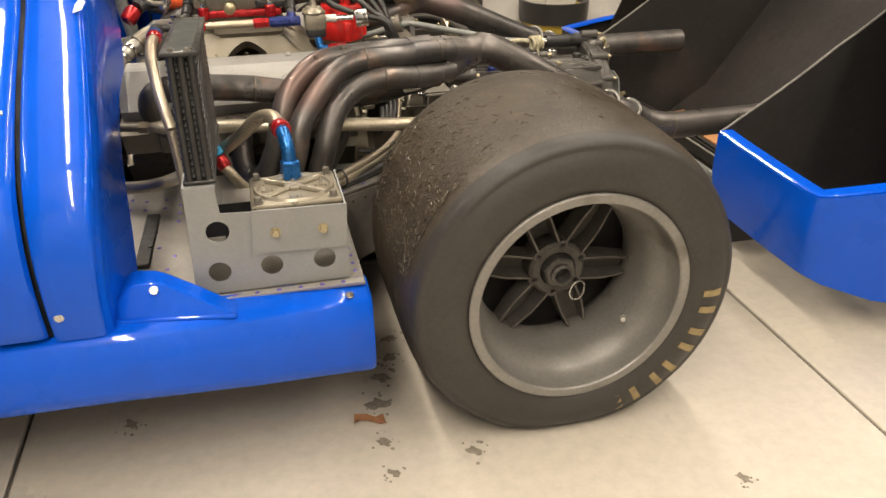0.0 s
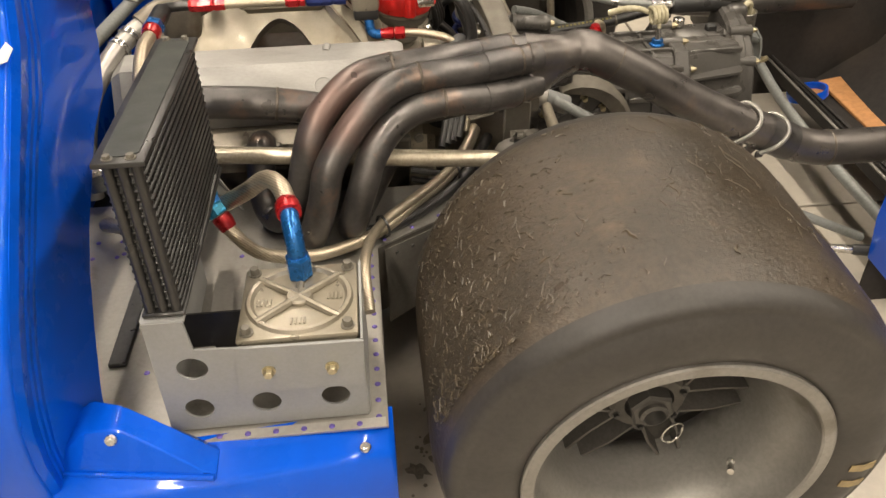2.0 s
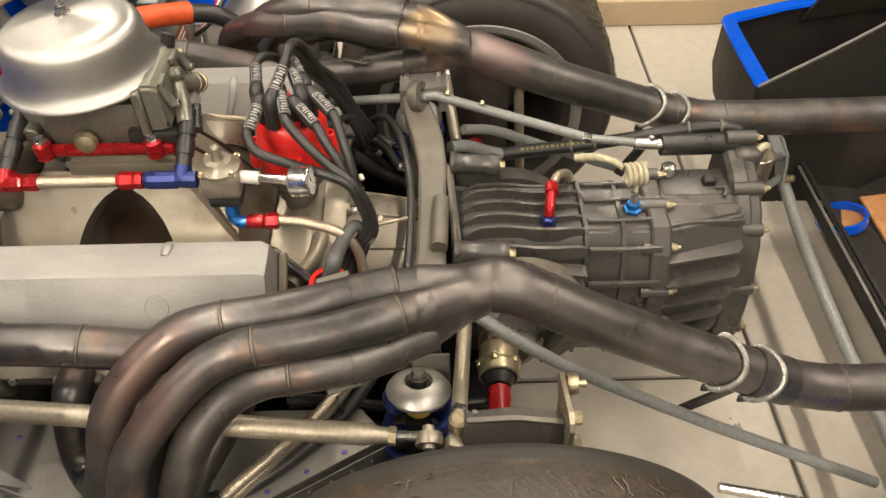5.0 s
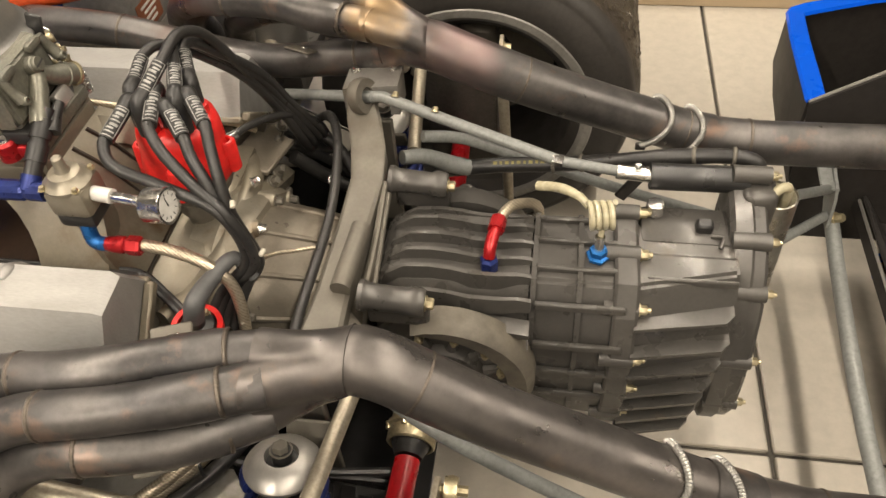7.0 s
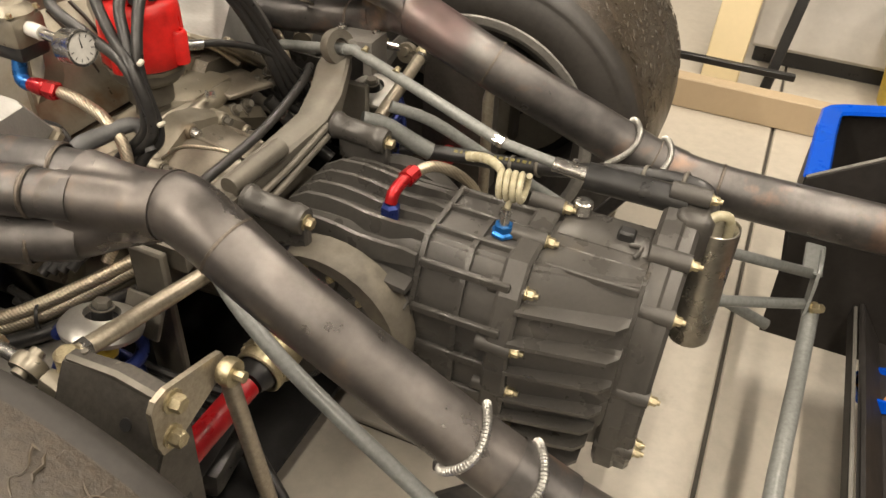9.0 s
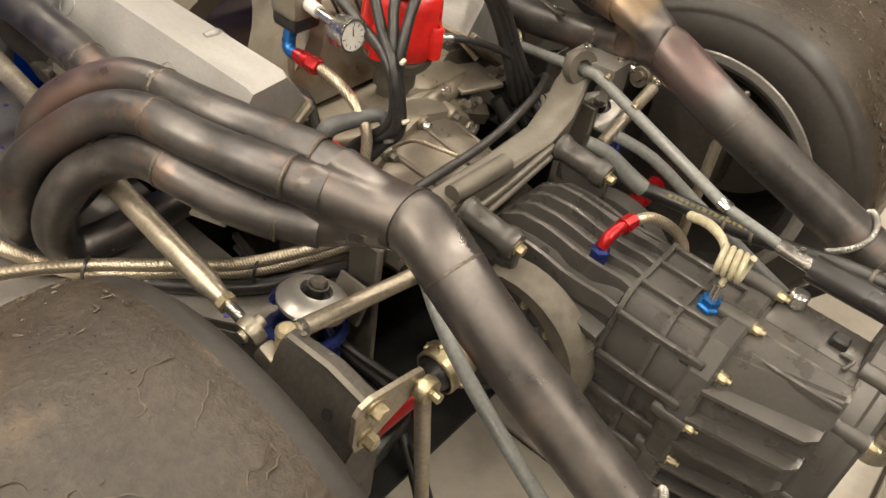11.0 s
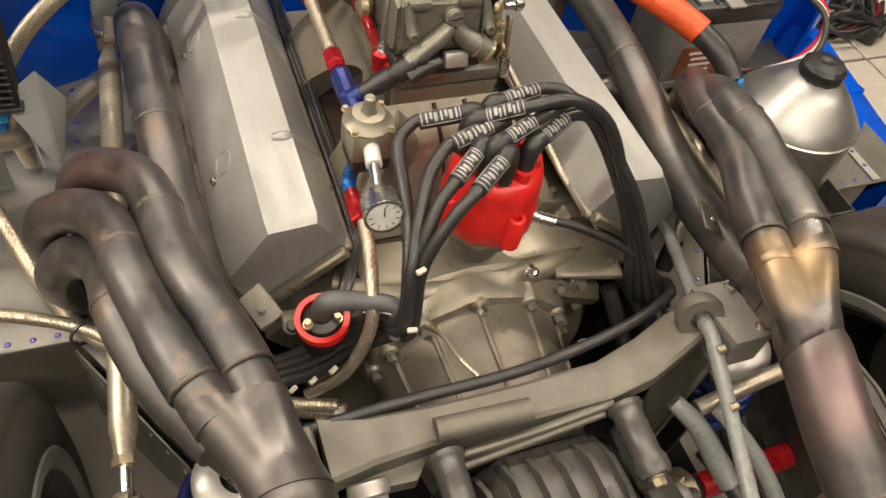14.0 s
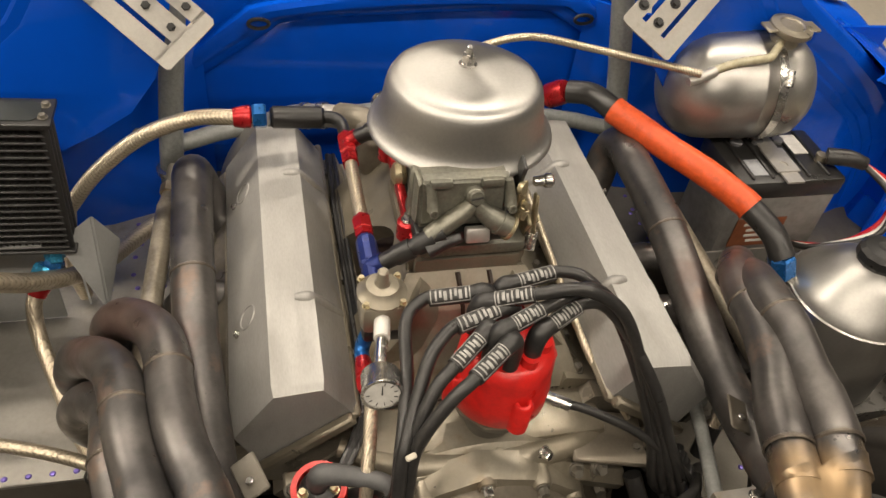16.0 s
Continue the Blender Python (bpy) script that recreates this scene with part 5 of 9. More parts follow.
fuel_rail()
braided_hose([V(-0.714, 0.68, 0.643), V(-0.716, 0.62, 0.642), V(-0.712, 0.55, 0.618), V(-0.70, 0.485, 0.57), V(-0.685, 0.44, 0.52)], 0.011, "stainless braided fuel hose arching over the engine bay",
             [(V(-0.714, 0.672, 0.643), (0, 1, 0.02), BLUE_ANO, RED_ANO)])


def fuel_regulator():
    s = thing("fuel_regulator", (-0.36, 0.825, 0.57), "cast fuel pressure regulator with a round gauge", "regulator")
    b = bmesh.new()
    box(b, (-0.362, 0.825, 0.632), (0.05, 0.05, 0.04), 0.008, None, 2)
    lathe(b, [(0, 0), (0.027, 0), (0.028, 0.005), (0.024, 0.008), (0.02, 0.012), (0.018, 0.016), (0.009, 0.018), (0.007, 0.022), (0.006, 0.036), (0.004, 0.038), (0, 0.038)], (-0.364, 0.825, 0.648), (0, 0, 1), 24)
    part("body", b, CAST, s)
    for dx, dy in ((0.02, 0.02), (-0.02, 0.02), (0.02, -0.02), (-0.02, -0.02)):
        part("screw", hexhead(bmesh.new(), (-0.364 + dx, 0.825 + dy, 0.653), (0, 0, 1), 0.007, 0.004), ZINC, s)
    part("lower_body", box(bmesh.new(), (-0.362, 0.825, 0.606), (0.046, 0.046, 0.022), 0.006, None, 2), BLACK_PAINT, s)
    b = tube(bmesh.new(), [V(-0.338, 0.822, 0.636), V(-0.312, 0.818, 0.636)], 0.009, 10)
    part("white_nipple", b, WHITE, s)
    part("gauge_stem", tube(bmesh.new(), [V(-0.312, 0.818, 0.636), V(-0.272, 0.81, 0.638)], 0.0065, 10), CHROME, s)
    d = Vector((1.0, -0.08, 0.12)).normalized()
    p = V(-0.268, 0.81, 0.634)
    g = part("gauge_case", lathe(bmesh.new(), [(0, 0), (0.019, 0), (0.0205, 0.002), (0.0205, 0.024), (0.0215, 0.026), (0.0215, 0.029), (0.0185, 0.029), (0.0185, 0.0265), (0, 0.0265)], p, d, 32), CHROME, s, "bright round gauge case")
    part("gauge_face", disc(bmesh.new(), p + d * 0.0267, d, 0.0183, 0.0008, 28), WHITE, g, "white dial face")
    u, v, _ = axes(d)
    for k in range(9):
        a = radians(-220 + 32 * k)
        part("tick", tube(bmesh.new(), [p + d * 0.0278 + (u * math.cos(a) + v * math.sin(a)) * r for r in (0.0125, 0.0162)], 0.0005, 4), BLACK_PAINT, g)
    part("needle", tube(bmesh.new(), [p + d * 0.028, p + d * 0.028 + (u * 0.7 + v * 0.7) * 0.0125], [0.0009, 0.0004], 5), BLACK_PAINT, g)
    b = tube(bmesh.new(), [V(-0.358, 0.812, 0.595), V(-0.356, 0.806, 0.577), V(-0.348, 0.803, 0.57), V(-0.335, 0.803, 0.57)], 0.009, 10, 4)
    part("blue_elbow", b, BLUE_ANO, s, "blue anodised elbow")
    return s


fuel_regulator()
braided_hose([V(-0.322, 0.803, 0.57), V(-0.29, 0.805, 0.569), V(-0.25, 0.80, 0.566), V(-0.21, 0.792, 0.555), V(-0.185, 0.785, 0.52), V(-0.18, 0.76, 0.45), V(-0.19, 0.72, 0.40)], 0.0075, "stainless braided hose dropping beside the engine",
             [(V(-0.338, 0.803, 0.57), (1, 0, 0), RED_ANO, RED_ANO)])


def distributor():
    s = thing("distributor", (-0.288, 0.95, 0.44), "bright red distributor cap on a dark aluminium body", "distributor")
    ax = (0.05, 0.0, 1)
    x0, y0 = -0.288, 0.95
    part("body", lathe(bmesh.new(), [(0, -0.03), (0.024, -0.03), (0.024, 0.03), (0.031, 0.036), (0.031, 0.066), (0.044, 0.072), (0.05, 0.08), (0.05, 0.092), (0, 0.092)], (x0 - 0.005, y0, 0.462), ax, 32), STEEL_DARK, s)
    part("base_ring", lathe(bmesh.new(), [(0.035, 0.0), (0.056, 0.0), (0.057, 0.006), (0.035, 0.006)], (x0 - 0.001, y0, 0.554), ax, 10, close=True), CAST, s, "pale cast clamp ring")
    part("cap", lathe(bmesh.new(), [(0, 0), (0.0545, 0), (0.0565, 0.003), (0.0565, 0.03), (0.0545, 0.036), (0.052, 0.072), (0.049, 0.084), (0.04, 0.09), (0, 0.09)], (x0, y0, 0.561), ax, 48), RED_CAP, s, "red moulded cap", angle=50)
    for a in (8, 100, 188, 280):
        c, d = math.cos(radians(a)), math.sin(radians(a))
        b = lathe(bmesh.new(), [(0, 0), (0.0125, 0), (0.0115, 0.042), (0.009, 0.045), (0.0055, 0.045), (0.0055, 0.036), (0, 0.036)], V(x0 + 0.055 * c, y0 + 0.055 * d, 0.563), ax, 14)
        part("clip_lug", b, RED_CAP, s)
    for k in range(8):
        a = radians(45 * k + 20)
        part("tower", disc(bmesh.new(), (x0 + 0.004 + 0.034 * math.cos(a), y0 + 0.034 * math.sin(a), 0.647), ax, 0.0095, 0.014, 14), RED_CAP, s)
    part("clamp_screw", hexhead(bmesh.new(), (-0.24, 1.005, 0.488), (0.8, 0.5, 0.2), 0.013, 0.01), CHROME, s)
    b = tube(bmesh.new(), [V(-0.268, 1.0, 0.562), V(-0.255, 1.028, 0.556)], 0.0075, 10)
    part("lead_ferrule", b, CHROME, s)
    part("pickup_lead", tube(bmesh.new(), [V(-0.258, 1.023, 0.557), V(-0.245, 1.06, 0.548), V(-0.222, 1.12, 0.52), V(-0.195, 1.18, 0.465), V(-0.19, 1.21, 0.41)], 0.0055, 10, 6), BLACK_RUBBER, s)
    return s


distributor()


def printed_bars(a, c, r, face):
    """Bars of print wrapped on a sleeve of radius r from a to c, on the side that looks along face."""
    d = c - a
    n = d.length
    d = d / n
    up = (Vector(face) - d * d.dot(Vector(face))).normalized()
    side = d.cross(up)
    b = bmesh.new()
    spans = [(0.0, 0.03, 1.0, -1.0), (0.97, 1.0, 1.0, -1.0), (0.0, 1.0, 1.0, 0.86), (0.0, 1.0, -0.86, -1.0)]
    spans += [(0.08 + 0.125 * k, 0.08 + 0.125 * k + (0.05, 0.085, 0.065)[k % 3], (0.66, 0.4, 0.66)[k % 3], (-0.66, -0.66, -0.3)[k % 3]) for k in range(7)]
    for s0, s1, hi, lo in spans:
        rows = [[b.verts.new(a + d * n * q + (up * math.cos(w) + side * math.sin(w)) * (r + 0.0004)) for w in (lo + (hi - lo) * j / 4 for j in range(5))] for q in (s0, s1)]
        for j in range(4):
            b.faces.new((rows[0][j], rows[0][j + 1], rows[1][j + 1], rows[1][j]))
    return b


def plug_wire(boot, end, rest):
    """A spark-plug lead: a boot on its tower, a printed sleeve from boot to end, and the lead through rest."""
    boot, end = Vector(boot), Vector(end)
    s = thing("plug_wire", (boot.x, boot.y, 0.655), "black silicone spark plug wire with a white-printed boot sleeve", "wire", "plug wires")
    d = (end - boot).normalized()
    foot = V(boot.x - d.x * 0.006, boot.y - d.y * 0.006, 0.652)
    part("boot", tube(bmesh.new(), [foot, foot + V(0, 0, 0.022), boot - d * 0.001, boot + d * 0.014], [0.0098, 0.0105, 0.0108, 0.0092], 14, 4), BLACK_RUBBER, s)
    part("sleeve", tube(bmesh.new(), [boot + d * 0.01, end], [0.0094, 0.0088], 16), BLACK_RUBBER, s)
    part("print", printed_bars(boot + d * 0.014, end - d * 0.002, 0.0093, (0.45, -0.1, 1)), PRINT, s, "worn white print on the sleeve", smooth=False)
    part("lead", tube(bmesh.new(), [end - d * 0.01, end + d * 0.006] + [Vector(p) for p in rest], 0.0071, 10, 8), BLACK_RUBBER, s)
    return s


TIE = V(-0.187, 0.826, 0.617)
TIE_LOW = V(-0.168, 0.818, 0.55)
LEFT_WIRES = (
    ((-0.318, 0.924, 0.689), (-0.327, 0.868, 0.676), (-0.312, 0.842, 0.66), (-0.255, 0.835, 0.638)),
    ((-0.292, 0.944, 0.694), (-0.278, 0.886, 0.686), (-0.256, 0.857, 0.672), (-0.222, 0.838, 0.643)),
    ((-0.268, 0.916, 0.69), (-0.236, 0.876, 0.678), (-0.222, 0.856, 0.665), (-0.202, 0.838, 0.637)),
    ((-0.246, 0.934, 0.695), (-0.213, 0.89, 0.687), (-0.202, 0.867, 0.672), (-0.19, 0.842, 0.64)))
for k, w in enumerate(LEFT_WIRES):
    j = V(0.009 * (k % 2) - 0.004, 0.01 * (k // 2) - 0.006, -0.004 * k)
    q = V(0.011 * k - 0.016, 0.005 * k - 0.008, 0.003 * k)
    low = [TIE + j, TIE_LOW + j, V(-0.196, 0.8, 0.5) + q, V(-0.213, 0.765, 0.458) + q, V(-0.212, 0.724, 0.43) + q, V(-0.225, 0.675, 0.40) + q]
    plug_wire(w[0], w[1], list(w[2:]) + low)
RIGHT_WIRES = (
    ((-0.326, 0.95, 0.688), (-0.335, 1.006, 0.692), (-0.325, 1.04, 0.69), (-0.3, 1.075, 0.655)),
    ((-0.3, 0.918, 0.694), (-0.286, 0.966, 0.716), (-0.279, 1.015, 0.724), (-0.27, 1.065, 0.688)),
    ((-0.258, 0.926, 0.697), (-0.275, 0.972, 0.705), (-0.295, 1.03, 0.708), (-0.29, 1.072, 0.668)),
    ((-0.26, 0.97, 0.688), (-0.281, 1.014, 0.697), (-0.284, 1.045, 0.692), (-0.272, 1.075, 0.66)))
for k, w in enumerate(RIGHT_WIRES):
    low = [V(-0.252 + 0.006 * k, 1.1 + 0.004 * k, 0.6), V(-0.224 + 0.004 * k, 1.128 + 0.006 * k, 0.52), V(-0.205 + 0.006 * k, 1.148 + 0.011 * k, 0.44), V(-0.22, 1.19 + 0.008 * k, 0.40), V(-0.27 + 0.01 * k, 1.225, 0.40)]
    plug_wire(w[0], w[1], list(w[2:]) + low)
for p, a in ((TIE + V(0.004, 0.0, 0.004), 20), (TIE_LOW + V(0.006, 0.0, 0.0), -10), (V(-0.19, 0.77, 0.475), 35), (V(-0.188, 0.745, 0.457), 35), (V(-0.186, 0.722, 0.447), 35), (V(-0.188, 0.7, 0.434), 35)):
    solo("cable_tie", box(bmesh.new(), p + V(0.009, 0, 0.006), (0.006, 0.011, 0.005), 0.0012, (0, 20, a)), shader("aged_nylon", (0.6, 0.56, 0.46), 0.4), "yellowed white nylon cable tie round the plug wires", "cable tie", "cable ties")

def ignition_coil():
    s = thing("ignition_coil", (-0.225, 0.745, 0.40), "black ignition coil with a red rim and a fat grey lead", "coil")
    ax = Vector((0.12, -0.1, 1)).normalized()
    p = V(-0.235, 0.752, 0.41)
    part("can", lathe(bmesh.new(), [(0, 0), (0.026, 0), (0.026, 0.085), (0, 0.085)], p, ax, 28), BLACK_PAINT, s)
    part("rim", lathe(bmesh.new(), [(0.024, 0), (0.0305, 0), (0.0305, 0.012), (0.024, 0.012)], p + ax * 0.082, ax, 32, close=True), RED_CAP, s, "bright red rim")
    part("top", lathe(bmesh.new(), [(0, 0.0), (0.024, 0.0), (0.02, 0.01), (0.011, 0.014), (0.01, 0.03), (0, 0.03)], p + ax * 0.085, ax, 24), BLACK_PAINT, s, "glossy black coil top")
    part("lead", tube(bmesh.new(), [p + ax * 0.11, p + ax * 0.135 + V(0.004, 0.008, 0), p + ax * 0.138 + V(0.012, 0.04, 0.0), p + ax * 0.14 + V(0.03, 0.075, 0.0), TIE_LOW + V(0, -0.01, -0.03)], [0.0125, 0.012, 0.0105, 0.009, 0.007], 12, 5), shader("grey_boot", (0.1, 0.1, 0.1), 0.5), s, "grey rubber coil lead")
    for dy in (-0.017, 0.016):
        part("terminal", hexhead(bmesh.new(), p + ax * 0.094 + V(0.006, dy, 0), ax, 0.009, 0.008), ZINC, s)
    return s


ignition_coil()

for dy, r in ((0.0, 0.0045), (0.009, 0.0035), (0.004, 0.003)):
    solo("wire_loom", tube(bmesh.new(), [V(-0.80, 0.808 + dy, 0.505), V(-0.65, 0.806 + dy, 0.506 + dy), V(-0.5, 0.807 + dy, 0.506), V(-0.36, 0.806 + dy, 0.508), V(-0.315, 0.80 + dy, 0.51), V(-0.285, 0.787 + dy, 0.49), V(-0.25, 0.765 + dy, 0.475)], r, 8, 6), BLACK_RUBBER, "thin black wire beside the valve cover", "wire", "loom wires")
braided_hose([V(-0.62, 1.073, 0.578), V(-0.543, 1.074, 0.572), V(-0.459, 1.076, 0.56), V(-0.382, 1.081, 0.545), V(-0.33, 1.089, 0.53), V(-0.297, 1.11, 0.508), V(-0.275, 1.13, 0.48)], 0.0048, "thin braided line beside the valve cover")
s = thing("sleeved_hose", (-0.27, 1.26, 0.35), "braided hose with a black rubber end boot", "hose")
part("braid", tube(bmesh.new(), [V(-0.33, 1.30, 0.47), V(-0.30, 1.285, 0.455), V(-0.275, 1.265, 0.42)], 0.009, 12, 5), BRAID, s)
part("boot", tube(bmesh.new(), [V(-0.28, 1.27, 0.427), V(-0.262, 1.255, 0.385)], 0.0125, 12), BLACK_RUBBER, s)

# ---- exhaust ----
LEFT = {
    "A": [(-0.70, 0.655, 0.44), (-0.725, 0.63, 0.475), (-0.735, 0.612, 0.52), (-0.715, 0.607, 0.548), (-0.667, 0.609, 0.553), (-0.567, 0.61, 0.546), (-0.50, 0.612, 0.536), (-0.40, 0.617, 0.515), (-0.28, 0.63, 0.505), (-0.15, 0.645, 0.525), (-0.05, 0.66, 0.553)],
    "B": [(-0.56, 0.64, 0.45), (-0.56, 0.60, 0.455), (-0.562, 0.575, 0.42), (-0.558, 0.552, 0.38), (-0.54, 0.528, 0.366), (-0.515, 0.506, 0.388), (-0.49, 0.502, 0.44), (-0.472, 0.511, 0.503), (-0.455, 0.53, 0.541), (-0.43, 0.552, 0.566), (-0.399, 0.574, 0.586), (-0.37, 0.588, 0.596), (-0.332, 0.597, 0.6), (-0.293, 0.601, 0.602), (-0.257, 0.608, 0.603), (-0.222, 0.618, 0.602), (-0.174, 0.635, 0.598), (-0.117, 0.65, 0.597), (-0.035, 0.664, 0.586)],
    "C": [(-0.47, 0.64, 0.43), (-0.475, 0.585, 0.42), (-0.488, 0.535, 0.375), (-0.49, 0.49, 0.352), (-0.475, 0.463, 0.375), (-0.453, 0.46, 0.44), (-0.441, 0.472, 0.486), (-0.425, 0.487, 0.512), (-0.396, 0.509, 0.545), (-0.364, 0.529, 0.573), (-0.335, 0.544, 0.589), (-0.3, 0.555, 0.598), (-0.265, 0.561, 0.6), (-0.235, 0.568, 0.598), (-0.207, 0.576, 0.597), (-0.163, 0.588, 0.598), (-0.101, 0.61, 0.596), (-0.03, 0.642, 0.585)],
    "D": [(-0.335, 0.64, 0.43), (-0.36, 0.59, 0.405), (-0.395, 0.54, 0.37), (-0.412, 0.497, 0.362), (-0.407, 0.473, 0.395), (-0.39, 0.472, 0.447), (-0.37, 0.492, 0.496), (-0.348, 0.514, 0.522), (-0.318, 0.533, 0.543), (-0.281, 0.541, 0.558), (-0.243, 0.545, 0.562), (-0.195, 0.558, 0.556), (-0.148, 0.578, 0.551), (-0.102, 0.604, 0.546), (-0.03, 0.645, 0.558)],
}
TAIL_L = [(-0.03, 0.66, 0.583), (0.0, 0.663, 0.581), (0.03, 0.66, 0.575), (0.08, 0.654, 0.551), (0.132, 0.651, 0.522), (0.193, 0.652, 0.487), (0.25, 0.653, 0.455), (0.308, 0.651, 0.428), (0.367, 0.649, 0.402), (0.42, 0.651, 0.376), (0.464, 0.652, 0.36), (0.51, 0.65, 0.354), (0.6, 0.65, 0.353), (1.1, 0.645, 0.36)]
TAIL_R = [(-0.03, 1.207, 0.6), (0.0, 1.204, 0.593), (0.074, 1.195, 0.568), (0.157, 1.2, 0.532), (0.239, 1.213, 0.495), (0.325, 1.225, 0.458), (0.38, 1.228, 0.437), (0.43, 1.23, 0.425), (0.48, 1.23, 0.421), (0.55, 1.23, 0.42), (0.85, 1.235, 0.42)]


def ring_at(b, path, i, r):
    """A weld bead round the tube at path point i."""
    d = (path[min(i + 1, len(path) - 1)] - path[max(i - 1, 0)]).normalized()
    lathe(b, [(r * 0.98, -0.003), (r + 0.0012, -0.0012), (r + 0.0012, 0.0012), (r * 0.98, 0.003)], path[i], d, 20)
    return b


RIGHT_SHIFT = {"A": (-0.003, 0.018, 0.0085, 0.0), "B": (-0.028, -0.08, 0.017, 0.08), "C": (-0.042, 0.105, 0.0345, 0.0), "D": (-0.03, 0.0, 0.01, 0.0)}


def right_tube(k, p):
    """A right-hand primary: the mirrored left one, bent inwards and up above the ports."""
    a, b, c, d = RIGHT_SHIFT[k]
    w = min(max((p[2] - 0.42) / 0.1, 0.0), 1.0)
    w = w * w * (3 - 2 * w)
    q = mirror_y(p)
    return q + V(0, w * (a + b * (p[0] + 0.2)), 0.012 + w * (c + d * (p[0] + 0.2)))


def merge_collector(paths, x0, x1, end, end_r, seg=44, n=16):
    """Four primaries flowing together: lobed where they meet, round at the far end."""
    rows = []
    for i in range(n + 1):
        f = i / n
        x = x0 + (x1 - x0) * f
        lobes = []
        for path, r in paths:
            q = path[-1]
            for a, b in zip(path, path[1:]):
                if a.x <= x <= b.x:
                    q = a.lerp(b, (x - a.x) / max(b.x - a.x, 1e-6))
            lobes.append((q.y, q.z, r + 0.0009))
        e = f ** 1.7
        cy = sum(o[0] for o in lobes) / 4 * (1 - e) + end.y * e
        cz = sum(o[1] for o in lobes) / 4 * (1 - e) + end.z * e
        row = []
        for k in range(seg):
            t = 2 * math.pi * k / seg
            dy, dz = math.cos(t), math.sin(t)
            best = 0.012
            for oy, oz, r in lobes:
                along = (oy - cy) * dy + (oz - cz) * dz
                gap = r * r - ((oy - cy) ** 2 + (oz - cz) ** 2 - along * along)
                if gap > 0:
                    best = max(best, along + math.sqrt(gap))
            row.append((best, dy, dz))
        smooth = [(row[k - 1][0] + 2 * row[k][0] + row[(k + 1) % seg][0]) / 4 if 0 < i else row[k][0] for k in range(seg)]
        rows.append([V(x, cy + (s * (1 - e) + end_r * e) * q[1], cz + (s * (1 - e) + end_r * e) * q[2]) for s, q in zip(smooth, row)])
    return loft(bmesh.new(), rows)


def header(side):
    f = (lambda p: V(*p)) if side > 0 else mirror_y
    tail = [V(*p) for p in (TAIL_L if side > 0 else TAIL_R)]
    label = "heat-stained tubular steel exhaust header with merge collector" if side > 0 else "steel exhaust header with tan scorched collector tubes"
    s = thing("exhaust_header", tail[5], label, "exhaust", "exhaust headers")
    bundle = []
    for k, pts in LEFT.items():
        pts = [f(p) if side > 0 else right_tube(k, p) for p in pts]
        bundle.append((spline(pts, 7), 0.0275 if k == "A" else 0.0245))
        pts = [p for p in pts if p.x < -0.12] + [bundle[-1][0][max(i for i, q in enumerate(bundle[-1][0]) if q.x < -0.075)]]
        t = part("primary_tube", tube(bmesh.new(), pts, 0.0275 if k == "A" else 0.0245, 18, 7), PIPE, s)
        path = spline(pts, 7)
        for q in (min(range(len(path)), key=lambda i: abs(path[i].x - {"A": -0.52, "B": -0.325, "C": -0.285, "D": -0.25}[k]) + abs(path[i].z - 0.57)),):
            part("weld_bead", ring_at(bmesh.new(), path, q, 0.0275 if k == "A" else 0.0245), WELD, t)
        # the tube slides into a slightly wider sleeve before the merge
        far = [q for q in bundle[-1][0] if -0.182 < q.x < -0.118 and q.z > 0.5]
        r = (0.0275 if k == "A" else 0.0245) + 0.0013
        part("sleeve", tube(bmesh.new(), far, [r] * (len(far) - 1) + [r - 0.0006], 20, 1), PIPE, t, "wider slip sleeve")
        part("weld_bead", ring_at(bmesh.new(), far, len(far) - 1, r - 0.0008), WELD, t)
    n = len(tail)
    rr = [0.03, 0.0365, 0.0358, 0.035] + [0.0345] * (n - 4)
    t = part("collector_pipe", tube(bmesh.new(), tail, rr, 24, 6, hollow=0.06), PIPE_BARE if side > 0 else PIPE, s, "bent collector pipe and tail pipe")
    part("merge_cone", merge_collector(bundle, -0.098, -0.006, tail[1], 0.0368), PIPE_BARE if side > 0 else PIPE, s, "four-into-one merge of the collector", angle=60)
    path = spline(tail, 6)
    for q in (6, 16, 6 * (n - 5), 6 * (n - 3)):
        part("weld_bead", ring_at(bmesh.new(), path, q, 0.0347), WELD, t)
    # slip joint held by two hook springs
    for q in (6 * 7 + 2, 6 * 8 + 2) if side > 0 else (6 * 5 + 1, 6 * 6 + 1):
        o = path[q]
        d = (path[q + 1] - path[q - 1]).normalized()
        up = (V(0, 0, 1) - d * d.z).normalized()
        out = d.cross(up)
        R = 0.0385
        arc = [o + (up * math.cos(a) + out * math.sin(a)) * R + d * 0.008 * math.sin(a * 2) for a in (radians(-100 + 10 * j) for j in range(26))]
        b = bmesh.new()
        tube(b, arc, 0.0042, 8, 1)
        for j in range(0, len(arc) - 1):
            for h in (0.0, 0.5):
                c = arc[j].lerp(arc[j + 1], h)
                lathe(b, [(0.0036, -0.0012), (0.0051, 0), (0.0036, 0.0012)], c, arc[j + 1] - arc[j], 8)
        part("hook_spring", b, SPRING_HOOK, s, "zinc spring hooked round the slip joint")
        for e in (arc[0], arc[-1]):
            part("spring_tab", box(bmesh.new(), e - up * 0.004, (0.016, 0.006, 0.014), 0.002), PIPE, s)
    part("slip_sleeve", tube(bmesh.new(), path[6 * 8:6 * 9 + 2] if side > 0 else path[6 * 6:6 * 7], 0.0362, 24, 1, cap=False), PIPE, s)
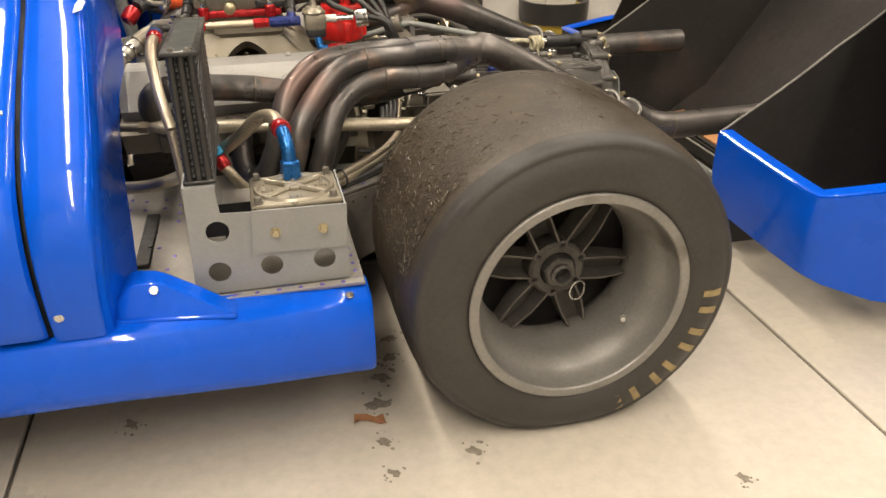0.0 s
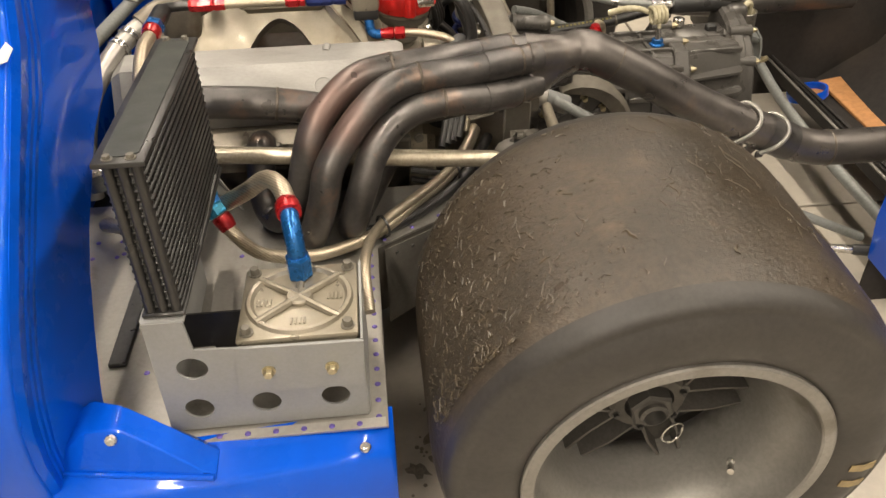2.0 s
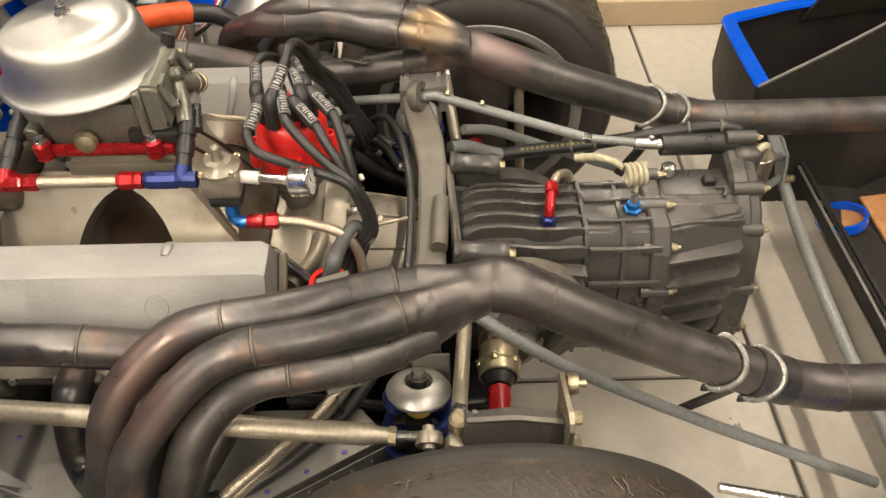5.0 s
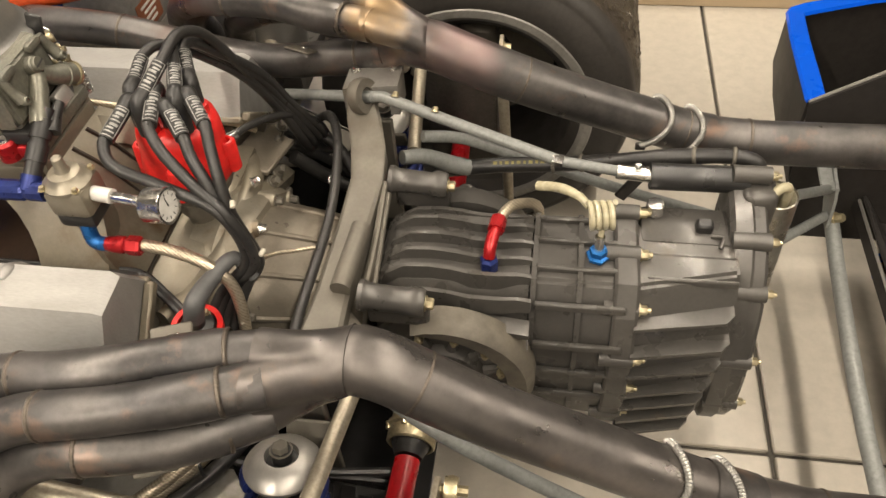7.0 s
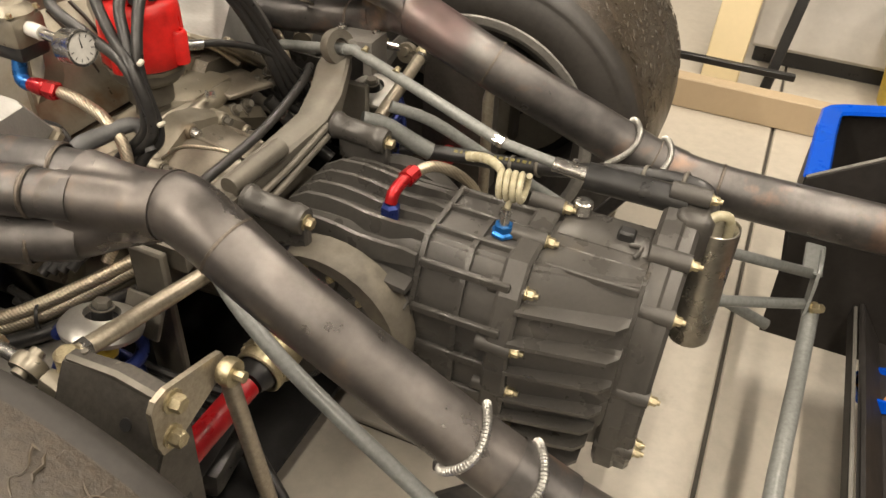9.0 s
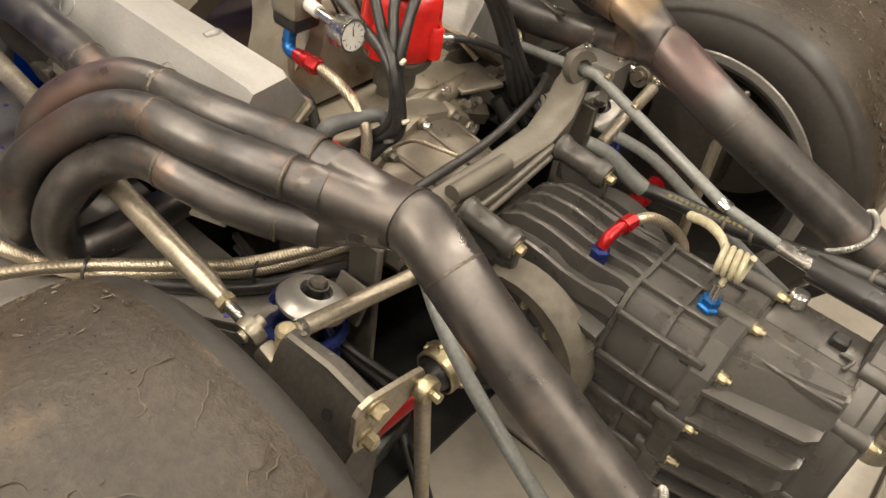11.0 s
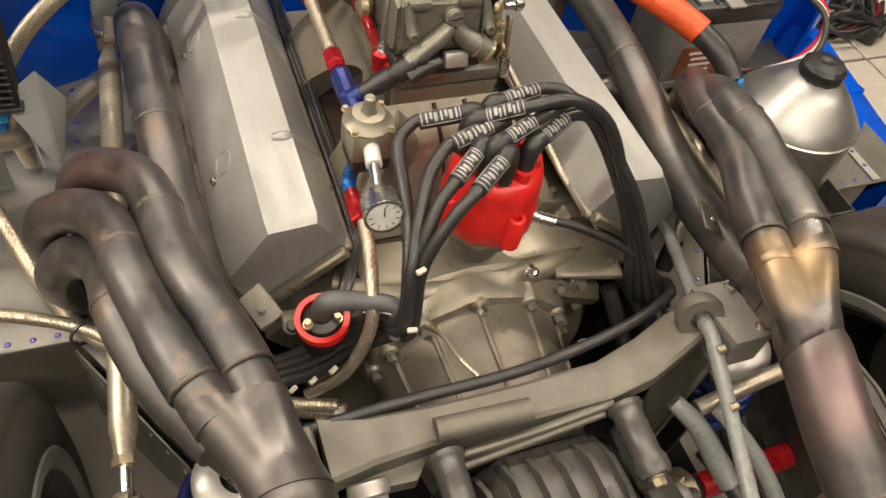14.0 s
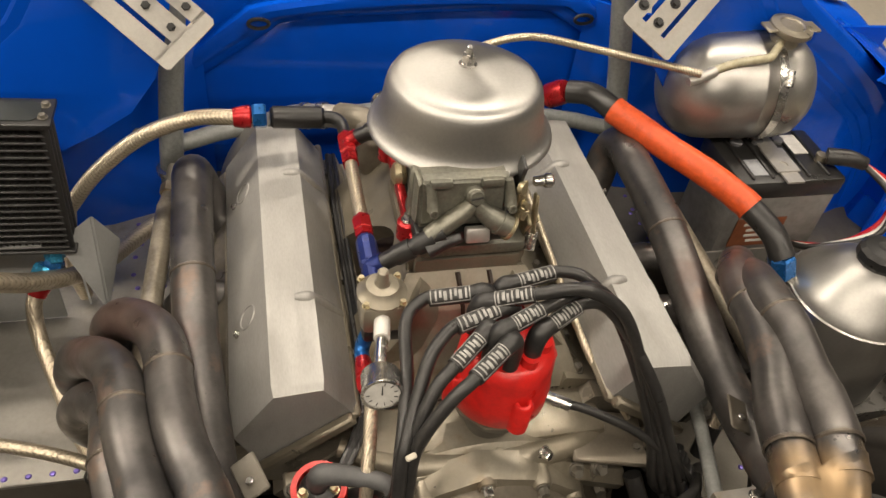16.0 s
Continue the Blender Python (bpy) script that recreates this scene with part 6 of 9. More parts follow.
    # little gusset tab between the primaries
    for p in ((-0.205, 0.675, 0.575), (-0.19, 0.555, 0.535)):
        b = bmesh.new()
        box(b, f(p), (0.045, 0.028, 0.004), 0.0018, (25 * side, 0, 20 * side))
        tb = part("gusset_tab", b, STEEL_DARK, s)
        part("rivet", disc(bmesh.new(), f(p) + V(0.006, 0, 0.002), (0, -0.3 * side, 1), 0.0045, 0.003, 10, 0.001), CHROME, tb)
    return s


header(1)
header(-1)

# ---- gearbox ----
def gearbox():
    c = 0.945
    s = thing("gearbox", (0.2, c, 0.15), "dark grey ribbed magnesium racing gearbox with zinc bolts", "gearbox")

    def ring(x, k=1.0, kz=1.0, low=0.0, shift=0.0):
        pts = [(-0.052, 0.452), (0.07, 0.452), (0.098, 0.425), (0.106, 0.36), (0.106, 0.24), (0.085, 0.17), (0.0, 0.15), (-0.08, 0.17), (-0.1, 0.24), (-0.1, 0.36), (-0.078, 0.415)]
        return [V(x, c + y * k + (shift if y < 0 else 0.0), max(low, 0.31 + (z - 0.31) * kz)) for y, z in pts]

    b = loft(bmesh.new(), [ring(-0.045, 0.9, 0.86), ring(-0.02, 0.97, 0.93), ring(0.03, 0.99, 0.95), ring(0.168, 0.96, 0.95)])
    bmesh.ops.bevel(b, geom=b.edges[:], offset=0.006, segments=2, affect="EDGES")
    front = part("differential_case", b, GEARBOX, s)
    for k, y in enumerate((-0.08, -0.05, -0.02, 0.01, 0.04, 0.07)):
        b = bmesh.new()
        z = 0.443 if abs(y) < 0.06 else 0.43
        sec = []
        for x, dy, dz, h in ((-0.042, -0.004, -0.03, 0.004), (-0.03, -0.002, -0.012, 0.014), (-0.005, 0.002, -0.002, 0.018), (0.03, 0.003, 0.0, 0.018), (0.06, 0.001, 0.0, 0.017), (0.085, -0.003, 0.0, 0.016), (0.12, -0.003, 0.0, 0.015), (0.15, 0.002, 0.0, 0.012), (0.166, 0.003, 0.0, 0.008)):
            sec.append([V(x, c + y + dy - 0.006, z + dz - 0.01), V(x, c + y + dy - 0.003, z + dz + h), V(x, c + y + dy + 0.003, z + dz + h), V(x, c + y + dy + 0.006, z + dz - 0.01)])
        part("rib", loft(b, sec), GEARBOX, front)
    for z in (0.4, 0.37):
        part("rib", loft(bmesh.new(), [[V(x, c - 0.095 - h, z + dz - 0.004), V(x, c - 0.085, z + dz - 0.006), V(x, c - 0.085, z + dz + 0.006), V(x, c - 0.095 - h, z + dz + 0.004)] for x, h, dz in ((0.1, 0.004, 0.01), (0.14, 0.014, 0.004), (0.166, 0.014, 0.0))]), GEARBOX, front)
    b = loft(bmesh.new(), [ring(0.164, 0.93, 0.97), ring(0.292, 0.95, 0.97)])
    bmesh.ops.bevel(b, geom=b.edges[:], offset=0.005, segments=2, affect="EDGES")
    mid = part("middle_case", b, GEARBOX, s)
    for x in (0.168, 0.228):
        part("rib", loft(bmesh.new(), [ring(x - 0.0035, 0.99, 1.005), ring(x + 0.0035, 0.99, 1.005)]), GEARBOX, mid, smooth=False)
    for y, z in ((-0.075, 0.43), (-0.03, 0.452), (0.02, 0.452), (0.06, 0.452), (-0.098, 0.375), (-0.098, 0.315), (-0.097, 0.26)):
        part("rib", box(bmesh.new(), (0.229, c + y, z - 0.002), (0.118, 0.008, 0.012), 0.002), GEARBOX, mid)
    fl = part("joint_flange", loft(bmesh.new(), [ring(0.272, 1.01, 1.01), ring(0.276, 1.03, 1.03), ring(0.3, 1.03, 1.03), ring(0.304, 1.01, 1.01)]), GEARBOX, s, smooth=False)
    for y, z, ax in ((0.003, 0.4525, 0), (0.075, 0.458, 0), (-0.064, 0.42, 0), (-0.096, 0.352, 0), (-0.092, 0.276, 0), (-0.086, 0.2, 0), (0.108, 0.35, 0), (0.1, 0.22, 0)):
        bb = bmesh.new()
        tube(bb, [V(0.26, c + y, z), V(0.305, c + y, z)], 0.0115, 12)
        part("bolt_boss", bb, GEARBOX, fl)
        bolt((0.305, c + y, z), (1, 0, 0), 0.0135, 0.009, ZINC, s, stud=0.007)
    b = loft(bmesh.new(), [ring(0.296, 0.93, 0.96), ring(0.434, 0.93, 0.96, 0.13, 0.036)])
    bmesh.ops.bevel(b, geom=b.edges[:], offset=0.005, segments=2, affect="EDGES")
    rear = part("rear_case", b, GEARBOX, s)
    for z, reach in ((0.405, 0.43), (0.366, 0.43), (0.318, 0.428), (0.27, 0.424), (0.235, 0.42), (0.2, 0.415), (0.163, 0.41)):
        lean = 0.016 if z > 0.39 else 0.0
        part("fin", loft(bmesh.new(), [[V(x, y, z - 0.003), V(x, y, z + 0.003), V(x, y + 0.03, z + 0.0045), V(x, y + 0.03, z - 0.0045)] for x, y in ((0.3, 0.84 + lean), (reach - 0.012, 0.862 + lean), (reach, 0.876 + lean))]), GEARBOX, rear)
    for y in (-0.03, 0.012, 0.05):
        part("fin", box(bmesh.new(), (0.372, c + y, 0.442), (0.116, 0.006, 0.012), 0.002), GEARBOX, rear)
    # flat end cover, leaning away from the near side
    edge = [(1.075, 0.487), (1.0, 0.468), (0.95, 0.432), (0.918, 0.385), (0.897, 0.32), (0.886, 0.25), (0.882, 0.185), (0.897, 0.147), (0.95, 0.13), (1.03, 0.14), (1.085, 0.2), (1.1, 0.33), (1.1, 0.45)]
    mid_y, mid_z = 0.99, 0.31
    b = loft(bmesh.new(), [[V(x, mid_y + (y - mid_y) * k, mid_z + (z - mid_z) * k) for y, z in edge] for x, k in ((0.424, 0.95), (0.43, 1.0), (0.452, 1.0), (0.456, 0.975), (0.47, 0.97), (0.475, 0.93))])
    cov = part("end_cover", b, GEARBOX, s, angle=30)
    box_b = box(bmesh.new(), (0.464, c + 0.125, 0.452), (0.05, 0.075, 0.07), 0.014, None, 3)
    part("shift_tower", box_b, GEARBOX, cov)
    for y, z in ((1.066, 0.498), (0.985, 0.452), (0.939, 0.4), (0.903, 0.294), (0.895, 0.2), (0.96, 0.142), (1.08, 0.3)):
        part("bolt_boss", tube(bmesh.new(), [V(0.426, y, z), V(0.476, y, z)], 0.0125, 12), GEARBOX, cov)
        bolt((0.476, y, z), (1, 0, 0), 0.0125, 0.008, ZINC, s, stud=0.006)
    part("shift_shaft_housing", tube(bmesh.new(), [V(0.318, 1.068, 0.484), V(0.45, 1.072, 0.482)], 0.019, 18), BLACK_PAINT, s, "black shift-shaft sleeve")
    part("side_shelf", box(bmesh.new(), (0.372, 1.012, 0.425), (0.13, 0.07, 0.05), 0.008, None, 2), GEARBOX, rear)
    part("chrome_plug", disc(bmesh.new(), (0.327, 1.03, 0.452), (0, 0.05, 1), 0.0125, 0.018, 20, 0.002), CHROME, s)
    part("black_plug", box(bmesh.new(), (0.392, 1.005, 0.452), (0.022, 0.018, 0.022), 0.003), BLACK_PAINT, s)
    b = bmesh.new()
    tube(b, [V(0.40, 0.99, 0.452), V(0.415, 0.985, 0.456), V(0.41, 0.97, 0.45)], 0.003, 8, 3)
    part("cast_mark", b, GEARBOX, rear)
    # output side covers with their bolts
    dusty = shader("dusty_cast_ring", (0.17, 0.15, 0.115), 0.6, 0.25, tone=(0.1, 0.09, 0.075), scale=14, bump=0.2)
    for sg in (-1, 1):
        y0 = c + sg * 0.096
        o = V(0.05, y0, 0.315)
        cover = part("bearing_cover", lathe(bmesh.new(), [(0, 0.0), (0.11, 0.0), (0.11, 0.01), (0.06, 0.016), (0.055, 0.03), (0, 0.03)], o, (0, sg, 0), 40), GEARBOX, s)
        secs = []
        for k in range(17):
            a = radians(108 - 170 * k / 16)
            e = 0.018 * math.sin(math.pi * k / 16) ** 0.5
            d = V(math.cos(a), 0, math.sin(a))
            secs.append([o + d * (0.106 - e) + V(0, 0, 0), o + d * (0.106 - e * 0.8) + V(0, sg * 0.035, 0), o + d * (0.112 + e * 0.4) + V(0, sg * 0.04, 0), o + d * (0.118 + e * 0.6) + V(0, sg * 0.026, 0), o + d * (0.118 + e * 0.6)])
        part("curved_rim", loft(bmesh.new(), secs), dusty if sg < 0 else GEARBOX, cover, "dusty curved bearing rim")
        for k in range(11):
            a = radians(33 * k + 10)
            d = V(math.cos(a), 0, math.sin(a))
            part("rib", tube(bmesh.new(), [o + d * 0.058 + V(0, sg * 0.018, 0), o + d * 0.1 + V(0, sg * 0.012, 0)], [0.009, 0.005], 8, 1), GEARBOX, cover)
            bolt(o + d * 0.083 + V(0, sg * 0.016, 0), (0, sg, 0), 0.0125, 0.011, ZINC, cover, stud=0.005)
        part("output_flange", lathe(bmesh.new(), [(0, 0), (0.048, 0), (0.048, 0.01), (0.04, 0.014), (0.04, 0.034), (0.046, 0.036), (0.046, 0.05), (0, 0.05)], V(0.04, y0 + sg * 0.026, 0.305), (0, sg, 0), 32), GEARBOX, s, "dark output flange")
        part("flange_rim", lathe(bmesh.new(), [(0.04, 0), (0.0475, 0), (0.0475, 0.008), (0.04, 0.008)], V(0.04, y0 + sg * 0.07, 0.305), (0, sg, 0), 32, close=True), CHROME, s, "bright machined flange rim")
    # mounts
    for y in (0.828, 1.042):
        b = bmesh.new()
        lathe(b, [(0, 0), (0.02, 0), (0.021, 0.006), (0.0175, 0.012), (0.0165, 0.06), (0.0195, 0.066), (0.0195, 0.078), (0.017, 0.084), (0, 0.084)], V(-0.048, y, 0.4755), (1, 0, -0.08), 24)
        m = part("mount_tube", b, GEARBOX, s)
        bolt(V(0.036, y, 0.4685), (1, 0, -0.08), 0.0155, 0.009, ZINC, m)
        part("web", box(bmesh.new(), (0.0, y, 0.448), (0.08, 0.014, 0.04), 0.003), GEARBOX, m)
    # fittings on top
    f = part("blue_fitting", lathe(bmesh.new(), [(0, 0), (0.0125, 0), (0.0125, 0.018), (0.009, 0.022), (0, 0.022)], V(0.108, 0.912, 0.446), (0, 0, 1), 6), NAVY_ANO, s, "dark blue anodised fitting", smooth=False)
    part("red_elbow", tube(bmesh.new(), [V(0.108, 0.912, 0.468), V(0.109, 0.918, 0.48), V(0.112, 0.935, 0.487), V(0.116, 0.948, 0.488)], 0.0085, 10, 4), RED_ANO, f, "red anodised elbow")
    part("red_nut", lathe(bmesh.new(), [(0, 0), (0.0115, 0), (0.0115, 0.02), (0.009, 0.024), (0, 0.024)], V(0.114, 0.942, 0.488), (0.12, 1, 0.02), 8), RED_ANO, f, smooth=False)
    part("braided_line", tube(bmesh.new(), [V(0.117, 0.962, 0.488), V(0.13, 0.99, 0.486), V(0.15, 1.02, 0.465), V(0.165, 1.06, 0.42), V(0.17, 1.09, 0.36)], 0.0075, 12, 6), BRAID, f, "braided oil line")
    f = part("breather_base", lathe(bmesh.new(), [(0, 0), (0.016, 0), (0.016, 0.004), (0.012, 0.006), (0.012, 0.014), (0, 0.014)], V(0.25, 0.942, 0.45), (0, 0, 1), 6), BLUE_ANO, s, "blue anodised breather base", smooth=False)
    part("stem", disc(bmesh.new(), V(0.25, 0.942, 0.462), (0, 0.15, 1), 0.0065, 0.024, 12), CHROME, f)
    b = bmesh.new()
    coil(b, V(0.233, 0.958, 0.51), (0.9, 0.1, 0.0), 0.0165, 0.004, 4, 0.034, 8, 18)
    tube(b, [V(0.25, 0.946, 0.486), V(0.252, 0.951, 0.497), V(0.253, 0.964, 0.496)], 0.004, 8, 4)
    tube(b, [V(0.233, 0.9745, 0.51), V(0.22, 0.99, 0.512), V(0.195, 1.012, 0.505), V(0.165, 1.03, 0.49)], [0.005, 0.006, 0.007, 0.007], 10, 6)
    part("breather_hose", b, CLEAR_TUBE, f, "coiled yellowed clear hose")
    return s


gearbox()


def catch_can():
    s = thing("catch_can", (0.499, 1.07, 0.272), "open-topped dented aluminium catch can behind the gearbox", "can")
    o, ax = V(0.499, 1.07, 0.272), Vector((-0.03, -0.01, 1)).normalized()
    part("can", lathe(bmesh.new(), [(0, 0), (0.027, 0), (0.029, 0.004), (0.0292, 0.06), (0.0286, 0.1), (0.0292, 0.15), (0.029, 0.19), (0.0275, 0.191), (0.0272, 0.145), (0, 0.142)], o, ax, 36), shader("dusty_can", (0.42, 0.4, 0.35), 0.3, 0.85, tone=(0.26, 0.24, 0.2), scale=14, bump=0.2, fine=40), s)
    part("cream_lining", lathe(bmesh.new(), [(0.0225, 0.14), (0.0268, 0.146), (0.027, 0.187), (0.0255, 0.189), (0.0255, 0.15), (0.0225, 0.146)], o, ax, 32, close=True), shader("cream_plastic", (0.62, 0.57, 0.45), 0.45), s, "cream plastic inner lining")
    part("dip_hose", tube(bmesh.new(), [V(0.478, 1.05, 0.474), V(0.49, 1.056, 0.484), V(0.503, 1.066, 0.478), V(0.508, 1.073, 0.455), V(0.507, 1.074, 0.43)], 0.0068, 12, 5), CLEAR_TUBE, s, "yellowed clear hose bent into the can")
    part("blue_nut", disc(bmesh.new(), V(0.466, 1.044, 0.472), (0.9, 0.35, 0.1), 0.0115, 0.016, 6), NAVY_ANO, s, "dark blue anodised nut")
    return s


catch_can()


# ---- chassis and suspension ----
def cross_beam():
    s = thing("chassis_cross_beam", (-0.09, 0.95, 0.42), "dusty dark steel cross beam over the gearbox front", "chassis")
    secs = []
    for y, x0, x1, z in ((0.712, -0.127, -0.052, 0.470), (0.76, -0.112, -0.058, 0.474), (0.83, -0.104, -0.06, 0.479), (0.93, -0.101, -0.057, 0.483), (1.03, -0.101, -0.054, 0.489), (1.08, -0.11, -0.058, 0.505), (1.12, -0.122, -0.07, 0.523), (1.16, -0.128, -0.085, 0.533)):
        secs.append([V(x0, y, z - 0.03), V(x0, y, z - 0.004), V(x0 + 0.005, y, z), V(x1 - 0.005, y, z), V(x1, y, z - 0.004), V(x1, y, z - 0.03)])
    part("beam", loft(bmesh.new(), secs), STEEL_DARK, s)
    part("eye", lathe(bmesh.new(), [(0.013, -0.009), (0.026, -0.009), (0.028, 0.0), (0.026, 0.009), (0.013, 0.009)], V(-0.1, 1.145, 0.542), (0.88, -0.32, 0.3), 24, close=True), STEEL_DARK, s, "eye that guides the shift rod")
    out = [(-0.132, 0.5), (-0.12, 0.5), (-0.12, 0.52)] + [(-0.092 - 0.028 * math.cos(radians(q)), 0.52 + 0.022 * math.sin(radians(q))) for q in range(20, 170, 20)] + [(-0.064, 0.52), (-0.064, 0.5), (-0.05, 0.5), (-0.05, 0.553), (-0.132, 0.548)]
    pb = part("silver_bracket", plate(bmesh.new(), out, [], 0.05, Matrix(((1, 0, 0, 0), (0.08, 0, 1, 1.163), (0, 1, 0, 0), (0, 0, 0, 1)))), ALU, s, "bright aluminium damper bracket with an arched cut", smooth=False)
    for x, y in ((-0.12, 1.195), (-0.062, 1.2)):
        bolt(V(x, y, 0.551), (0, 0, 1), 0.011, 0.006, CHROME, pb)
    part("stiffener", tube(bmesh.new(), [V(-0.07, 0.825, 0.487), V(-0.064, 0.93, 0.491)], 0.0135, 14), STEEL_DARK, s)
    low = [V(-0.097, 0.735, 0.448), V(-0.067, 0.825, 0.456), V(-0.04, 0.8, 0.444), V(-0.048, 0.728, 0.434)]
    part("lower_plate", loft(bmesh.new(), [low, [p - V(0, 0, 0.02) for p in low]]), STEEL_DARK, s, smooth=False)
    d = Vector((0.048, 0.0, -0.02)).normalized()
    b = lathe(bmesh.new(), [(0, 0), (0.0185, 0), (0.0185, 0.05), (0.017, 0.052), (0, 0.052)], V(-0.036, 0.747, 0.448), d, 20)
    bush = part("bush_sleeve", b, GREY_PLATE, s, "grey bush sleeve with bright cap")
    part("bush_cap", lathe(bmesh.new(), [(0, 0), (0.02, 0), (0.022, 0.004), (0.022, 0.014), (0.018, 0.018), (0, 0.018)], V(-0.05, 0.747, 0.454), d, 22), ALU, bush)
    for y0, x0, y1, x1, z in ((0.83, -0.045, 1.03, -0.052, 0.466), (0.83, -0.036, 1.02, -0.047, 0.455)):
        part("brace_wire", tube(bmesh.new(), [V(x0, y0, z), V(x1 + 0.005, (y0 + y1) / 2, z + 0.004), V(x1, y1, z + 0.012)], 0.005, 8, 4), STEEL_DARK, s)
    for p in ((-0.122, 0.74, 0.46), (-0.124, 1.03, 0.478)):
        bolt(p, (-1, 0, 0.2), 0.013, 0.009, CHROME, s)
    part("front_conduit", tube(bmesh.new(), [V(-0.118, 0.70, 0.46), V(-0.116, 0.80, 0.476), V(-0.113, 0.95, 0.487), V(-0.13, 1.08, 0.497), V(-0.16, 1.16, 0.49), V(-0.2, 1.2, 0.45)], 0.0068, 12, 6), BLACK_RUBBER, s, "black cable conduit along the beam")
    b = tube(bmesh.new(), [V(-0.205, 0.86, 0.47), V(-0.175, 0.868, 0.492), V(-0.14, 0.875, 0.497), V(-0.118, 0.89, 0.49)], 0.0028, 8, 6)
    part("thin_braided_line", b, BRAID, s)
    for sg in (1, -1):
        f = (lambda p: V(*p)) if sg > 0 else mirror_y
        part("upright_plate", box(bmesh.new(), f((-0.095, 0.70, 0.36)), (0.05, 0.012, 0.22), 0.003), STEEL_DARK, s)
    return s


cross_beam()
s = thing("clamp_collar", (0.06, 1.07, 0.39), "bright band-clamped collar beside the gearbox front", "clamp")
part("collar", lathe(bmesh.new(), [(0.018, 0), (0.022, 0), (0.023, 0.004), (0.022, 0.012), (0.024, 0.016), (0.024, 0.028), (0.021, 0.032), (0.018, 0.032)], V(0.044, 1.075, 0.385), (0.3, 1, -0.05), 28, close=True), ALU, s)
part("collar_core", tube(bmesh.new(), [V(0.036, 1.045, 0.386), V(0.056, 1.118, 0.383)], 0.0185, 18), GEARBOX, s)
for k, (p, q, r) in enumerate((((-0.25, 1.145, 0.44), (-0.2, 1.185, 0.385), (-0.16, 1.2, 0.33)), ((-0.235, 1.165, 0.43), (-0.195, 1.21, 0.38), (-0.2, 1.27, 0.35)), ((-0.225, 1.13, 0.43), (-0.18, 1.15, 0.37), (-0.13, 1.16, 0.33)), ((-0.26, 1.17, 0.42), (-0.24, 1.215, 0.38), (-0.26, 1.27, 0.35)), ((-0.21, 1.2, 0.43), (-0.17, 1.19, 0.4), (-0.14, 1.17, 0.36)))):
    solo("loom_cable", tube(bmesh.new(), [V(*p), V(*q), V(*r)], 0.0085 + 0.0015 * (k % 3), 10, 6), BLACK_RUBBER, "black sleeved cable bundled beside the bell housing", "cable", "loom cables")


def shift_rod():
    s = thing("shift_rod", (-0.3, 1.24, 0.46), "grey painted gear shift rod with hexagon joint", "rod")
    part("front_rod", tube(bmesh.new(), [V(-0.43, 1.275, 0.40), V(-0.30, 1.235, 0.468), V(-0.085, 1.145, 0.541)], 0.0085, 12, 3), GREY_TUBE, s)
    part("rear_rod", tube(bmesh.new(), [V(-0.125, 1.16, 0.53), V(-0.07, 1.142, 0.545), V(0.188, 1.078, 0.496)], 0.0085, 12, 1), GREY_TUBE, s)
    part("sleeve", tube(bmesh.new(), [V(-0.34, 1.252, 0.45), V(-0.29, 1.235, 0.476)], 0.0125, 12), GREY_TUBE, s)
    part("hex_joint", lathe(bmesh.new(), [(0, 0), (0.009, 0), (0.009, 0.016), (0, 0.016)], V(0.182, 1.079, 0.497), (1, -0.2, -0.08), 6), CHROME, s, smooth=False)
    part("tail_rod", tube(bmesh.new(), [V(0.195, 1.077, 0.495), V(0.29, 1.069, 0.487)], 0.0075, 12), GREY_TUBE, s)
    part("clevis", tube(bmesh.new(), [V(0.272, 1.0695, 0.488), V(0.325, 1.068, 0.485)], 0.0105, 12), CHROME, s, "bright steel clevis")
    bolt(V(0.3, 1.069, 0.495), (0, 0, 1), 0.01, 0.006, CHROME, s)
    for p in ((-0.05, 1.136, 0.549), (0.01, 1.12, 0.537)):
        part("pinch_bolt", hexhead(bmesh.new(), p, (0.1, 0.8, 0.5), 0.009, 0.007), ZINC, s)
    return s


shift_rod()


def water_hose():
    s = thing("coolant_hose", (0.0, 1.12, 0.45), "black rubber hose with faded yellow marking beside the gearbox", "hose")
    pts = [V(0.0, 1.165, 0.383), V(0.04, 1.17, 0.388), V(0.105, 1.174, 0.395), V(0.2, 1.17, 0.408), V(0.28, 1.156, 0.432), V(0.35, 1.14, 0.457), V(0.42, 1.126, 0.477), V(0.465, 1.12, 0.476), V(0.48, 1.115, 0.453)]
    part("hose", tube(bmesh.new(), pts, [0.0125, 0.0125, 0.0125, 0.0125, 0.0115, 0.0135, 0.011, 0.0115, 0.011], 14, 6), BLACK_RUBBER, s)
    path = spline(pts, 6)
    for q in (17, 20, 33, 38):
        part("clamp", ring_at(bmesh.new(), path, q, 0.0135), STEEL_DARK, s)
    for k in range(14):
        q = path[11].lerp(path[19], k / 13)
        part("yellow_bar", box(bmesh.new(), q + V(0, -0.0062, 0.0106), (0.006 - 0.002 * (k % 2), 0.005, 0.0012), 0, (30, 0, 0)), FADED_YELLOW, s)
    part("grey_link", tube(bmesh.new(), [V(-0.045, 1.118, 0.45), V(-0.015, 1.14, 0.435), V(0.02, 1.16, 0.405), V(0.05, 1.17, 0.389)], [0.011, 0.0125, 0.0145, 0.014], 12, 5), GREY_TUBE, s, "grey joint tube")
    return s


water_hose()


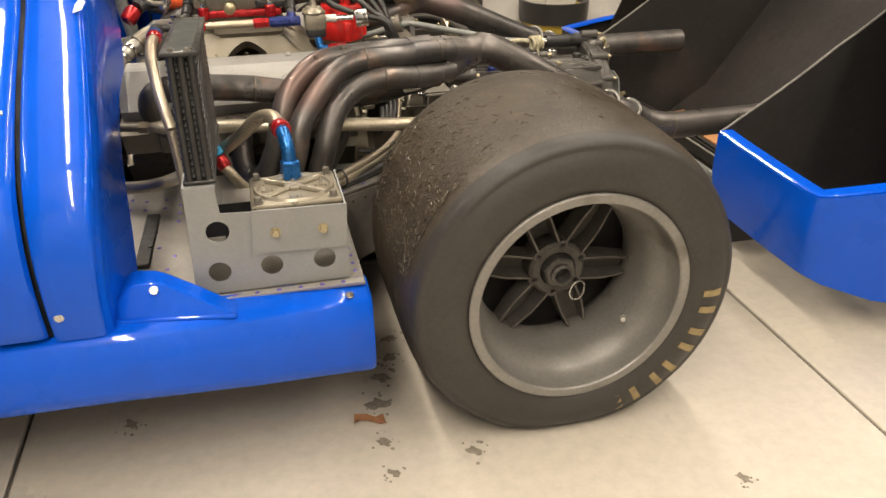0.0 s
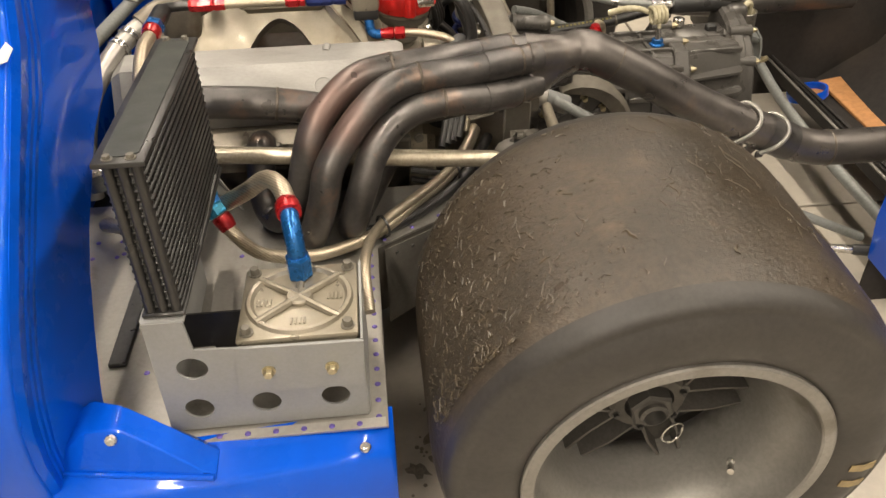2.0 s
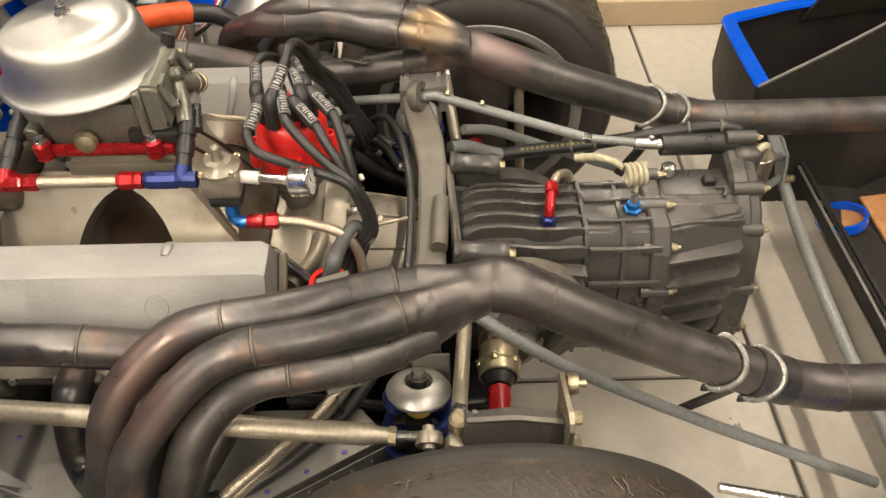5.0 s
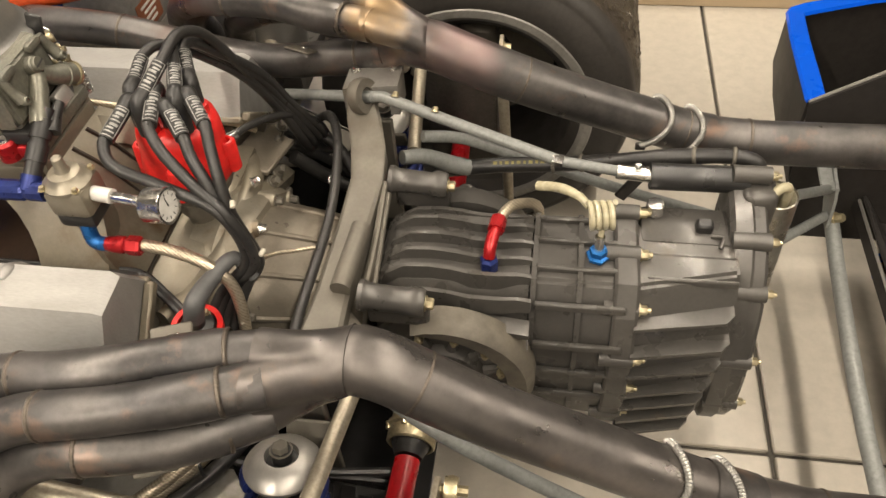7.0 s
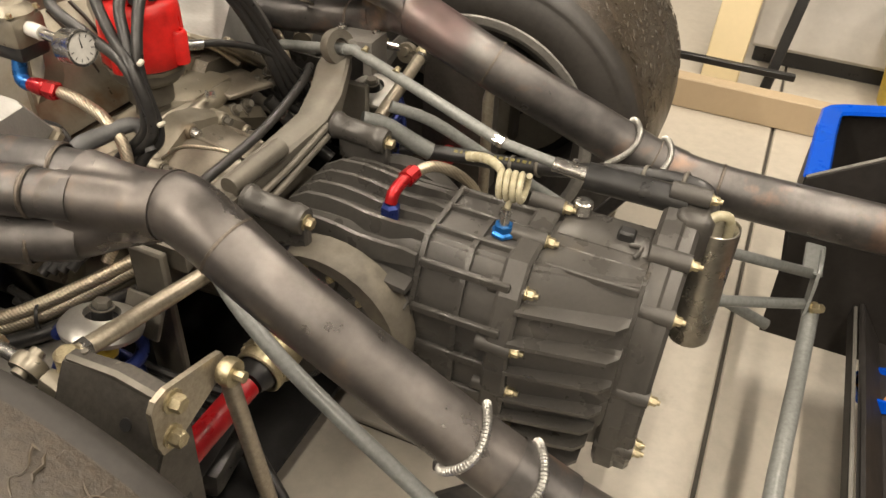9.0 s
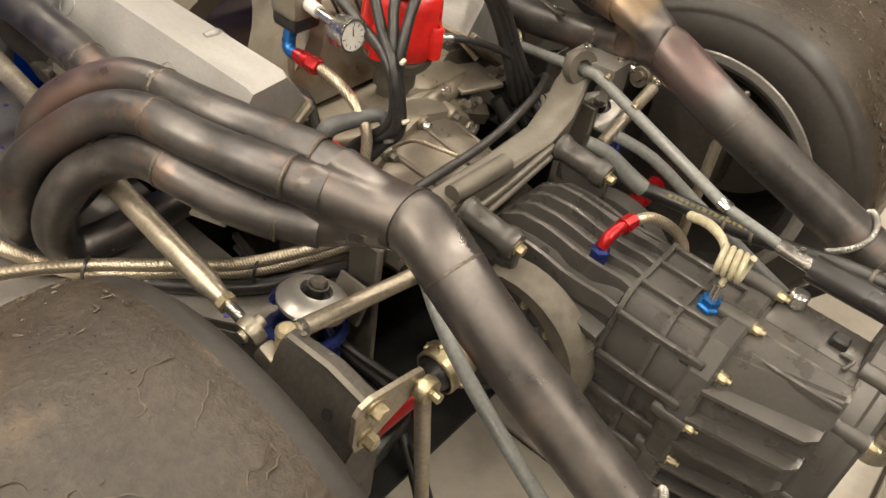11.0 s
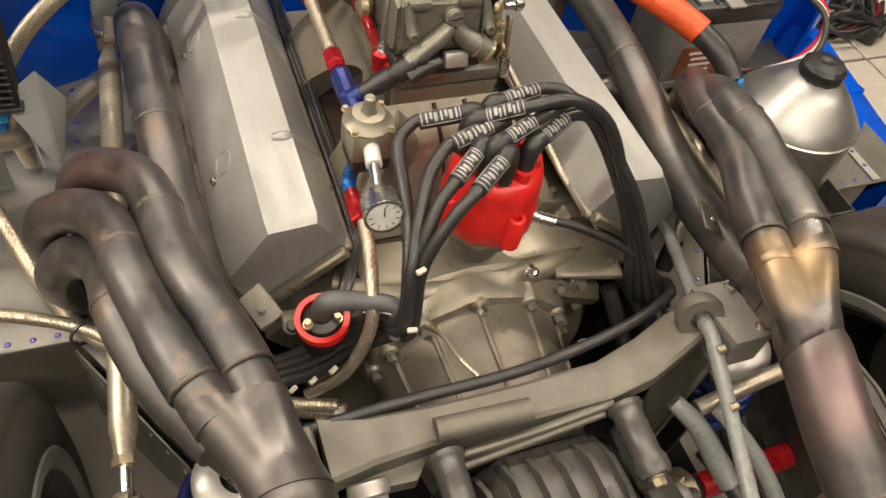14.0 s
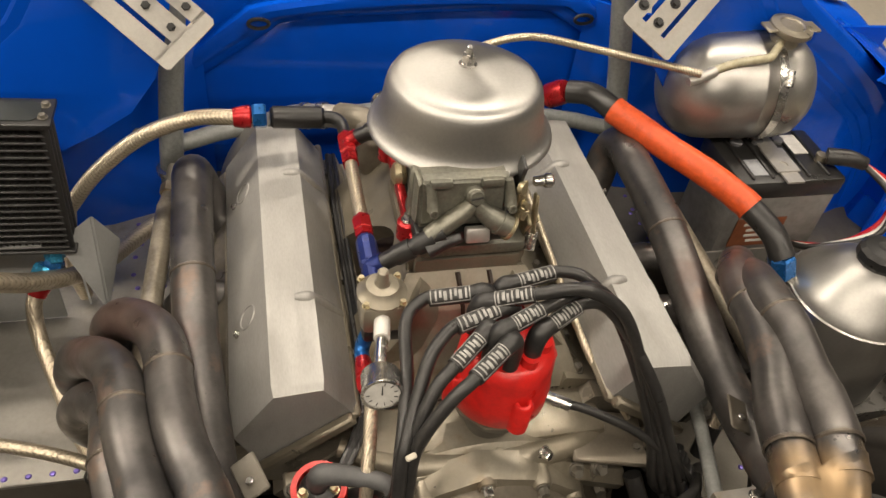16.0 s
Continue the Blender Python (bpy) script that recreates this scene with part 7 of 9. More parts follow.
def corner(side):
    """One rear suspension corner: upright, coil-over, links, drive shaft."""
    f = (lambda *p: V(*p)) if side > 0 else (lambda *p: mirror_y(p))

    u = thing("hub_carrier", f(0.02, 0.5, 0.25), "dark box-section hub carrier with a pale bolted steering plate", "suspension", "hub carriers")
    b = loft(bmesh.new(), [[f(x, 0.50, 0.2), f(x, 0.545 + dy, 0.3), f(x, 0.549 + dy, 0.480 - dz), f(x, 0.53 + dy, 0.482 - dz), f(x, 0.49 + dy * 0.5, 0.42 - dz), f(x, 0.468, 0.2)] for x, dy, dz in ((-0.046, -0.004, 0.004), (0.02, 0.0, 0.0), (0.081, 0.0, 0.012))])
    bmesh.ops.bevel(b, geom=b.edges[:], offset=0.003, segments=2, affect="EDGES")
    part("carrier_box", b, shader("dull_black_sheet", (0.075, 0.068, 0.06), 0.5, 0.4, tone=(0.11, 0.1, 0.085), scale=12, fine=160, bump=0.15), u)
    b = loft(bmesh.new(), [[f(x, 0.526, 0.478 - dz), f(x, 0.526, 0.483 - dz), f(x, 0.532, 0.4845 - dz), f(x, 0.532, 0.478 - dz)] for x, dz in ((-0.04, 0.004), (0.02, 0.0), (0.081, 0.012))])
    part("edge_flange", b, STEEL_DARK, u, "dull folded edge")
    # no hole is cut; a black disc gives its dark inside
    part("hole", disc(bmesh.new(), f(0.045, 0.5045, 0.4515), Vector((0, -0.83 * side, 0.56)), 0.0065, 0.0015, 14), BLACK_HOLE, u, "black disc painted as the shaded inside of a bolt hole")
    for x in (-0.03, 0.01):
        part("rivet", disc(bmesh.new(), f(x, 0.541, 0.477), (0, 0, 1), 0.0035, 0.003, 8), STEEL_DARK, u)
    m = Matrix(((0, 0, 1, 0.0825), (1 * side, 0, 0, 0 if side > 0 else 2 * YC), (0, 1, 0, 0), (0, 0, 0, 1)))
    b = plate(bmesh.new(), [(0.496, 0.452), (0.5, 0.437), (0.516, 0.432), (0.53, 0.438), (0.588, 0.457), (0.599, 0.47), (0.594, 0.484), (0.582, 0.488), (0.52, 0.505), (0.505, 0.503), (0.498, 0.494)], [], 0.006, m)
    part("steering_plate", b, CAD_ROD, u, "pale plated steering plate", smooth=False)
    for y, z in ((0.523, 0.488), (0.514, 0.45)):
        bolt(f(0.0885, y, z), (1, 0, 0), 0.018, 0.011, ZINC, u)
    c = thing("coil_over", f(-0.11, 0.56, 0.2), "blue coil spring over a damper with a silver top perch", "spring", "coil-overs")
    top, d = f(-0.102, 0.625, 0.426), Vector((-0.03, -0.28 * side, -1)).normalized()
    part("perch", lathe(bmesh.new(), [(0.018, 0.006), (0.02, -0.004), (0.03, -0.002), (0.041, 0.005), (0.0455, 0.012), (0.044, 0.018), (0.018, 0.016)], top, d, 36, close=True), ALU, c, "silver spring perch")
    part("perch_cup", disc(bmesh.new(), top + d * 0.012, -d, 0.019, 0.008, 18), BLACK_PAINT, c, "dark threaded cup")
    part("spring", coil(bmesh.new(), top + d * 0.021, d, 0.0435, 0.0078, 4.6, 0.2, 10, 24), NAVY_ANO, c, "dark blue painted spring")
    b = tube(bmesh.new(), [top - d * 0.012, top + d * 0.03], 0.0115, 16)
    tube(b, [top + d * 0.06, top + d * 0.24], 0.019, 16)
    part("damper", b, BLACK_PAINT, c)
    part("bump_stop", disc(bmesh.new(), top + d * 0.03, d, 0.018, 0.022, 16, 0.003), YELLOW, c)
    part("top_bolt", hexhead(bmesh.new(), top - d * 0.01, -d, 0.02, 0.008), STEEL_DARK, c)
    part("mount_plate", box(bmesh.new(), f(-0.085, 0.665, 0.40), (0.055, 0.05, 0.006), 0.002, (60 * side, 0, 0)), STEEL_DARK, c)

    r = thing("trailing_rod", f(-0.45, 0.53, 0.45), "pale plated tubular trailing rod with jointed ends", "suspension", "trailing rods")
    a, e = f(-0.745, 0.566 if side > 0 else 0.538, 0.488), f(-0.138, 0.523, 0.458)
    t = (e - a).normalized()
    part("tube", tube(bmesh.new(), [a, a + t * 0.02, a + t * 0.03, e - t * 0.03, e - t * 0.02, e], [0.009, 0.012, 0.0145, 0.0145, 0.012, 0.01], 16, 1), CAD_ROD, r)
    part("front_nut", disc(bmesh.new(), a - t * 0.016, t, 0.0135, 0.018, 6), CAST, r)
    part("front_stud", tube(bmesh.new(), [a - t * 0.06, a], 0.0085, 10), STEEL_DARK, r)
    part("rear_stud", tube(bmesh.new(), [e, e + t * 0.04], 0.0075, 10), CHROME, r)
    part("jam_nut", disc(bmesh.new(), e, t, 0.0125, 0.009, 6), ZINC, r)
    b = bmesh.new()
    lathe(b, [(0.007, -0.008), (0.017, -0.008), (0.019, 0), (0.017, 0.008), (0.007, 0.008)], e + t * 0.05 + V(0, 0, -0.004), (0, side, 0.25), 20, close=True)
    disc(b, e + t * 0.05 + V(0, -0.014 * side, -0.004), (0, side, 0.25), 0.008, 0.03, 12)
    part("rod_end", b, CAST, r)
    b = box(bmesh.new(), e + t * 0.085 + V(0, 0, -0.016), (0.035, 0.02, 0.03), 0.005, (0, 25, 0), 2)
    part("clevis", b, CAST, r)

    k = thing("lateral_link", f(-0.02, 0.6, 0.45), "pale plated lateral suspension link", "suspension", "lateral links")
    a, e = f(-0.05, 0.54, 0.464), f(-0.033, 0.735, 0.437)
    part("tube", tube(bmesh.new(), [a, a.lerp(e, 0.06), a.lerp(e, 0.1), e], [0.0075, 0.009, 0.0105, 0.0105], 14, 1), CAD_ROD, k)
    part("jam_nut", disc(bmesh.new(), a.lerp(e, 0.05), e - a, 0.0125, 0.008, 6), CHROME, k)
    b = disc(bmesh.new(), a - V(0.0, 0.004 * side, 0.012), (0, 0, 1), 0.013, 0.024, 16, 0.004)
    part("rod_end", b, ZINC, k)
    part("toe_link", tube(bmesh.new(), [f(0.1, 0.588, 0.452), f(0.095, 0.592, 0.44), f(0.105, 0.605, 0.28), f(0.112, 0.617, 0.15)], [0.007, 0.0095, 0.0095, 0.008], 12, 2), CAD_ROD, k, "pale plated toe link")
    b = bmesh.new()
    lathe(b, [(0.006, -0.007), (0.014, -0.007), (0.0155, 0), (0.014, 0.007), (0.006, 0.007)], f(0.1, 0.588, 0.468), (1, 0, 0), 18, close=True)
    disc(b, f(0.088, 0.588, 0.468), (1, 0, 0), 0.006, 0.03, 8)
    part("toe_rod_end", b, ZINC, k)

    h = thing("drive_shaft", f(0.02, 0.6, 0.27), "red painted drive shaft with black booted joints", "shaft", "drive shafts")
    a, e = f(0.02, 0.70, 0.298), f(0.008, 0.42, 0.278)
    part("shaft", tube(bmesh.new(), [a, e], 0.017, 20), RED_PAINT, h, "red painted tube")
    w = (e - a).normalized()
    part("inner_joint", lathe(bmesh.new(), [(0, 0), (0.03, 0), (0.032, 0.004), (0.032, 0.05), (0.036, 0.053), (0.036, 0.058), (0.033, 0.061), (0.033, 0.078), (0.031, 0.08), (0.029, 0.08), (0.027, 0.06), (0, 0.06)], a - w * 0.1, w, 36), ZINC, h, "brassy plated joint cup")
    part("boot", lathe(bmesh.new(), [(0, 0), (0.026, 0), (0.027, 0.012), (0.025, 0.022), (0.026, 0.03), (0.022, 0.038), (0.0185, 0.046), (0, 0.046)], a - w * 0.05, w, 28), BLACK_RUBBER, h, "black rubber boot")
    part("outer_boot", lathe(bmesh.new(), [(0.017, 0), (0.025, 0.01), (0.023, 0.02), (0.03, 0.03), (0.036, 0.05), (0.036, 0.06)], e - w * 0.07, w, 28), BLACK_RUBBER, h)
    part("outer_flange", lathe(bmesh.new(), [(0, 0), (0.05, 0), (0.052, 0.003), (0.052, 0.011), (0.046, 0.014), (0.032, 0.016), (0.03, 0.006), (0, 0.006)], f(0.03, 0.515, 0.335), (0, side, 0.1), 36), BLACK_PAINT, h, "black bolted outer joint flange")
    for q in range(6):
        ang = radians(60 * q + 15)
        uu, vv, ww = axes((0, side, 0.1))
        part("flange_bolt", hexhead(bmesh.new(), f(0.03, 0.515, 0.335) + ww * 0.013 + (uu * math.cos(ang) + vv * math.sin(ang)) * 0.041, ww, 0.011, 0.008), ZINC, h)
    for q in range(6):
        ang = radians(60 * q)
        uu, vv, _ = axes(w)
        part("joint_bolt", hexhead(bmesh.new(), a - w * 0.045 + (uu * math.cos(ang) + vv * math.sin(ang)) * 0.033, w, 0.009, 0.008), ZINC, h)

    l = thing("lower_rod", f(0.3, 0.67, 0.2), "dark grey lower suspension tube", "suspension", "lower rods")
    part("tube", tube(bmesh.new(), [f(-0.02, 0.72, 0.455), f(0.04, 0.691, 0.43), f(0.133, 0.67, 0.378), f(0.336, 0.64, 0.28), f(0.62, 0.60, 0.16)], 0.0095, 14, 3), GREY_TUBE, l)
    part("hanger", box(bmesh.new(), f(0.33, 0.652, 0.335), (0.022, 0.006, 0.11), 0.002, (10 * side, 35, 0)), PIPE, l)
    return u


corner(1)
corner(-1)


def rear_bar():
    s = thing("anti_roll_bar", (0.66, YC, 0.15), "grey painted anti-roll bar behind the gearbox", "suspension")
    part("bar", tube(bmesh.new(), [V(0.668, 1.252, 0.232), V(0.664, 1.107, 0.208), V(0.65, 0.85, 0.204), V(0.65, 0.60, 0.204)], 0.0125, 16, 3), GREY_TUBE, s)
    b = plate(bmesh.new(), [(1.236, 0.232), (1.248, 0.285), (1.26, 0.303), (1.3, 0.315), (1.328, 0.307), (1.335, 0.288), (1.3, 0.262), (1.264, 0.226)], [], 0.005, Matrix(((0, 0, 1, 0.655), (1, 0, 0, 0), (0, 1, 0, 0), (0, 0, 0, 1))))
    part("bracket", b, GREY_TUBE, s, "folded grey bracket")
    part("arm", tube(bmesh.new(), [V(0.49, 1.13, 0.385), V(0.655, 1.275, 0.29)], 0.0085, 12), GREY_TUBE, s)
    part("arm", tube(bmesh.new(), [V(0.50, 1.08, 0.33), V(0.655, 1.255, 0.245)], 0.0085, 12), GREY_TUBE, s)
    part("bracket_lip", box(bmesh.new(), V(0.648, 1.294, 0.303), (0.03, 0.07, 0.006), 0.002, (8, 0, 0)), GREY_TUBE, s)
    bolt(V(0.668, 1.25, 0.245), (0.6, -0.5, 0.6), 0.016, 0.014, ZINC, s)
    return s


rear_bar()
s = thing("gas_strut", (0.5, 0.555, 0.17), "bright chrome strut with black end", "strut")
part("strut_rod", tube(bmesh.new(), [V(0.36, 0.586, 0.183), V(0.566, 0.541, 0.18)], 0.0085, 14), CHROME, s)
part("strut_band", lathe(bmesh.new(), [(0.0083, -0.0015), (0.0093, -0.001), (0.0093, 0.001), (0.0083, 0.0015)], V(0.447, 0.567, 0.1817), (0.977, -0.213, -0.014), 20, close=True), BLACK_PAINT, s)
part("strut_sleeve", tube(bmesh.new(), [V(0.562, 0.542, 0.18), V(0.568, 0.5405, 0.18), V(0.74, 0.503, 0.177)], [0.0098, 0.0112, 0.0112], 14, 1), BLACK_PAINT, s)


# ---- chassis tub ----
DULL_SHEET = shader("dull_grey_sheet", (0.2, 0.19, 0.17), 0.5, 0.5, tone=(0.14, 0.13, 0.115), scale=8, fine=150, bump=0.08, grain=0.001, stain=(0.1, 0.085, 0.07), stain_scale=7, stain_at=0.6, grit=0.2)
def side_tub(side):
    f = (lambda *p: V(*p)) if side > 0 else (lambda *p: mirror_y(p))
    s = thing("chassis_pontoon", f(-0.8, 0.35, 0.1), "riveted aluminium chassis side box with purple rivets", "chassis", "chassis side boxes")
    outline = [(-1.5, 0.088), (-0.372, 0.088), (-0.372, 0.468), (-0.15, 0.597), (-0.19, 0.645), (-1.5, 0.645)]
    if side < 0:
        outline = [(x, 2 * YC - y + (0.085 if y < 0.1 else 0.0)) for x, y in outline]
    b = plate(bmesh.new(), outline, [], 0.004, pose(0, 0, 0.331))
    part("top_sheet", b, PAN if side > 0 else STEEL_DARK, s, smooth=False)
    b = bmesh.new()
    wall_line = [(-1.5, 0.1), (-0.378, 0.1), (-0.378, 0.472), (-0.135, 0.612)]
    sheet(b, [[f(x, y, 0.3315), f(x, y, 0.185)] for x, y in wall_line], 0.004)
    part("side_sheet", b, STEEL_DARK, s, smooth=False)
    part("belly", box(bmesh.new(), f(-0.95, 0.45, 0.185), (1.1, 0.5, 0.01)), STEEL_DARK, s, smooth=False)
    # folded strip that catches the light under the bracket
    part("edge_strip", box(bmesh.new(), f(-0.53, 0.0925, 0.3375), (0.31, 0.016, 0.003)), ALU, s, smooth=False)
    pts = [(-0.384, 0.105 + 0.0285 * k) for k in range(13)] + [(-0.41 - 0.0365 * k, 0.0925) for k in range(8)] + [(-0.36 + 0.05 * k, 0.487 + 0.0289 * k) for k in range(5)] + [(-0.7, 0.42 + 0.04 * k) for k in range(4)] + [(-0.93 + 0.04 * k, y) for k in range(6) for y in (0.492, 0.535)] + [(-0.6 + 0.05 * k, 0.47) for k in range(4)] \
        + [(-0.74, 0.38), (-0.73, 0.31), (-0.71, 0.22), (-0.70, 0.27), (-0.80, 0.50), (-0.80, 0.55), (-0.80, 0.60), (-0.74, 0.60), (-0.68, 0.61)]
    me = mesh_of("rivet", lathe(bmesh.new(), [(0.0042, 0), (0.0042, 0.0008), (0.003, 0.0022), (0.0, 0.0027)], (0, 0, 0), (0, 0, 1), 10), PURPLE)
    for x, y in pts:
        ob = new("rivet", me)
        ob.parent = s
        ob.location = f(x, y, 0.3345 if y > 0.1 else 0.3385) - BASE[s.name]
    if side > 0:
        # wider than the rubber: its black also covers the shaded slot
        part("rubber_strip", box(bmesh.new(), V(-0.752, 0.345, 0.338), (0.026, 0.22, 0.008), 0.002, (0, 0, -1)), BLACK_RUBBER, s, "black rubber strip, widened to paint the shaded slot beside it")
    # outer guard plate beside the tyre
    b = plate(bmesh.new(), [(-0.36, 0.33), (-0.145, 0.33), (-0.10, 0.32), (-0.12, 0.2), (-0.36, 0.16)], [], 0.003, Matrix(((1, 0, 0, 0), (0.57 * side, 0, -0.82 * side, f(0, 0.672, 0).y), (0, 1, 0, 0), (0, 0, 0, 1))))
    part("guard_plate", b, DULL_SHEET, s, smooth=False)
    for k in range(8):
        x = -0.34 + 0.028 * k
        part("rivet", disc(bmesh.new(), f(x, 0.672 + 0.57 * x - 0.003, 0.315), (0.57, -0.82 * side, 0), 0.0035, 0.002, 8), CHROME, s)
    return s


side_tub(1)
side_tub(-1)
# tray and walls are black so the gaps round the engine look shaded
s = thing("engine_undertray", (-0.5, YC, 0.1), "undertray beneath the engine, blackened to stand in for shade", "chassis")
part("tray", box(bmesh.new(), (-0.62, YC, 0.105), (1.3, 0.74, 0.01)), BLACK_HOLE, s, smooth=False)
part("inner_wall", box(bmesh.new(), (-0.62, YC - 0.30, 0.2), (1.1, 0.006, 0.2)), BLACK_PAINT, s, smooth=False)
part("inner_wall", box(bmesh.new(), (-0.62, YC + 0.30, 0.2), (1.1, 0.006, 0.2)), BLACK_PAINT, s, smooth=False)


# crumpled dark ducting under the left collector
s = thing("slotted_duct", (-0.03, 0.66, 0.16), "crumpled black slotted ducting under the exhaust", "duct")
for k in range(4):
    b = box(bmesh.new(), (-0.09 + 0.03 * k, 0.645 - 0.006 * (k % 3), 0.225 + 0.008 * (k % 2)), (0.022, 0.09, 0.003), 0.001, (12 - 5 * (k % 3), 28, 15 - 7 * (k % 2)))
    part("slat", b, BLACK_PAINT, s)
part("duct_body", box(bmesh.new(), (-0.05, 0.66, 0.185), (0.12, 0.1, 0.05), 0.012, (0, 6, 10), 2), BLACK_RUBBER, s)
for k, z in enumerate((0.3, 0.27, 0.25)):
    solo("black_cable", tube(bmesh.new(), [V(-0.3, 0.66, 0.36 - 0.02 * k), V(-0.2, 0.655 + 0.012 * k, z + 0.04), V(-0.1, 0.67 + 0.01 * k, z), V(0.0, 0.69, z - 0.02)], 0.006, 8, 5), BLACK_RUBBER, "black cable running under the exhaust", "cable", "black cables")


for k, (a, c) in enumerate(((0.0, 0.0), (0.02, 0.012))):
    solo("floor_cable", tube(bmesh.new(), [V(0.0 + a, 0.7, 0.16), V(0.08 + a, 0.66, 0.1), V(0.12 + a, 0.6, 0.06), V(0.2, 0.575 + c, 0.03), V(0.3, 0.56 + c, 0.012), V(0.5, 0.5 + c, 0.008)], 0.008, 10, 6), BLACK_RUBBER, "black cable trailing to the floor", "cable", "floor cables")


# ---- oil cooler corner ----
def oil_cooler():
    s = thing("oil_cooler", (-0.62, 0.288, 0.53), "black stacked-plate oil cooler standing upright", "cooler")
    part("top_cap", box(bmesh.new(), (-0.622, 0.288, 0.7375), (0.056, 0.352, 0.007), 0.0025, None, 2), BLACK_PAINT, s)
    part("bottom_cap", box(bmesh.new(), (-0.622, 0.288, 0.536), (0.05, 0.346, 0.006), 0.002), BLACK_PAINT, s)
    rr = [(0.02 * math.cos(radians(q)), (0.151 if 0 <= q <= 180 else -0.151) + 0.012 * math.sin(radians(q))) for q in range(0, 360, 20)]
    part("top_recess", plate(bmesh.new(), rr, [], 0.0015, pose(-0.622, 0.288, 0.7405)), shader("dark_olive_plate", (0.022, 0.026, 0.022), 0.5, scale=9), s, "dark olive top plate", smooth=False)
    n = 19
    me = mesh_of("cooler_plate", box(bmesh.new(), (0, 0, 0), (0.046, 0.331, 0.0042), 0.0016), BLACK_PAINT)
    fin = bmesh.new()
    prev = None
    for k in range(85):
        y = -0.163 + 0.326 * k / 84
        z = 0.0032 * (1 if k % 2 else -1)
        row = [fin.verts.new((x, y, z)) for x in (-0.0215, 0.0215)]
        if prev:
            fin.faces.new((prev[0], prev[1], row[1], row[0]))
        prev = row
    fin_me = mesh_of("fin_strip", fin, shader("dark_fin", (0.02, 0.019, 0.018), 0.6, 0.1, scale=30), smooth=False)
    for k in range(n):
        z = 0.5435 + (0.731 - 0.5435) * k / (n - 1)
        ob = new("cooler_plate", me)
        ob.parent, ob.location = s, V(-0.622, 0.288, z) - BASE[s.name]
        if k:
            ob = new("fin_strip", fin_me)
            ob.parent, ob.location = s, V(-0.622, 0.288, z - 0.0052) - BASE[s.name]
    for y in (0.1235, 0.4525):
        for x in (-0.637, -0.622, -0.607):
            part("end_bar", tube(bmesh.new(), [V(x, y, 0.535), V(x, y, 0.735)], 0.0058, 10), BLACK_PAINT, s)
    for x, y in ((-0.634, 0.122), (-0.61, 0.122), (-0.634, 0.454), (-0.61, 0.454)):
        part("screw", hexhead(bmesh.new(), V(x, y, 0.741), (0, 0, 1), 0.009, 0.004), STEEL_DARK, s)
    for z in (0.472,):
        e = part("blue_port", lathe(bmesh.new(), [(0, 0), (0.014, 0), (0.014, 0.02), (0.011, 0.024), (0, 0.024)], V(-0.619, 0.43, 0.53), (0.1, -0.1, -1), 6), CYAN_ANO, s, "light blue anodised port", smooth=False)
        part("port_nut", lathe(bmesh.new(), [(0, 0), (0.0125, 0), (0.0125, 0.026), (0, 0.026)], V(-0.616, 0.427, 0.505), (0.35, -0.3, -0.8), 6), BLUE_ANO, e, smooth=False)
    s.rotation_euler.x, s.location.z = radians(-3.2), 0.522
    return s


oil_cooler()


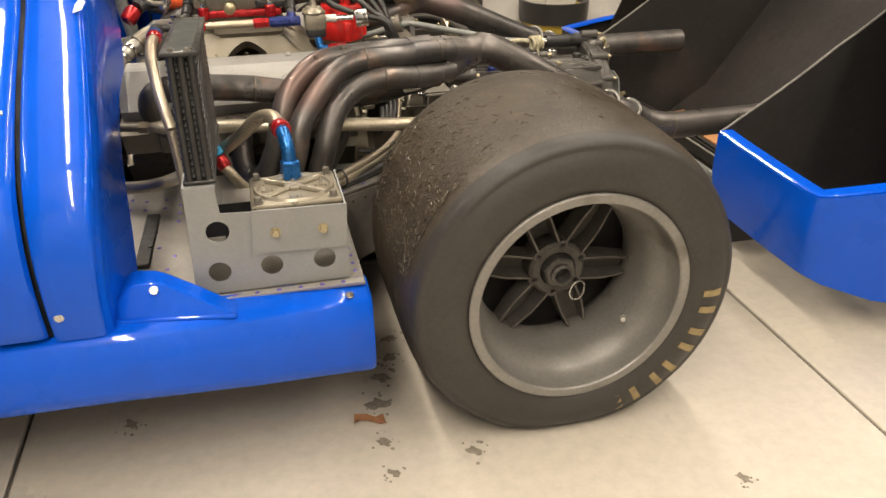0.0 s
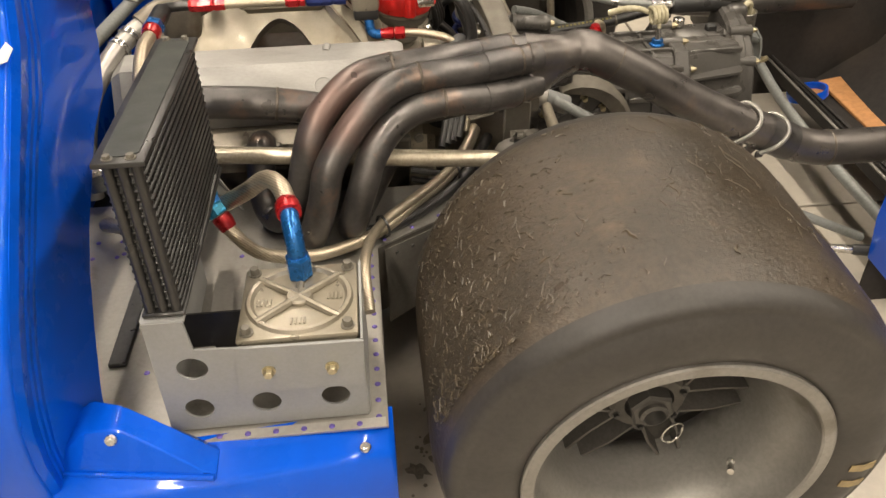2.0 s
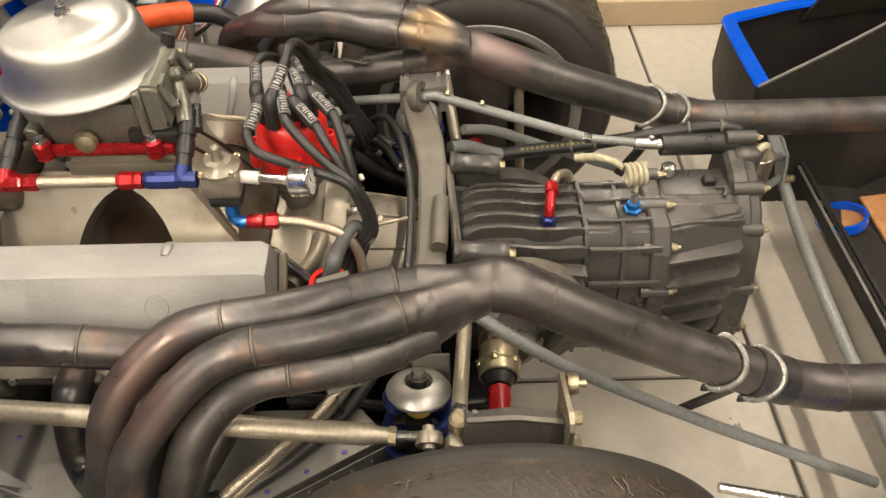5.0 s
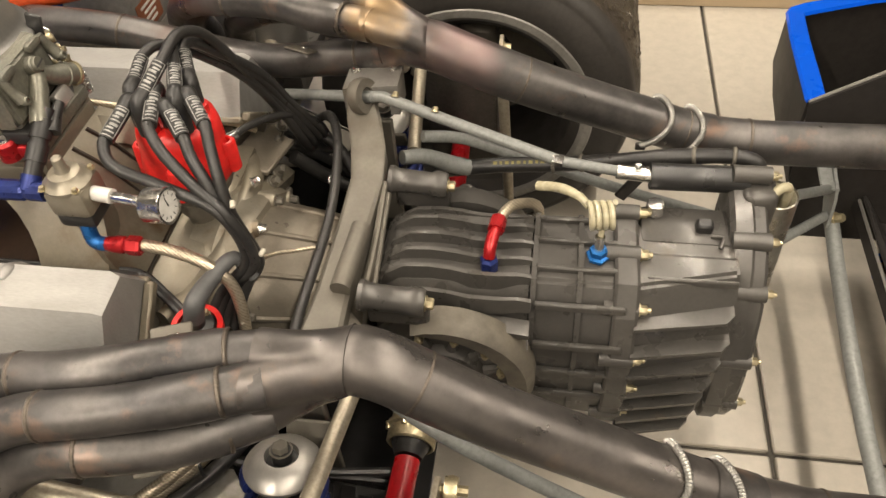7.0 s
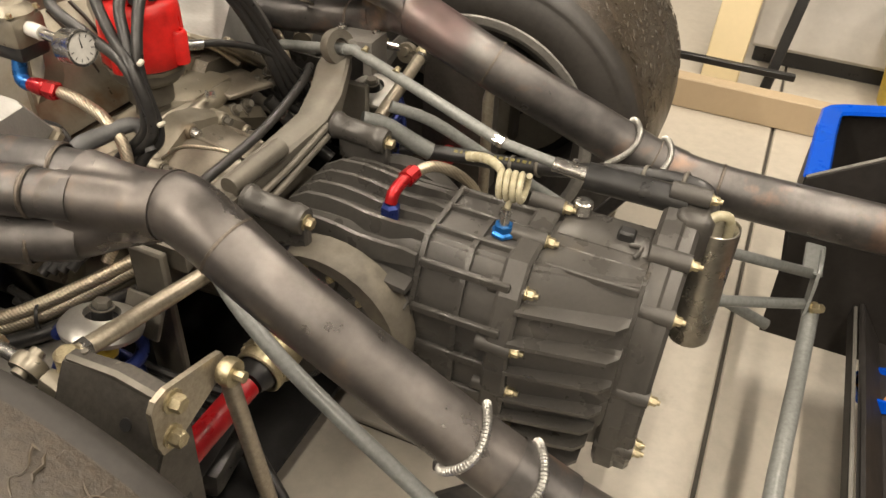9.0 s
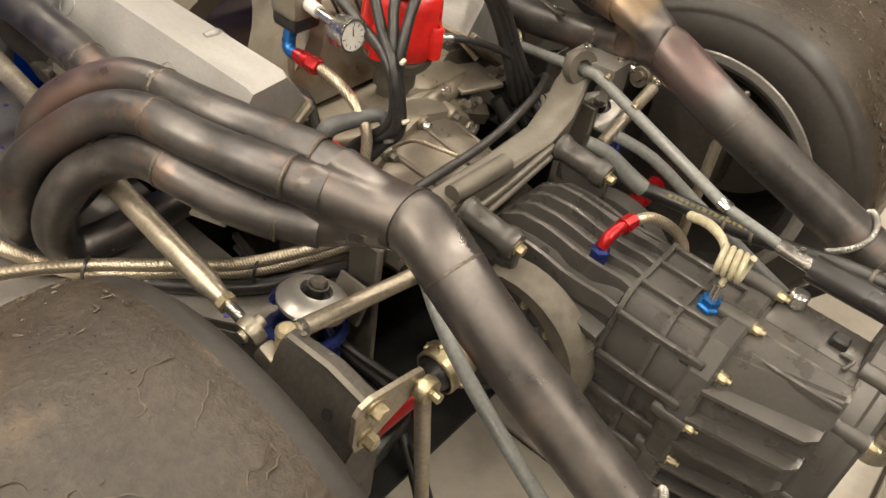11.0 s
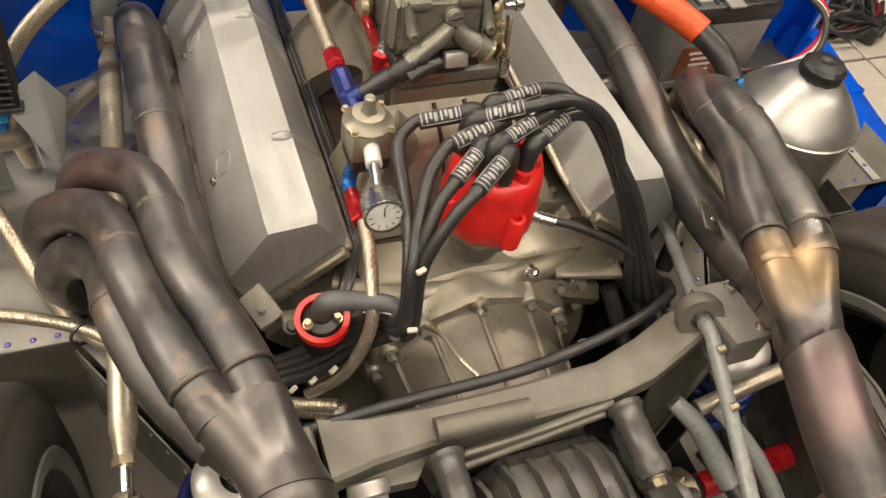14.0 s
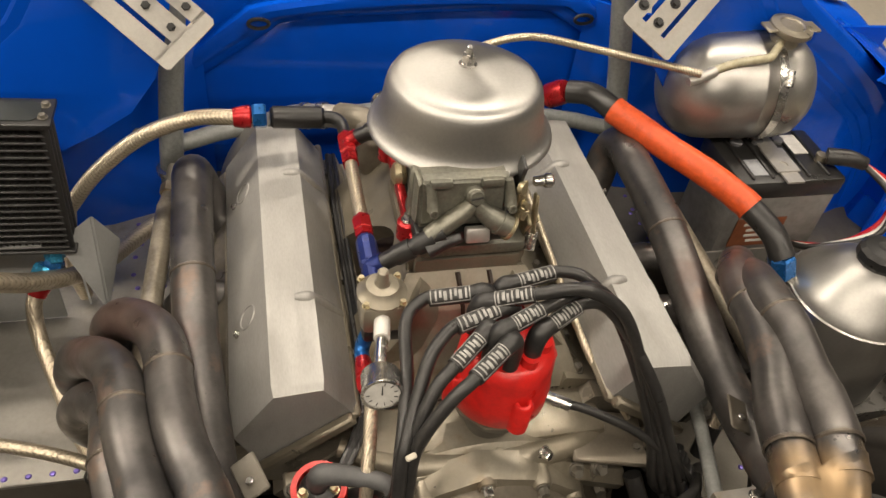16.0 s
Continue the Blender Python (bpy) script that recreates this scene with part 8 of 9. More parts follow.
def cooler_bracket():
    s = thing("cooler_bracket", (-0.52, 0.11, 0.34), "grey painted folded bracket with lightening holes", "bracket")
    up = Matrix(((1, 0, 0, 0), (0, 0, -1, 0.112), (0, 1, 0, 0), (0, 0, 0, 1)))
    b = plate(bmesh.new(), [(-0.655, 0.338), (-0.397, 0.338), (-0.394, 0.478), (-0.55, 0.481), (-0.598, 0.484), (-0.601, 0.532), (-0.649, 0.532)],
              [(-0.606, 0.452, 0.019), (-0.612, 0.378, 0.0185), (-0.526, 0.38, 0.0185), (-0.437, 0.381, 0.0185)], 0.0035, up, 28)
    part("front_plate", b, GREY_PLATE, s, smooth=False)
    b = plate(bmesh.new(), [(-0.5545, 0.406), (-0.398, 0.402), (-0.3935, 0.481), (-0.5495, 0.4845)], [], 0.0035, Matrix(((1, 0, 0, 0), (0, 0, -1, 0.1075), (0, 1, 0, 0), (0, 0, 0, 1))))
    part("overlay_plate", b, GREY_PLATE, s, smooth=False)
    for x, z in ((-0.514, 0.4425), (-0.436, 0.441)):
        bolt(V(x, 0.104, z), (0, -1, 0), 0.013, 0.008, ZINC, s)
    part("side_flange", box(bmesh.new(), (-0.396, 0.185, 0.41), (0.003, 0.15, 0.14)), GREY_PLATE, s, smooth=False)
    part("left_flange", box(bmesh.new(), (-0.65, 0.26, 0.435), (0.003, 0.29, 0.192)), GREY_PLATE, s, smooth=False)
    # black sheet put in for the shade behind the front plate
    part("inner_shade", box(bmesh.new(), (-0.56, 0.2, 0.43), (0.165, 0.003, 0.06)), BLACK_PAINT, s, "black sheet standing in for shade inside the bracket", smooth=False)
    part("cooler_shelf", box(bmesh.new(), (-0.624, 0.265, 0.5315), (0.05, 0.31, 0.003)), GREY_PLATE, s, smooth=False)
    part("rear_shelf", box(bmesh.new(), (-0.575, 0.255, 0.44), (0.05, 0.1, 0.003)), ALU, s, smooth=False)
    # black sheet that darkens the recess like shade
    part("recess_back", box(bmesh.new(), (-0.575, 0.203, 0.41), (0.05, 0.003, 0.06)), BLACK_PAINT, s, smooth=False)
    b = plate(bmesh.new(), [(0, 0), (0.03, 0.0), (0.075, -0.1)], [], 0.003, Matrix(((0.95, 0, -0.3, -0.652), (0.3, 0, 0.95, 0.44), (0, 1, 0, 0.534), (0, 0, 0, 1))))
    part("rear_gusset", b, GREY_PLATE, s, "triangular grey gusset", smooth=False)
    A, B, C, n = V(-0.61, 0.436, 0.527), V(-0.637, 0.478, 0.545), V(-0.585, 0.482, 0.42), V(0.003, 0.0, 0.002)
    part("folded_gusset", loft(bmesh.new(), [[A, B, C], [A + n, B + n, C + n]]), GREY_PLATE, s, "folded triangular grey gusset", smooth=False)
    D = V(-0.66, 0.5, 0.48)
    part("gusset_return", loft(bmesh.new(), [[B, D, C], [B + V(0, 0.003, 0), D + V(0, 0.003, 0), C + V(0, 0.003, 0)]]), GREY_PLATE, s, smooth=False)
    return s


cooler_bracket()


def pump_cover():
    s = thing("oil_filter_housing", (-0.474, 0.185, 0.4), "square cast aluminium cover with crossed ribs", "housing")
    o = V(-0.474, 0.186, 0.476)
    M = Matrix.Translation(o) @ pose(0, 0, 0, -3.5, 0, 0)
    b = bmesh.new()
    box(b, (0, 0, -0.04), (0.146, 0.142, 0.08), 0.006, None, 2)
    box(b, (0, 0, 0.003), (0.15, 0.146, 0.01), 0.004, None, 2)
    bmesh.ops.transform(b, matrix=M, verts=b.verts)
    part("body", b, CAST, s)
    b = lathe(bmesh.new(), [(0.058, 0.0), (0.062, 0.005), (0.067, 0.005), (0.07, 0.0)], (0, 0, 0.0075), (0, 0, 1), 40)
    for a in (40, 140, 220, 320, 90):
        r = 0.068 if a != 90 else 0.03
        tube(b, [V(0, 0, 0.011), V(r * math.cos(radians(a)), r * math.sin(radians(a)), 0.009)], 0.0055, 8)
    disc(b, (0, 0, 0.005), (0, 0, 1), 0.017, 0.01, 20, 0.002)
    bmesh.ops.transform(b, matrix=M, verts=b.verts)
    part("cross_ribs", b, CAST, s)
    for x, y in ((-0.062, -0.06), (0.062, -0.06), (-0.062, 0.06), (0.062, 0.06)):
        p = M @ V(x, y, 0.008)
        bolt(p, (0, 0, 1), 0.013, 0.009, STEEL_DARK, s)
    for x, y in ((-0.045, -0.005), (0.045, 0.0), (0.0, -0.045)):
        for k in range(4):
            bb = box(bmesh.new(), (x - 0.008 + 0.0055 * k, y, 0.0095), (0.003, 0.013, 0.002), 0.0006)
            bmesh.ops.transform(bb, matrix=M, verts=bb.verts)
            part("raised_bar", bb, CAST, s)
    # blue elbow with red collar on top
    e = part("blue_elbow_nut", lathe(bmesh.new(), [(0, 0), (0.0165, 0), (0.0175, 0.003), (0.0175, 0.03), (0.0145, 0.034), (0, 0.034)], V(-0.475, 0.236, 0.482), (0, 0.05, 1), 6), BLUE_ANO, s, "blue anodised union", smooth=False)
    part("blue_elbow", tube(bmesh.new(), [V(-0.475, 0.238, 0.512), V(-0.476, 0.241, 0.535), V(-0.479, 0.255, 0.553), V(-0.482, 0.275, 0.559)], 0.0125, 14, 5), BLUE_ANO, e)
    part("red_collar", lathe(bmesh.new(), [(0, 0), (0.0165, 0), (0.018, 0.005), (0.0165, 0.022), (0.0145, 0.026), (0, 0.026)], V(-0.481, 0.27, 0.559), (-0.2, 1, 0.05), 12), RED_ANO, e, "red anodised collar")
    return s


pump_cover()
braided_hose([V(-0.484, 0.292, 0.56), V(-0.496, 0.325, 0.568), V(-0.52, 0.367, 0.553), V(-0.554, 0.401, 0.513), V(-0.585, 0.422, 0.484), V(-0.613, 0.44, 0.46), V(-0.66, 0.46, 0.425), V(-0.74, 0.49, 0.39), V(-0.83, 0.54, 0.37)], 0.013,
             "thick stainless braided oil hose looping off the filter housing")
braided_hose([V(-0.604, 0.405, 0.462), V(-0.585, 0.392, 0.44), V(-0.56, 0.393, 0.405), V(-0.522, 0.408, 0.377), V(-0.47, 0.43, 0.358), V(-0.41, 0.458, 0.354), V(-0.36, 0.488, 0.358), V(-0.3, 0.556, 0.358), V(-0.232, 0.63, 0.362), V(-0.19, 0.7, 0.374), V(-0.165, 0.76, 0.38)], 0.0105,
             "stainless braided oil hose from the cooler", [(V(-0.592, 0.396, 0.449), (-0.5, 0.42, 0.75), CYAN_ANO, RED_ANO)])
braided_hose([V(-0.388, 0.24, 0.40), V(-0.391, 0.3, 0.425), V(-0.385, 0.385, 0.405), V(-0.362, 0.478, 0.376), V(-0.305, 0.545, 0.374), V(-0.24, 0.616, 0.377), V(-0.195, 0.685, 0.388), V(-0.17, 0.75, 0.392)], 0.0085, "slim stainless braided hose tied to another")
braided_hose([V(-0.40, 0.50, 0.345), V(-0.35, 0.508, 0.345), V(-0.285, 0.553, 0.346), V(-0.215, 0.622, 0.35), V(-0.172, 0.69, 0.36), V(-0.14, 0.76, 0.36)], 0.0105, "black rubber hose beside the braided ones", material=BLACK_RUBBER)
for p in ((-0.36, 0.484, 0.366), (-0.222, 0.637, 0.366)):
    solo("cable_tie", lathe(bmesh.new(), [(0.0185, -0.002), (0.0205, -0.002), (0.0205, 0.002), (0.0185, 0.002)], p, (0.85, 0.5, 0), 18, close=True), BLACK_PAINT, "black cable tie round the hoses", "cable tie", "cable ties")
braided_hose([V(-0.685, 0.44, 0.52), V(-0.68, 0.43, 0.46), V(-0.677, 0.425, 0.40), V(-0.68, 0.43, 0.35)], 0.0105, "stainless braided hose dropping behind the cooler")


# ---- far side tanks and battery ----
def oil_tank():
    s = thing("oil_tank", (-0.42, 1.53, 0.335), "round aluminium oil tank with conical top and black cap", "tank")
    o = (-0.425, 1.55, 0.335)
    part("tank", lathe(bmesh.new(), [(0, 0), (0.091, 0), (0.098, 0.008), (0.098, 0.158), (0.0955, 0.168), (0.082, 0.184), (0.058, 0.21), (0.038, 0.229), (0, 0.234)], o, (0, 0, 1), 56), TANK, s)
    part("weld_seam", lathe(bmesh.new(), [(0.0967, 0), (0.0993, 0.002), (0.0967, 0.004)], (o[0], o[1], 0.496), (0, 0, 1), 48), TANK, s)
    part("cap", lathe(bmesh.new(), [(0, 0), (0.032, 0), (0.034, 0.006), (0.034, 0.018), (0.028, 0.024), (0.012, 0.026), (0, 0.024)], (o[0], o[1], 0.565), (0, 0, 1), 12), BLACK_PAINT, s, "black moulded cap", smooth=False)
    e = part("blue_elbow", tube(bmesh.new(), [V(-0.40, 1.45, 0.48), V(-0.392, 1.43, 0.492), V(-0.39, 1.41, 0.48), V(-0.392, 1.40, 0.45)], 0.0125, 12, 5), NAVY_ANO, s, "dark blue elbow")
    part("outlet", tube(bmesh.new(), [V(-0.37, 1.47, 0.40), V(-0.345, 1.42, 0.395)], 0.019, 16), CAST, s)
    return s


oil_tank()
s = thing("tank_tray", (-0.42, 1.53, 0.3), "folded dark painted tray under the oil tank", "tray")
b = bmesh.new()
box(b, (-0.42, 1.535, 0.3325), (0.24, 0.24, 0.004))
for dx, dy, sx, sy in ((0.12, 0, 0.003, 0.24), (-0.12, 0, 0.003, 0.24), (0, 0.12, 0.24, 0.003), (0, -0.12, 0.24, 0.003)):
    box(b, (-0.42 + dx, 1.535 + dy, 0.35), (sx, sy, 0.045))
part("tray", b, GEARBOX, s, smooth=False)


def battery():
    s = thing("battery", (-0.68, 1.53, 0.4), "pale car battery with black top and worn labels, strapped down", "battery")
    part("case", box(bmesh.new(), (-0.675, 1.525, 0.46), (0.13, 0.185, 0.14), 0.006, None, 2), shader("pale_grey_plastic", (0.24, 0.235, 0.225), 0.45, tone=(0.15, 0.14, 0.13), stain=(0.08, 0.06, 0.05), stain_scale=9, stain_at=0.58), s)
    part("top", box(bmesh.new(), (-0.675, 1.525, 0.545), (0.136, 0.19, 0.035), 0.006, None, 2), BLACK_PAINT, s, "black battery lid")
    for y in (1.455, 1.49, 1.555, 1.59):
        part("lid_rib", box(bmesh.new(), (-0.675, y, 0.564), (0.118, 0.005, 0.006), 0.0015), BLACK_PAINT, s)
    for k in range(3):
        part("vent_plug", disc(bmesh.new(), (-0.712, 1.472 + 0.038 * k, 0.5625), (0, 0, 1), 0.0105, 0.005, 16, 0.001), shader("grey_vent_plug", (0.12, 0.12, 0.125), 0.45), s)
    part("label", box(bmesh.new(), (-0.70, 1.573, 0.5632), (0.05, 0.028, 0.0015)), WHITE, s, "pale worn label")
    part("label", box(bmesh.new(), (-0.645, 1.4725, 0.5632), (0.04, 0.026, 0.0015)), shader("grey_label", (0.3, 0.31, 0.33), 0.5), s)
    part("label", box(bmesh.new(), (-0.6085, 1.50, 0.455), (0.0015, 0.09, 0.06)), shader("dark_orange_label", (0.25, 0.08, 0.03), 0.5), s, "dark orange worn label")
    for k in range(4):
        part("printed_bar", box(bmesh.new(), (-0.6072, 1.5 + 0.004 * (k % 2), 0.473 - 0.012 * k), (0.001, 0.06 - 0.008 * k, 0.005)), WHITE, s)
    b = plate(bmesh.new(), [(-0.03, -0.02), (0.03, -0.02), (0.03, 0.02), (-0.03, 0.02)], [(0.012, 0, 0.007)], 0.003, pose(-0.655, 1.52, 0.5665))
    part("strap", b, ALU, s, "bare metal hold-down strap", smooth=False)
    part("strap", box(bmesh.new(), (-0.675, 1.52, 0.5655), (0.15, 0.03, 0.003)), ALU, s, smooth=False)
    part("terminal", disc(bmesh.new(), V(-0.655, 1.595, 0.562), (0, 0, 1), 0.009, 0.014, 14), CAST, s)
    part("terminal_boot", tube(bmesh.new(), [V(-0.645, 1.595, 0.58), V(-0.63, 1.625, 0.585), V(-0.62, 1.65, 0.58)], [0.014, 0.014, 0.011], 12, 4), BLACK_RUBBER, s)
    for k, m in enumerate((RED_PAINT, RED_PAINT, WHITE, BLACK_RUBBER)):
        part("cable", tube(bmesh.new(), [V(-0.622, 1.648, 0.58), V(-0.58 + 0.008 * k, 1.685 - 0.006 * k, 0.56), V(-0.555 + 0.01 * k, 1.675 - 0.01 * k, 0.51), V(-0.56, 1.62 - 0.015 * k, 0.46), V(-0.6, 1.57, 0.43)], 0.005, 10, 6), m, s, "thick battery cable")
    return s


battery()
s = thing("battery_tray", (-0.6, 1.5, 0.3), "drilled bare aluminium battery tray", "tray")
b = plate(bmesh.new(), [(1.36, 0.37), (1.64, 0.37), (1.64, 0.425), (1.36, 0.425)], [(1.40, 0.4, 0.013), (1.45, 0.4, 0.013), (1.50, 0.4, 0.013), (1.55, 0.4, 0.013), (1.60, 0.4, 0.013)], 0.003, Matrix(((0, 0, 1, -0.60), (1, 0, 0, 0), (0, 1, 0, 0), (0, 0, 0, 1))), 20)
part("drilled_face", b, ALU, s, smooth=False)
part("shelf", box(bmesh.new(), (-0.675, 1.5, 0.384), (0.15, 0.28, 0.006)), ALU, s, smooth=False)
part("leg", box(bmesh.new(), (-0.675, 1.5, 0.357), (0.12, 0.2, 0.045)), STEEL_DARK, s, smooth=False)


def header_tank():
    s = thing("header_tank", (-0.76, 1.45, 0.56), "round-ended spun aluminium coolant header tank with pressure cap", "tank")
    a = V(-0.772, 1.347, 0.641)
    ax = Vector((0.1, 1, 0.04)).normalized()
    prof = [(0, -0.011), (0.028, -0.009), (0.057, 0.002), (0.076, 0.02), (0.085, 0.046), (0.087, 0.069), (0.087, 0.12), (0.0885, 0.122), (0.0885, 0.126), (0.087, 0.128), (0.087, 0.175), (0.082, 0.198), (0.066, 0.216), (0.028, 0.226), (0, 0.228)]
    part("tank", lathe(bmesh.new(), prof, a, ax, 56), TANK, s)
    part("band_clamp", lathe(bmesh.new(), [(0.0873, 0.143), (0.0898, 0.143), (0.0898, 0.157), (0.0873, 0.157)], a, ax, 56, close=True), CHROME, s, "steel band clamp")
    part("clamp_screw", tube(bmesh.new(), [a + ax * 0.15 + V(0.08, -0.004, 0.045), a + ax * 0.15 + V(0.066, 0.0, 0.064)], 0.006, 10), CHROME, s)
    c = a + ax * 0.157 + V(0.01, 0, 0.074)
    part("filler_neck", disc(bmesh.new(), c, (0.1, 0.05, 1), 0.022, 0.03, 28), CAST, s)
    b = lathe(bmesh.new(), [(0, 0.0), (0.032, 0), (0.034, 0.004), (0.033, 0.009), (0.02, 0.011), (0.018, 0.009), (0, 0.009)], c + V(0.003, 0.0015, 0.028), (0.1, 0.05, 1), 32)
    box(b, c + V(0.003, 0.036, 0.034), (0.03, 0.02, 0.005), 0.002)
    box(b, c + V(0.003, -0.034, 0.034), (0.03, 0.02, 0.005), 0.002)
    part("pressure_cap", b, CAST, s, "plated pressure cap")
    part("overflow_hose", tube(bmesh.new(), [c + V(0.012, -0.012, 0.016), c + V(0.03, -0.03, 0.008), a + ax * 0.11 + V(0.056, 0, 0.08), a + ax * 0.065 + V(0.06, 0, 0.075), a + ax * 0.018 + V(0.065, 0, 0.061)], 0.0065, 10, 6), CLEAR_TUBE, s, "clear overflow hose")
    part("hose_joint", tube(bmesh.new(), [a + ax * 0.028 + V(0.065, 0, 0.063), a + V(0.076, 0, 0.057), a - ax * 0.018 + V(0.081, 0, 0.055)], [0.0085, 0.0085, 0.007], 12, 2), ALU, s)
    return s


header_tank()
braided_hose([V(-0.69, 1.345, 0.71), V(-0.73, 1.28, 0.708), V(-0.775, 1.2, 0.706), V(-0.785, 1.11, 0.72), V(-0.785, 1.04, 0.708), V(-0.765, 0.97, 0.685), V(-0.73, 0.925, 0.672), V(-0.70, 0.90, 0.674)], 0.0058, "thin braided vent line from the header tank")
s = thing("starter_hose", (-0.7, 1.25, 0.6), "fat black hose in an orange fire sleeve with anodised ends", "hose")
pts = [V(-0.80, 1.195, 0.613), V(-0.775, 1.225, 0.622), V(-0.727, 1.254, 0.618), V(-0.665, 1.31, 0.60), V(-0.605, 1.365, 0.585), V(-0.555, 1.405, 0.57), V(-0.505, 1.43, 0.553), V(-0.475, 1.44, 0.53)]
part("hose", tube(bmesh.new(), pts, 0.0185, 16, 6), BLACK_RUBBER, s)
path = spline(pts, 6)
b = tube(bmesh.new(), path[11:32], 0.0215, 20, 1)
for v in b.verts:
    v.co += V(1, 1, 1) * 0.0012 * noise.noise(v.co * 90)
part("fire_sleeve", b, ORANGE, s, "wrinkled orange fire sleeve")
part("red_end", lathe(bmesh.new(), [(0, 0), (0.018, 0), (0.021, 0.006), (0.021, 0.03), (0.018, 0.04), (0, 0.04)], V(-0.828, 1.172, 0.585), (0.5, 0.5, 0.6), 12), RED_ANO, s, "red anodised hose end")
part("blue_end", lathe(bmesh.new(), [(0, 0), (0.017, 0), (0.02, 0.004), (0.02, 0.034), (0.017, 0.038), (0, 0.038)], V(-0.478, 1.438, 0.535), (0.25, 0.25, -0.9), 6), BLUE_ANO, s, "blue anodised hose nut", smooth=False)
part("adaptor", tube(bmesh.new(), [V(-0.466, 1.45, 0.505), V(-0.46, 1.46, 0.485)], 0.013, 12), CHROME, s)


# ---- front frame tubes ----
for sg in (1, -1):
    f = (lambda *p: V(*p)) if sg > 0 else (lambda *p: mirror_y(p))
    s = thing("roll_frame", f(-0.85, 0.57, 0.3), "grey painted frame tube with welded collar beside the bulkhead", "frame", "frame tubes")
    part("upright_tube", tube(bmesh.new(), [f(-0.825, 0.563, 0.43), f(-0.835, 0.568, 0.50), f(-0.85, 0.58, 0.60), f(-0.875, 0.60, 0.74)], 0.0185, 18, 3), GREY_TUBE, s)
    part("diagonal_tube", tube(bmesh.new(), [f(-0.845, 0.58, 0.505), f(-0.87, 0.68, 0.515), f(-0.905, 0.94, 0.52)], 0.014, 14, 3), GREY_TUBE, s)
    b = lathe(bmesh.new(), [(0.017, -0.006), (0.024, -0.004), (0.024, 0.004), (0.017, 0.006)], f(-0.829, 0.565, 0.468), (0.05, 0, -1), 24)
    part("collar", b, CHROME, s, "bright welded collar")
    part("end_nut", disc(bmesh.new(), f(-0.826, 0.564, 0.445), (0, 0, 1), 0.014, 0.018, 6), CHROME, s)
    bolt(f(-0.84, 0.525, 0.53), (1, -0.3 * sg, 0.2), 0.016, 0.01, ZINC, s)
s = thing("coolant_pipe", (-0.82, 0.72, 0.45), "bare aluminium coolant pipe with hose clamps", "pipe")
part("pipe", tube(bmesh.new(), [V(-0.765, 0.83, 0.60), V(-0.785, 0.80, 0.592), V(-0.815, 0.75, 0.57), V(-0.85, 0.70, 0.52), V(-0.87, 0.66, 0.44), V(-0.875, 0.64, 0.36)], 0.0175, 18, 6), ALU, s)
for p, d in ((V(-0.80, 0.775, 0.582), V(-0.03, -0.05, -0.02)), (V(-0.785, 0.80, 0.592), V(-0.03, -0.05, -0.02))):
    part("clamp", lathe(bmesh.new(), [(0.018, -0.005), (0.0205, -0.005), (0.0205, 0.005), (0.018, 0.005)], p, d, 24, close=True), CHROME, s)
s = thing("water_neck", (-0.7, 0.9, 0.56), "grimy cast water outlet at the front of the manifold", "casting")
b = box(bmesh.new(), (-0.705, 0.90, 0.592), (0.07, 0.12, 0.07), 0.016, None, 3)
tube(b, [V(-0.715, 0.88, 0.61), V(-0.74, 0.85, 0.615), V(-0.768, 0.825, 0.602)], 0.02, 16, 4)
part("casting", b, BLOCK, s)
for p in ((-0.69, 0.87, 0.628), (-0.69, 0.94, 0.628)):
    bolt(p, (0, 0, 1), 0.014, 0.009, CHROME, s)
s = thing("throttle_link", (-0.69, 0.9, 0.66), "bright rod ends of the throttle linkage", "linkage")
for y in (0.87, 0.93):
    b = lathe(bmesh.new(), [(0.004, -0.006), (0.01, -0.006), (0.012, 0), (0.01, 0.006), (0.004, 0.006)], V(-0.70, y, 0.672), (0.2, 0.1, 1), 16, close=True)
    disc(b, V(-0.70, y, 0.66), (0.2, 0.1, 1), 0.004, 0.03, 8)
    part("rod_end", b, CHROME, s)
part("link_rod", tube(bmesh.new(), [V(-0.70, 0.875, 0.672), V(-0.695, 0.93, 0.673)], 0.0045, 8), CHROME, s)


# ---- things behind the car ----
s = thing("kerb_board", (1.9, 2.36, 0.0), "beige painted low timber skirting beam along the floor", "beam")
part("board", box(bmesh.new(), (1.9, 2.36, 0.045), (4.6, 0.05, 0.09), 0.004), BEIGE, s)
s = thing("storage_case", (1.1, 2.75, 0.0), "low grey cabinet behind the skirting beam", "cabinet")
part("body", box(bmesh.new(), (1.2, 3.05, 0.33), (1.5, 0.6, 0.54), 0.01), shader("pale_laminate", (0.6, 0.585, 0.55), 0.45, grit=0.08), s)
part("plinth", box(bmesh.new(), (1.2, 3.07, 0.03), (1.46, 0.56, 0.06), 0.004), BLACK_PAINT, s)
for k in range(3):
    part("door", box(bmesh.new(), (0.7 + 0.5 * k, 2.742, 0.33), (0.485, 0.018, 0.51), 0.004), shader("pale_door_laminate", (0.62, 0.6, 0.565), 0.45, grit=0.06), s)
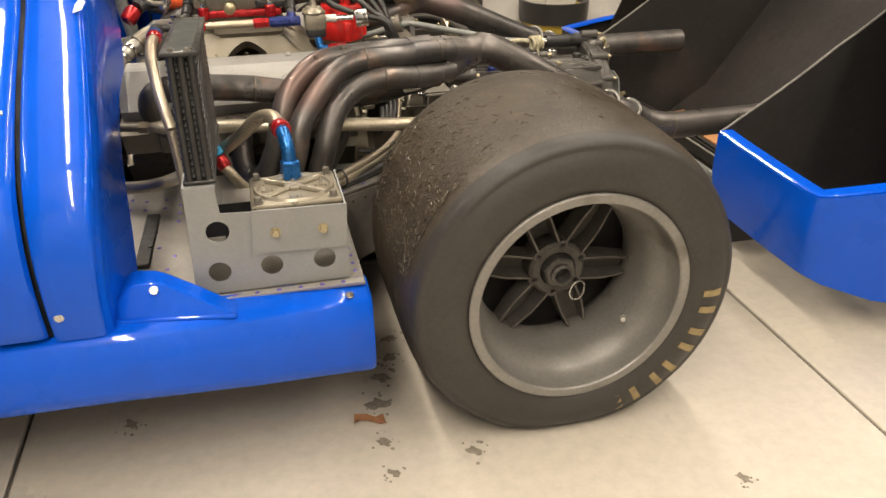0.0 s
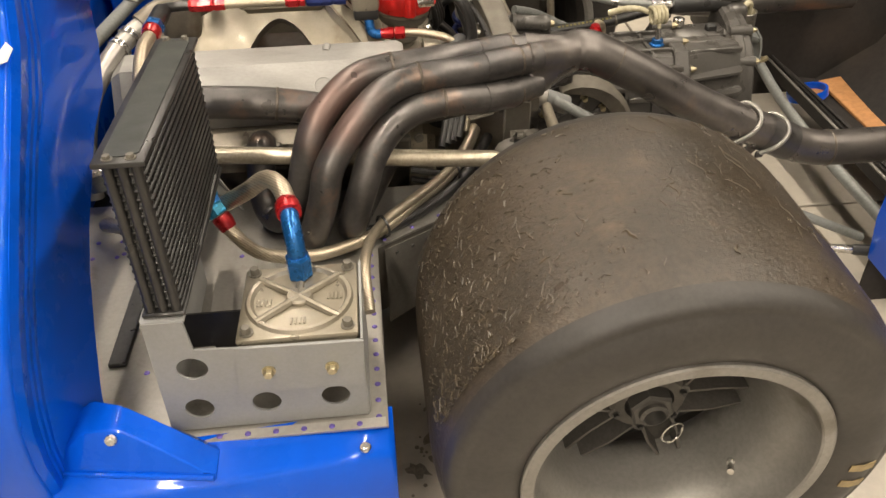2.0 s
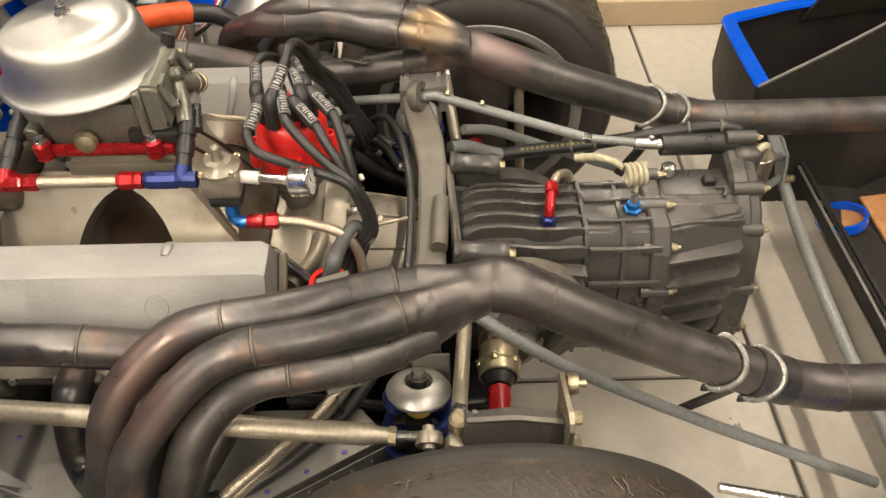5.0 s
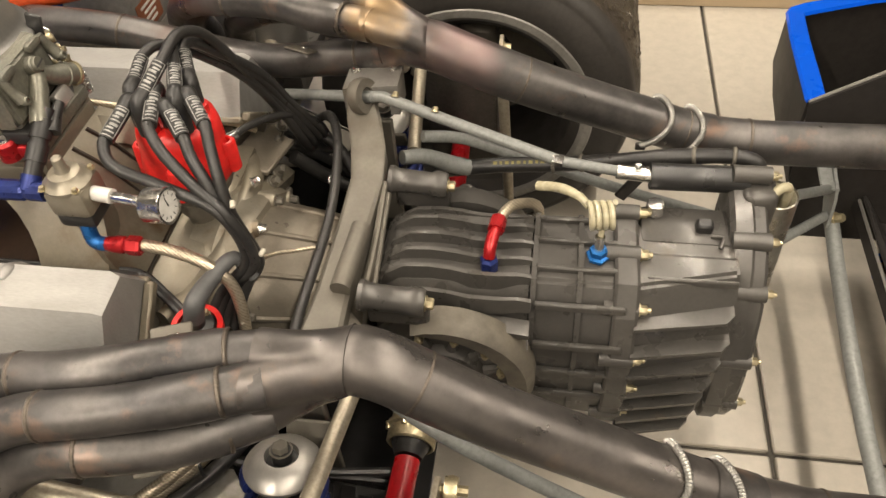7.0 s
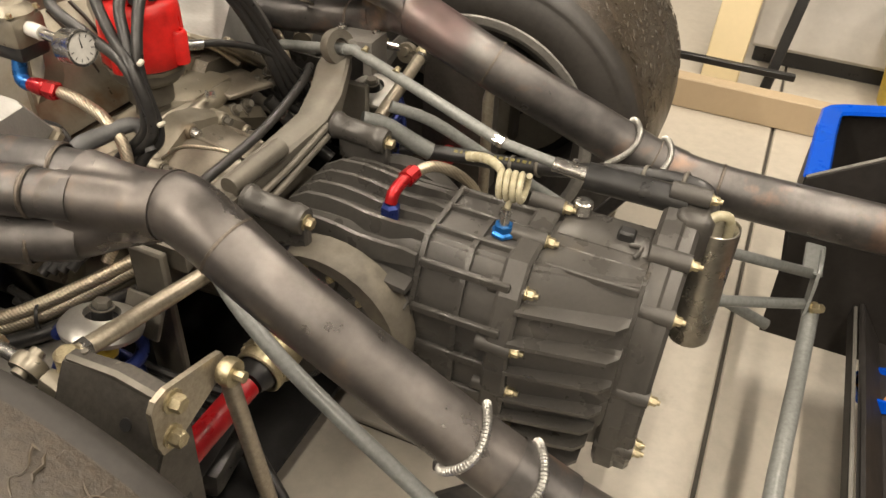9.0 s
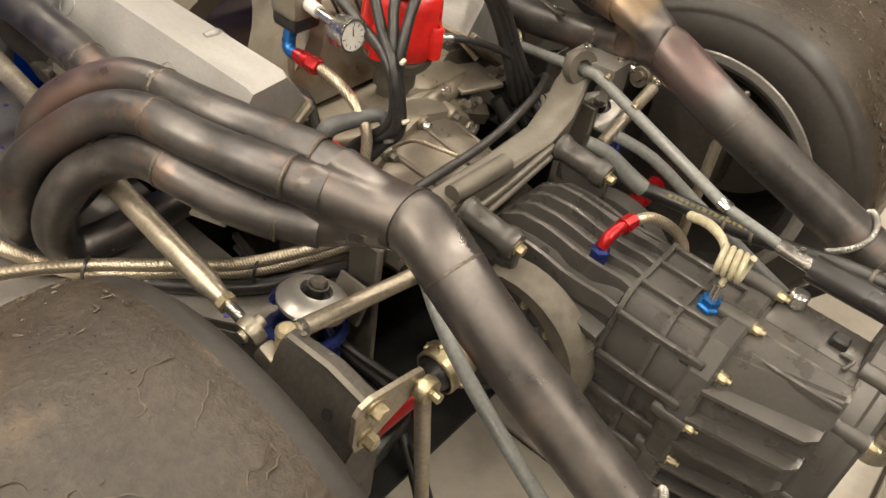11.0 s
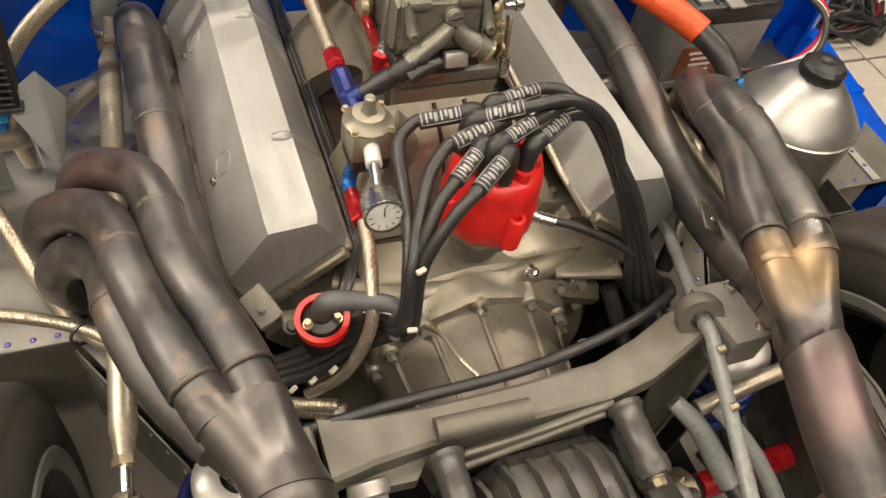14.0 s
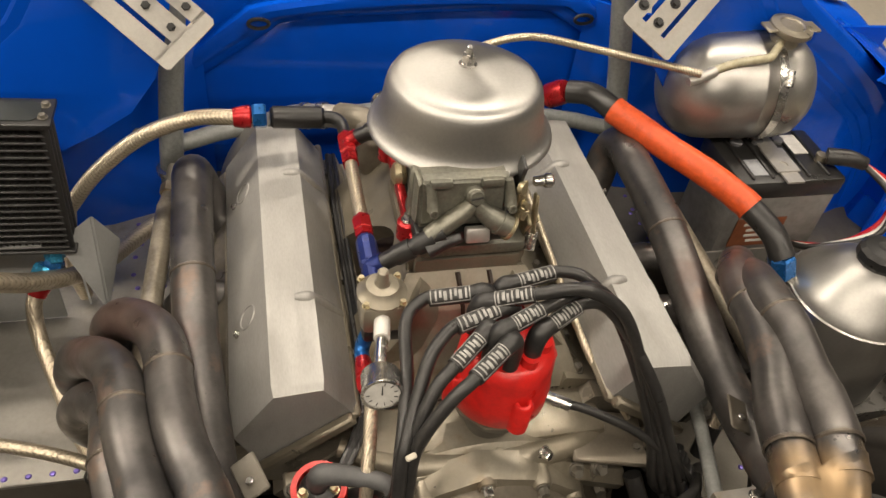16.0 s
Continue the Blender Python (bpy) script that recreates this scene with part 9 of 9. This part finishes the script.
s = thing("cream_panel", (0.42, 2.5, 0.0), "cream board leaning behind the car", "board")
part("board", box(bmesh.new(), (0.40, 2.63, 0.3), (0.11, 0.02, 0.6), 0.003, (-12, 0, -4)), CREAM, s)
s = thing("stand_leg", (0.55, 2.6, 0.0), "black steel stand leg behind the car", "stand")
part("leg", box(bmesh.new(), (0.56, 2.58, 0.3), (0.03, 0.03, 0.6), 0.003, (-12, 6, 0)), BLACK_PAINT, s)
part("foot", box(bmesh.new(), (0.42, 2.47, 0.1), (0.36, 0.02, 0.02), 0.003), BLACK_PAINT, s)
s = thing("yellow_bucket", (0.95, 2.75, 0.0), "yellow plastic bucket with dark rim", "bucket")
part("tub", lathe(bmesh.new(), [(0, 0.0), (0.13, 0), (0.16, 0.26), (0.15, 0.26), (0.125, 0.02), (0, 0.02)], (0.98, 2.68, 0.0), (0, 0, 1), 36), YELLOW, s)
part("rim", lathe(bmesh.new(), [(0.15, 0.19), (0.17, 0.19), (0.174, 0.29), (0.155, 0.29)], (0.98, 2.68, 0.0), (0, 0, 1), 36, close=True), BLACK_PAINT, s)

# tangle of leads lying on the floor beyond the far side of the car
rng = random.Random(12)
heap = thing("lead_tangle", (-1.22, 2.55, 0.0), "tangled black and red leads lying on the concrete floor", "cable")
for k in range(11):
    a, pts = rng.uniform(0, 6.3), []
    for i in range(9):
        a += rng.uniform(0.5, 1.3)
        r = rng.uniform(0.05, 0.17)
        pts.append(V(-1.22 + r * math.cos(a) * 0.9, 2.55 + r * math.sin(a) * 1.2, 0.008 + 0.006 * k * rng.random() + 0.05 * rng.random() ** 2))
    part("lead", tube(bmesh.new(), pts, 0.006 + 0.002 * rng.random(), 8, 5), shader("dark_red_lead", (0.16, 0.012, 0.014), 0.45) if k == 3 else BLACK_RUBBER, heap, "dark red lead" if k == 3 else "")
part("plug_block", box(bmesh.new(), (-1.12, 2.62, 0.03), (0.07, 0.09, 0.055), 0.012, (0, 0, 30), 2), BLACK_PAINT, heap, "black plug block")
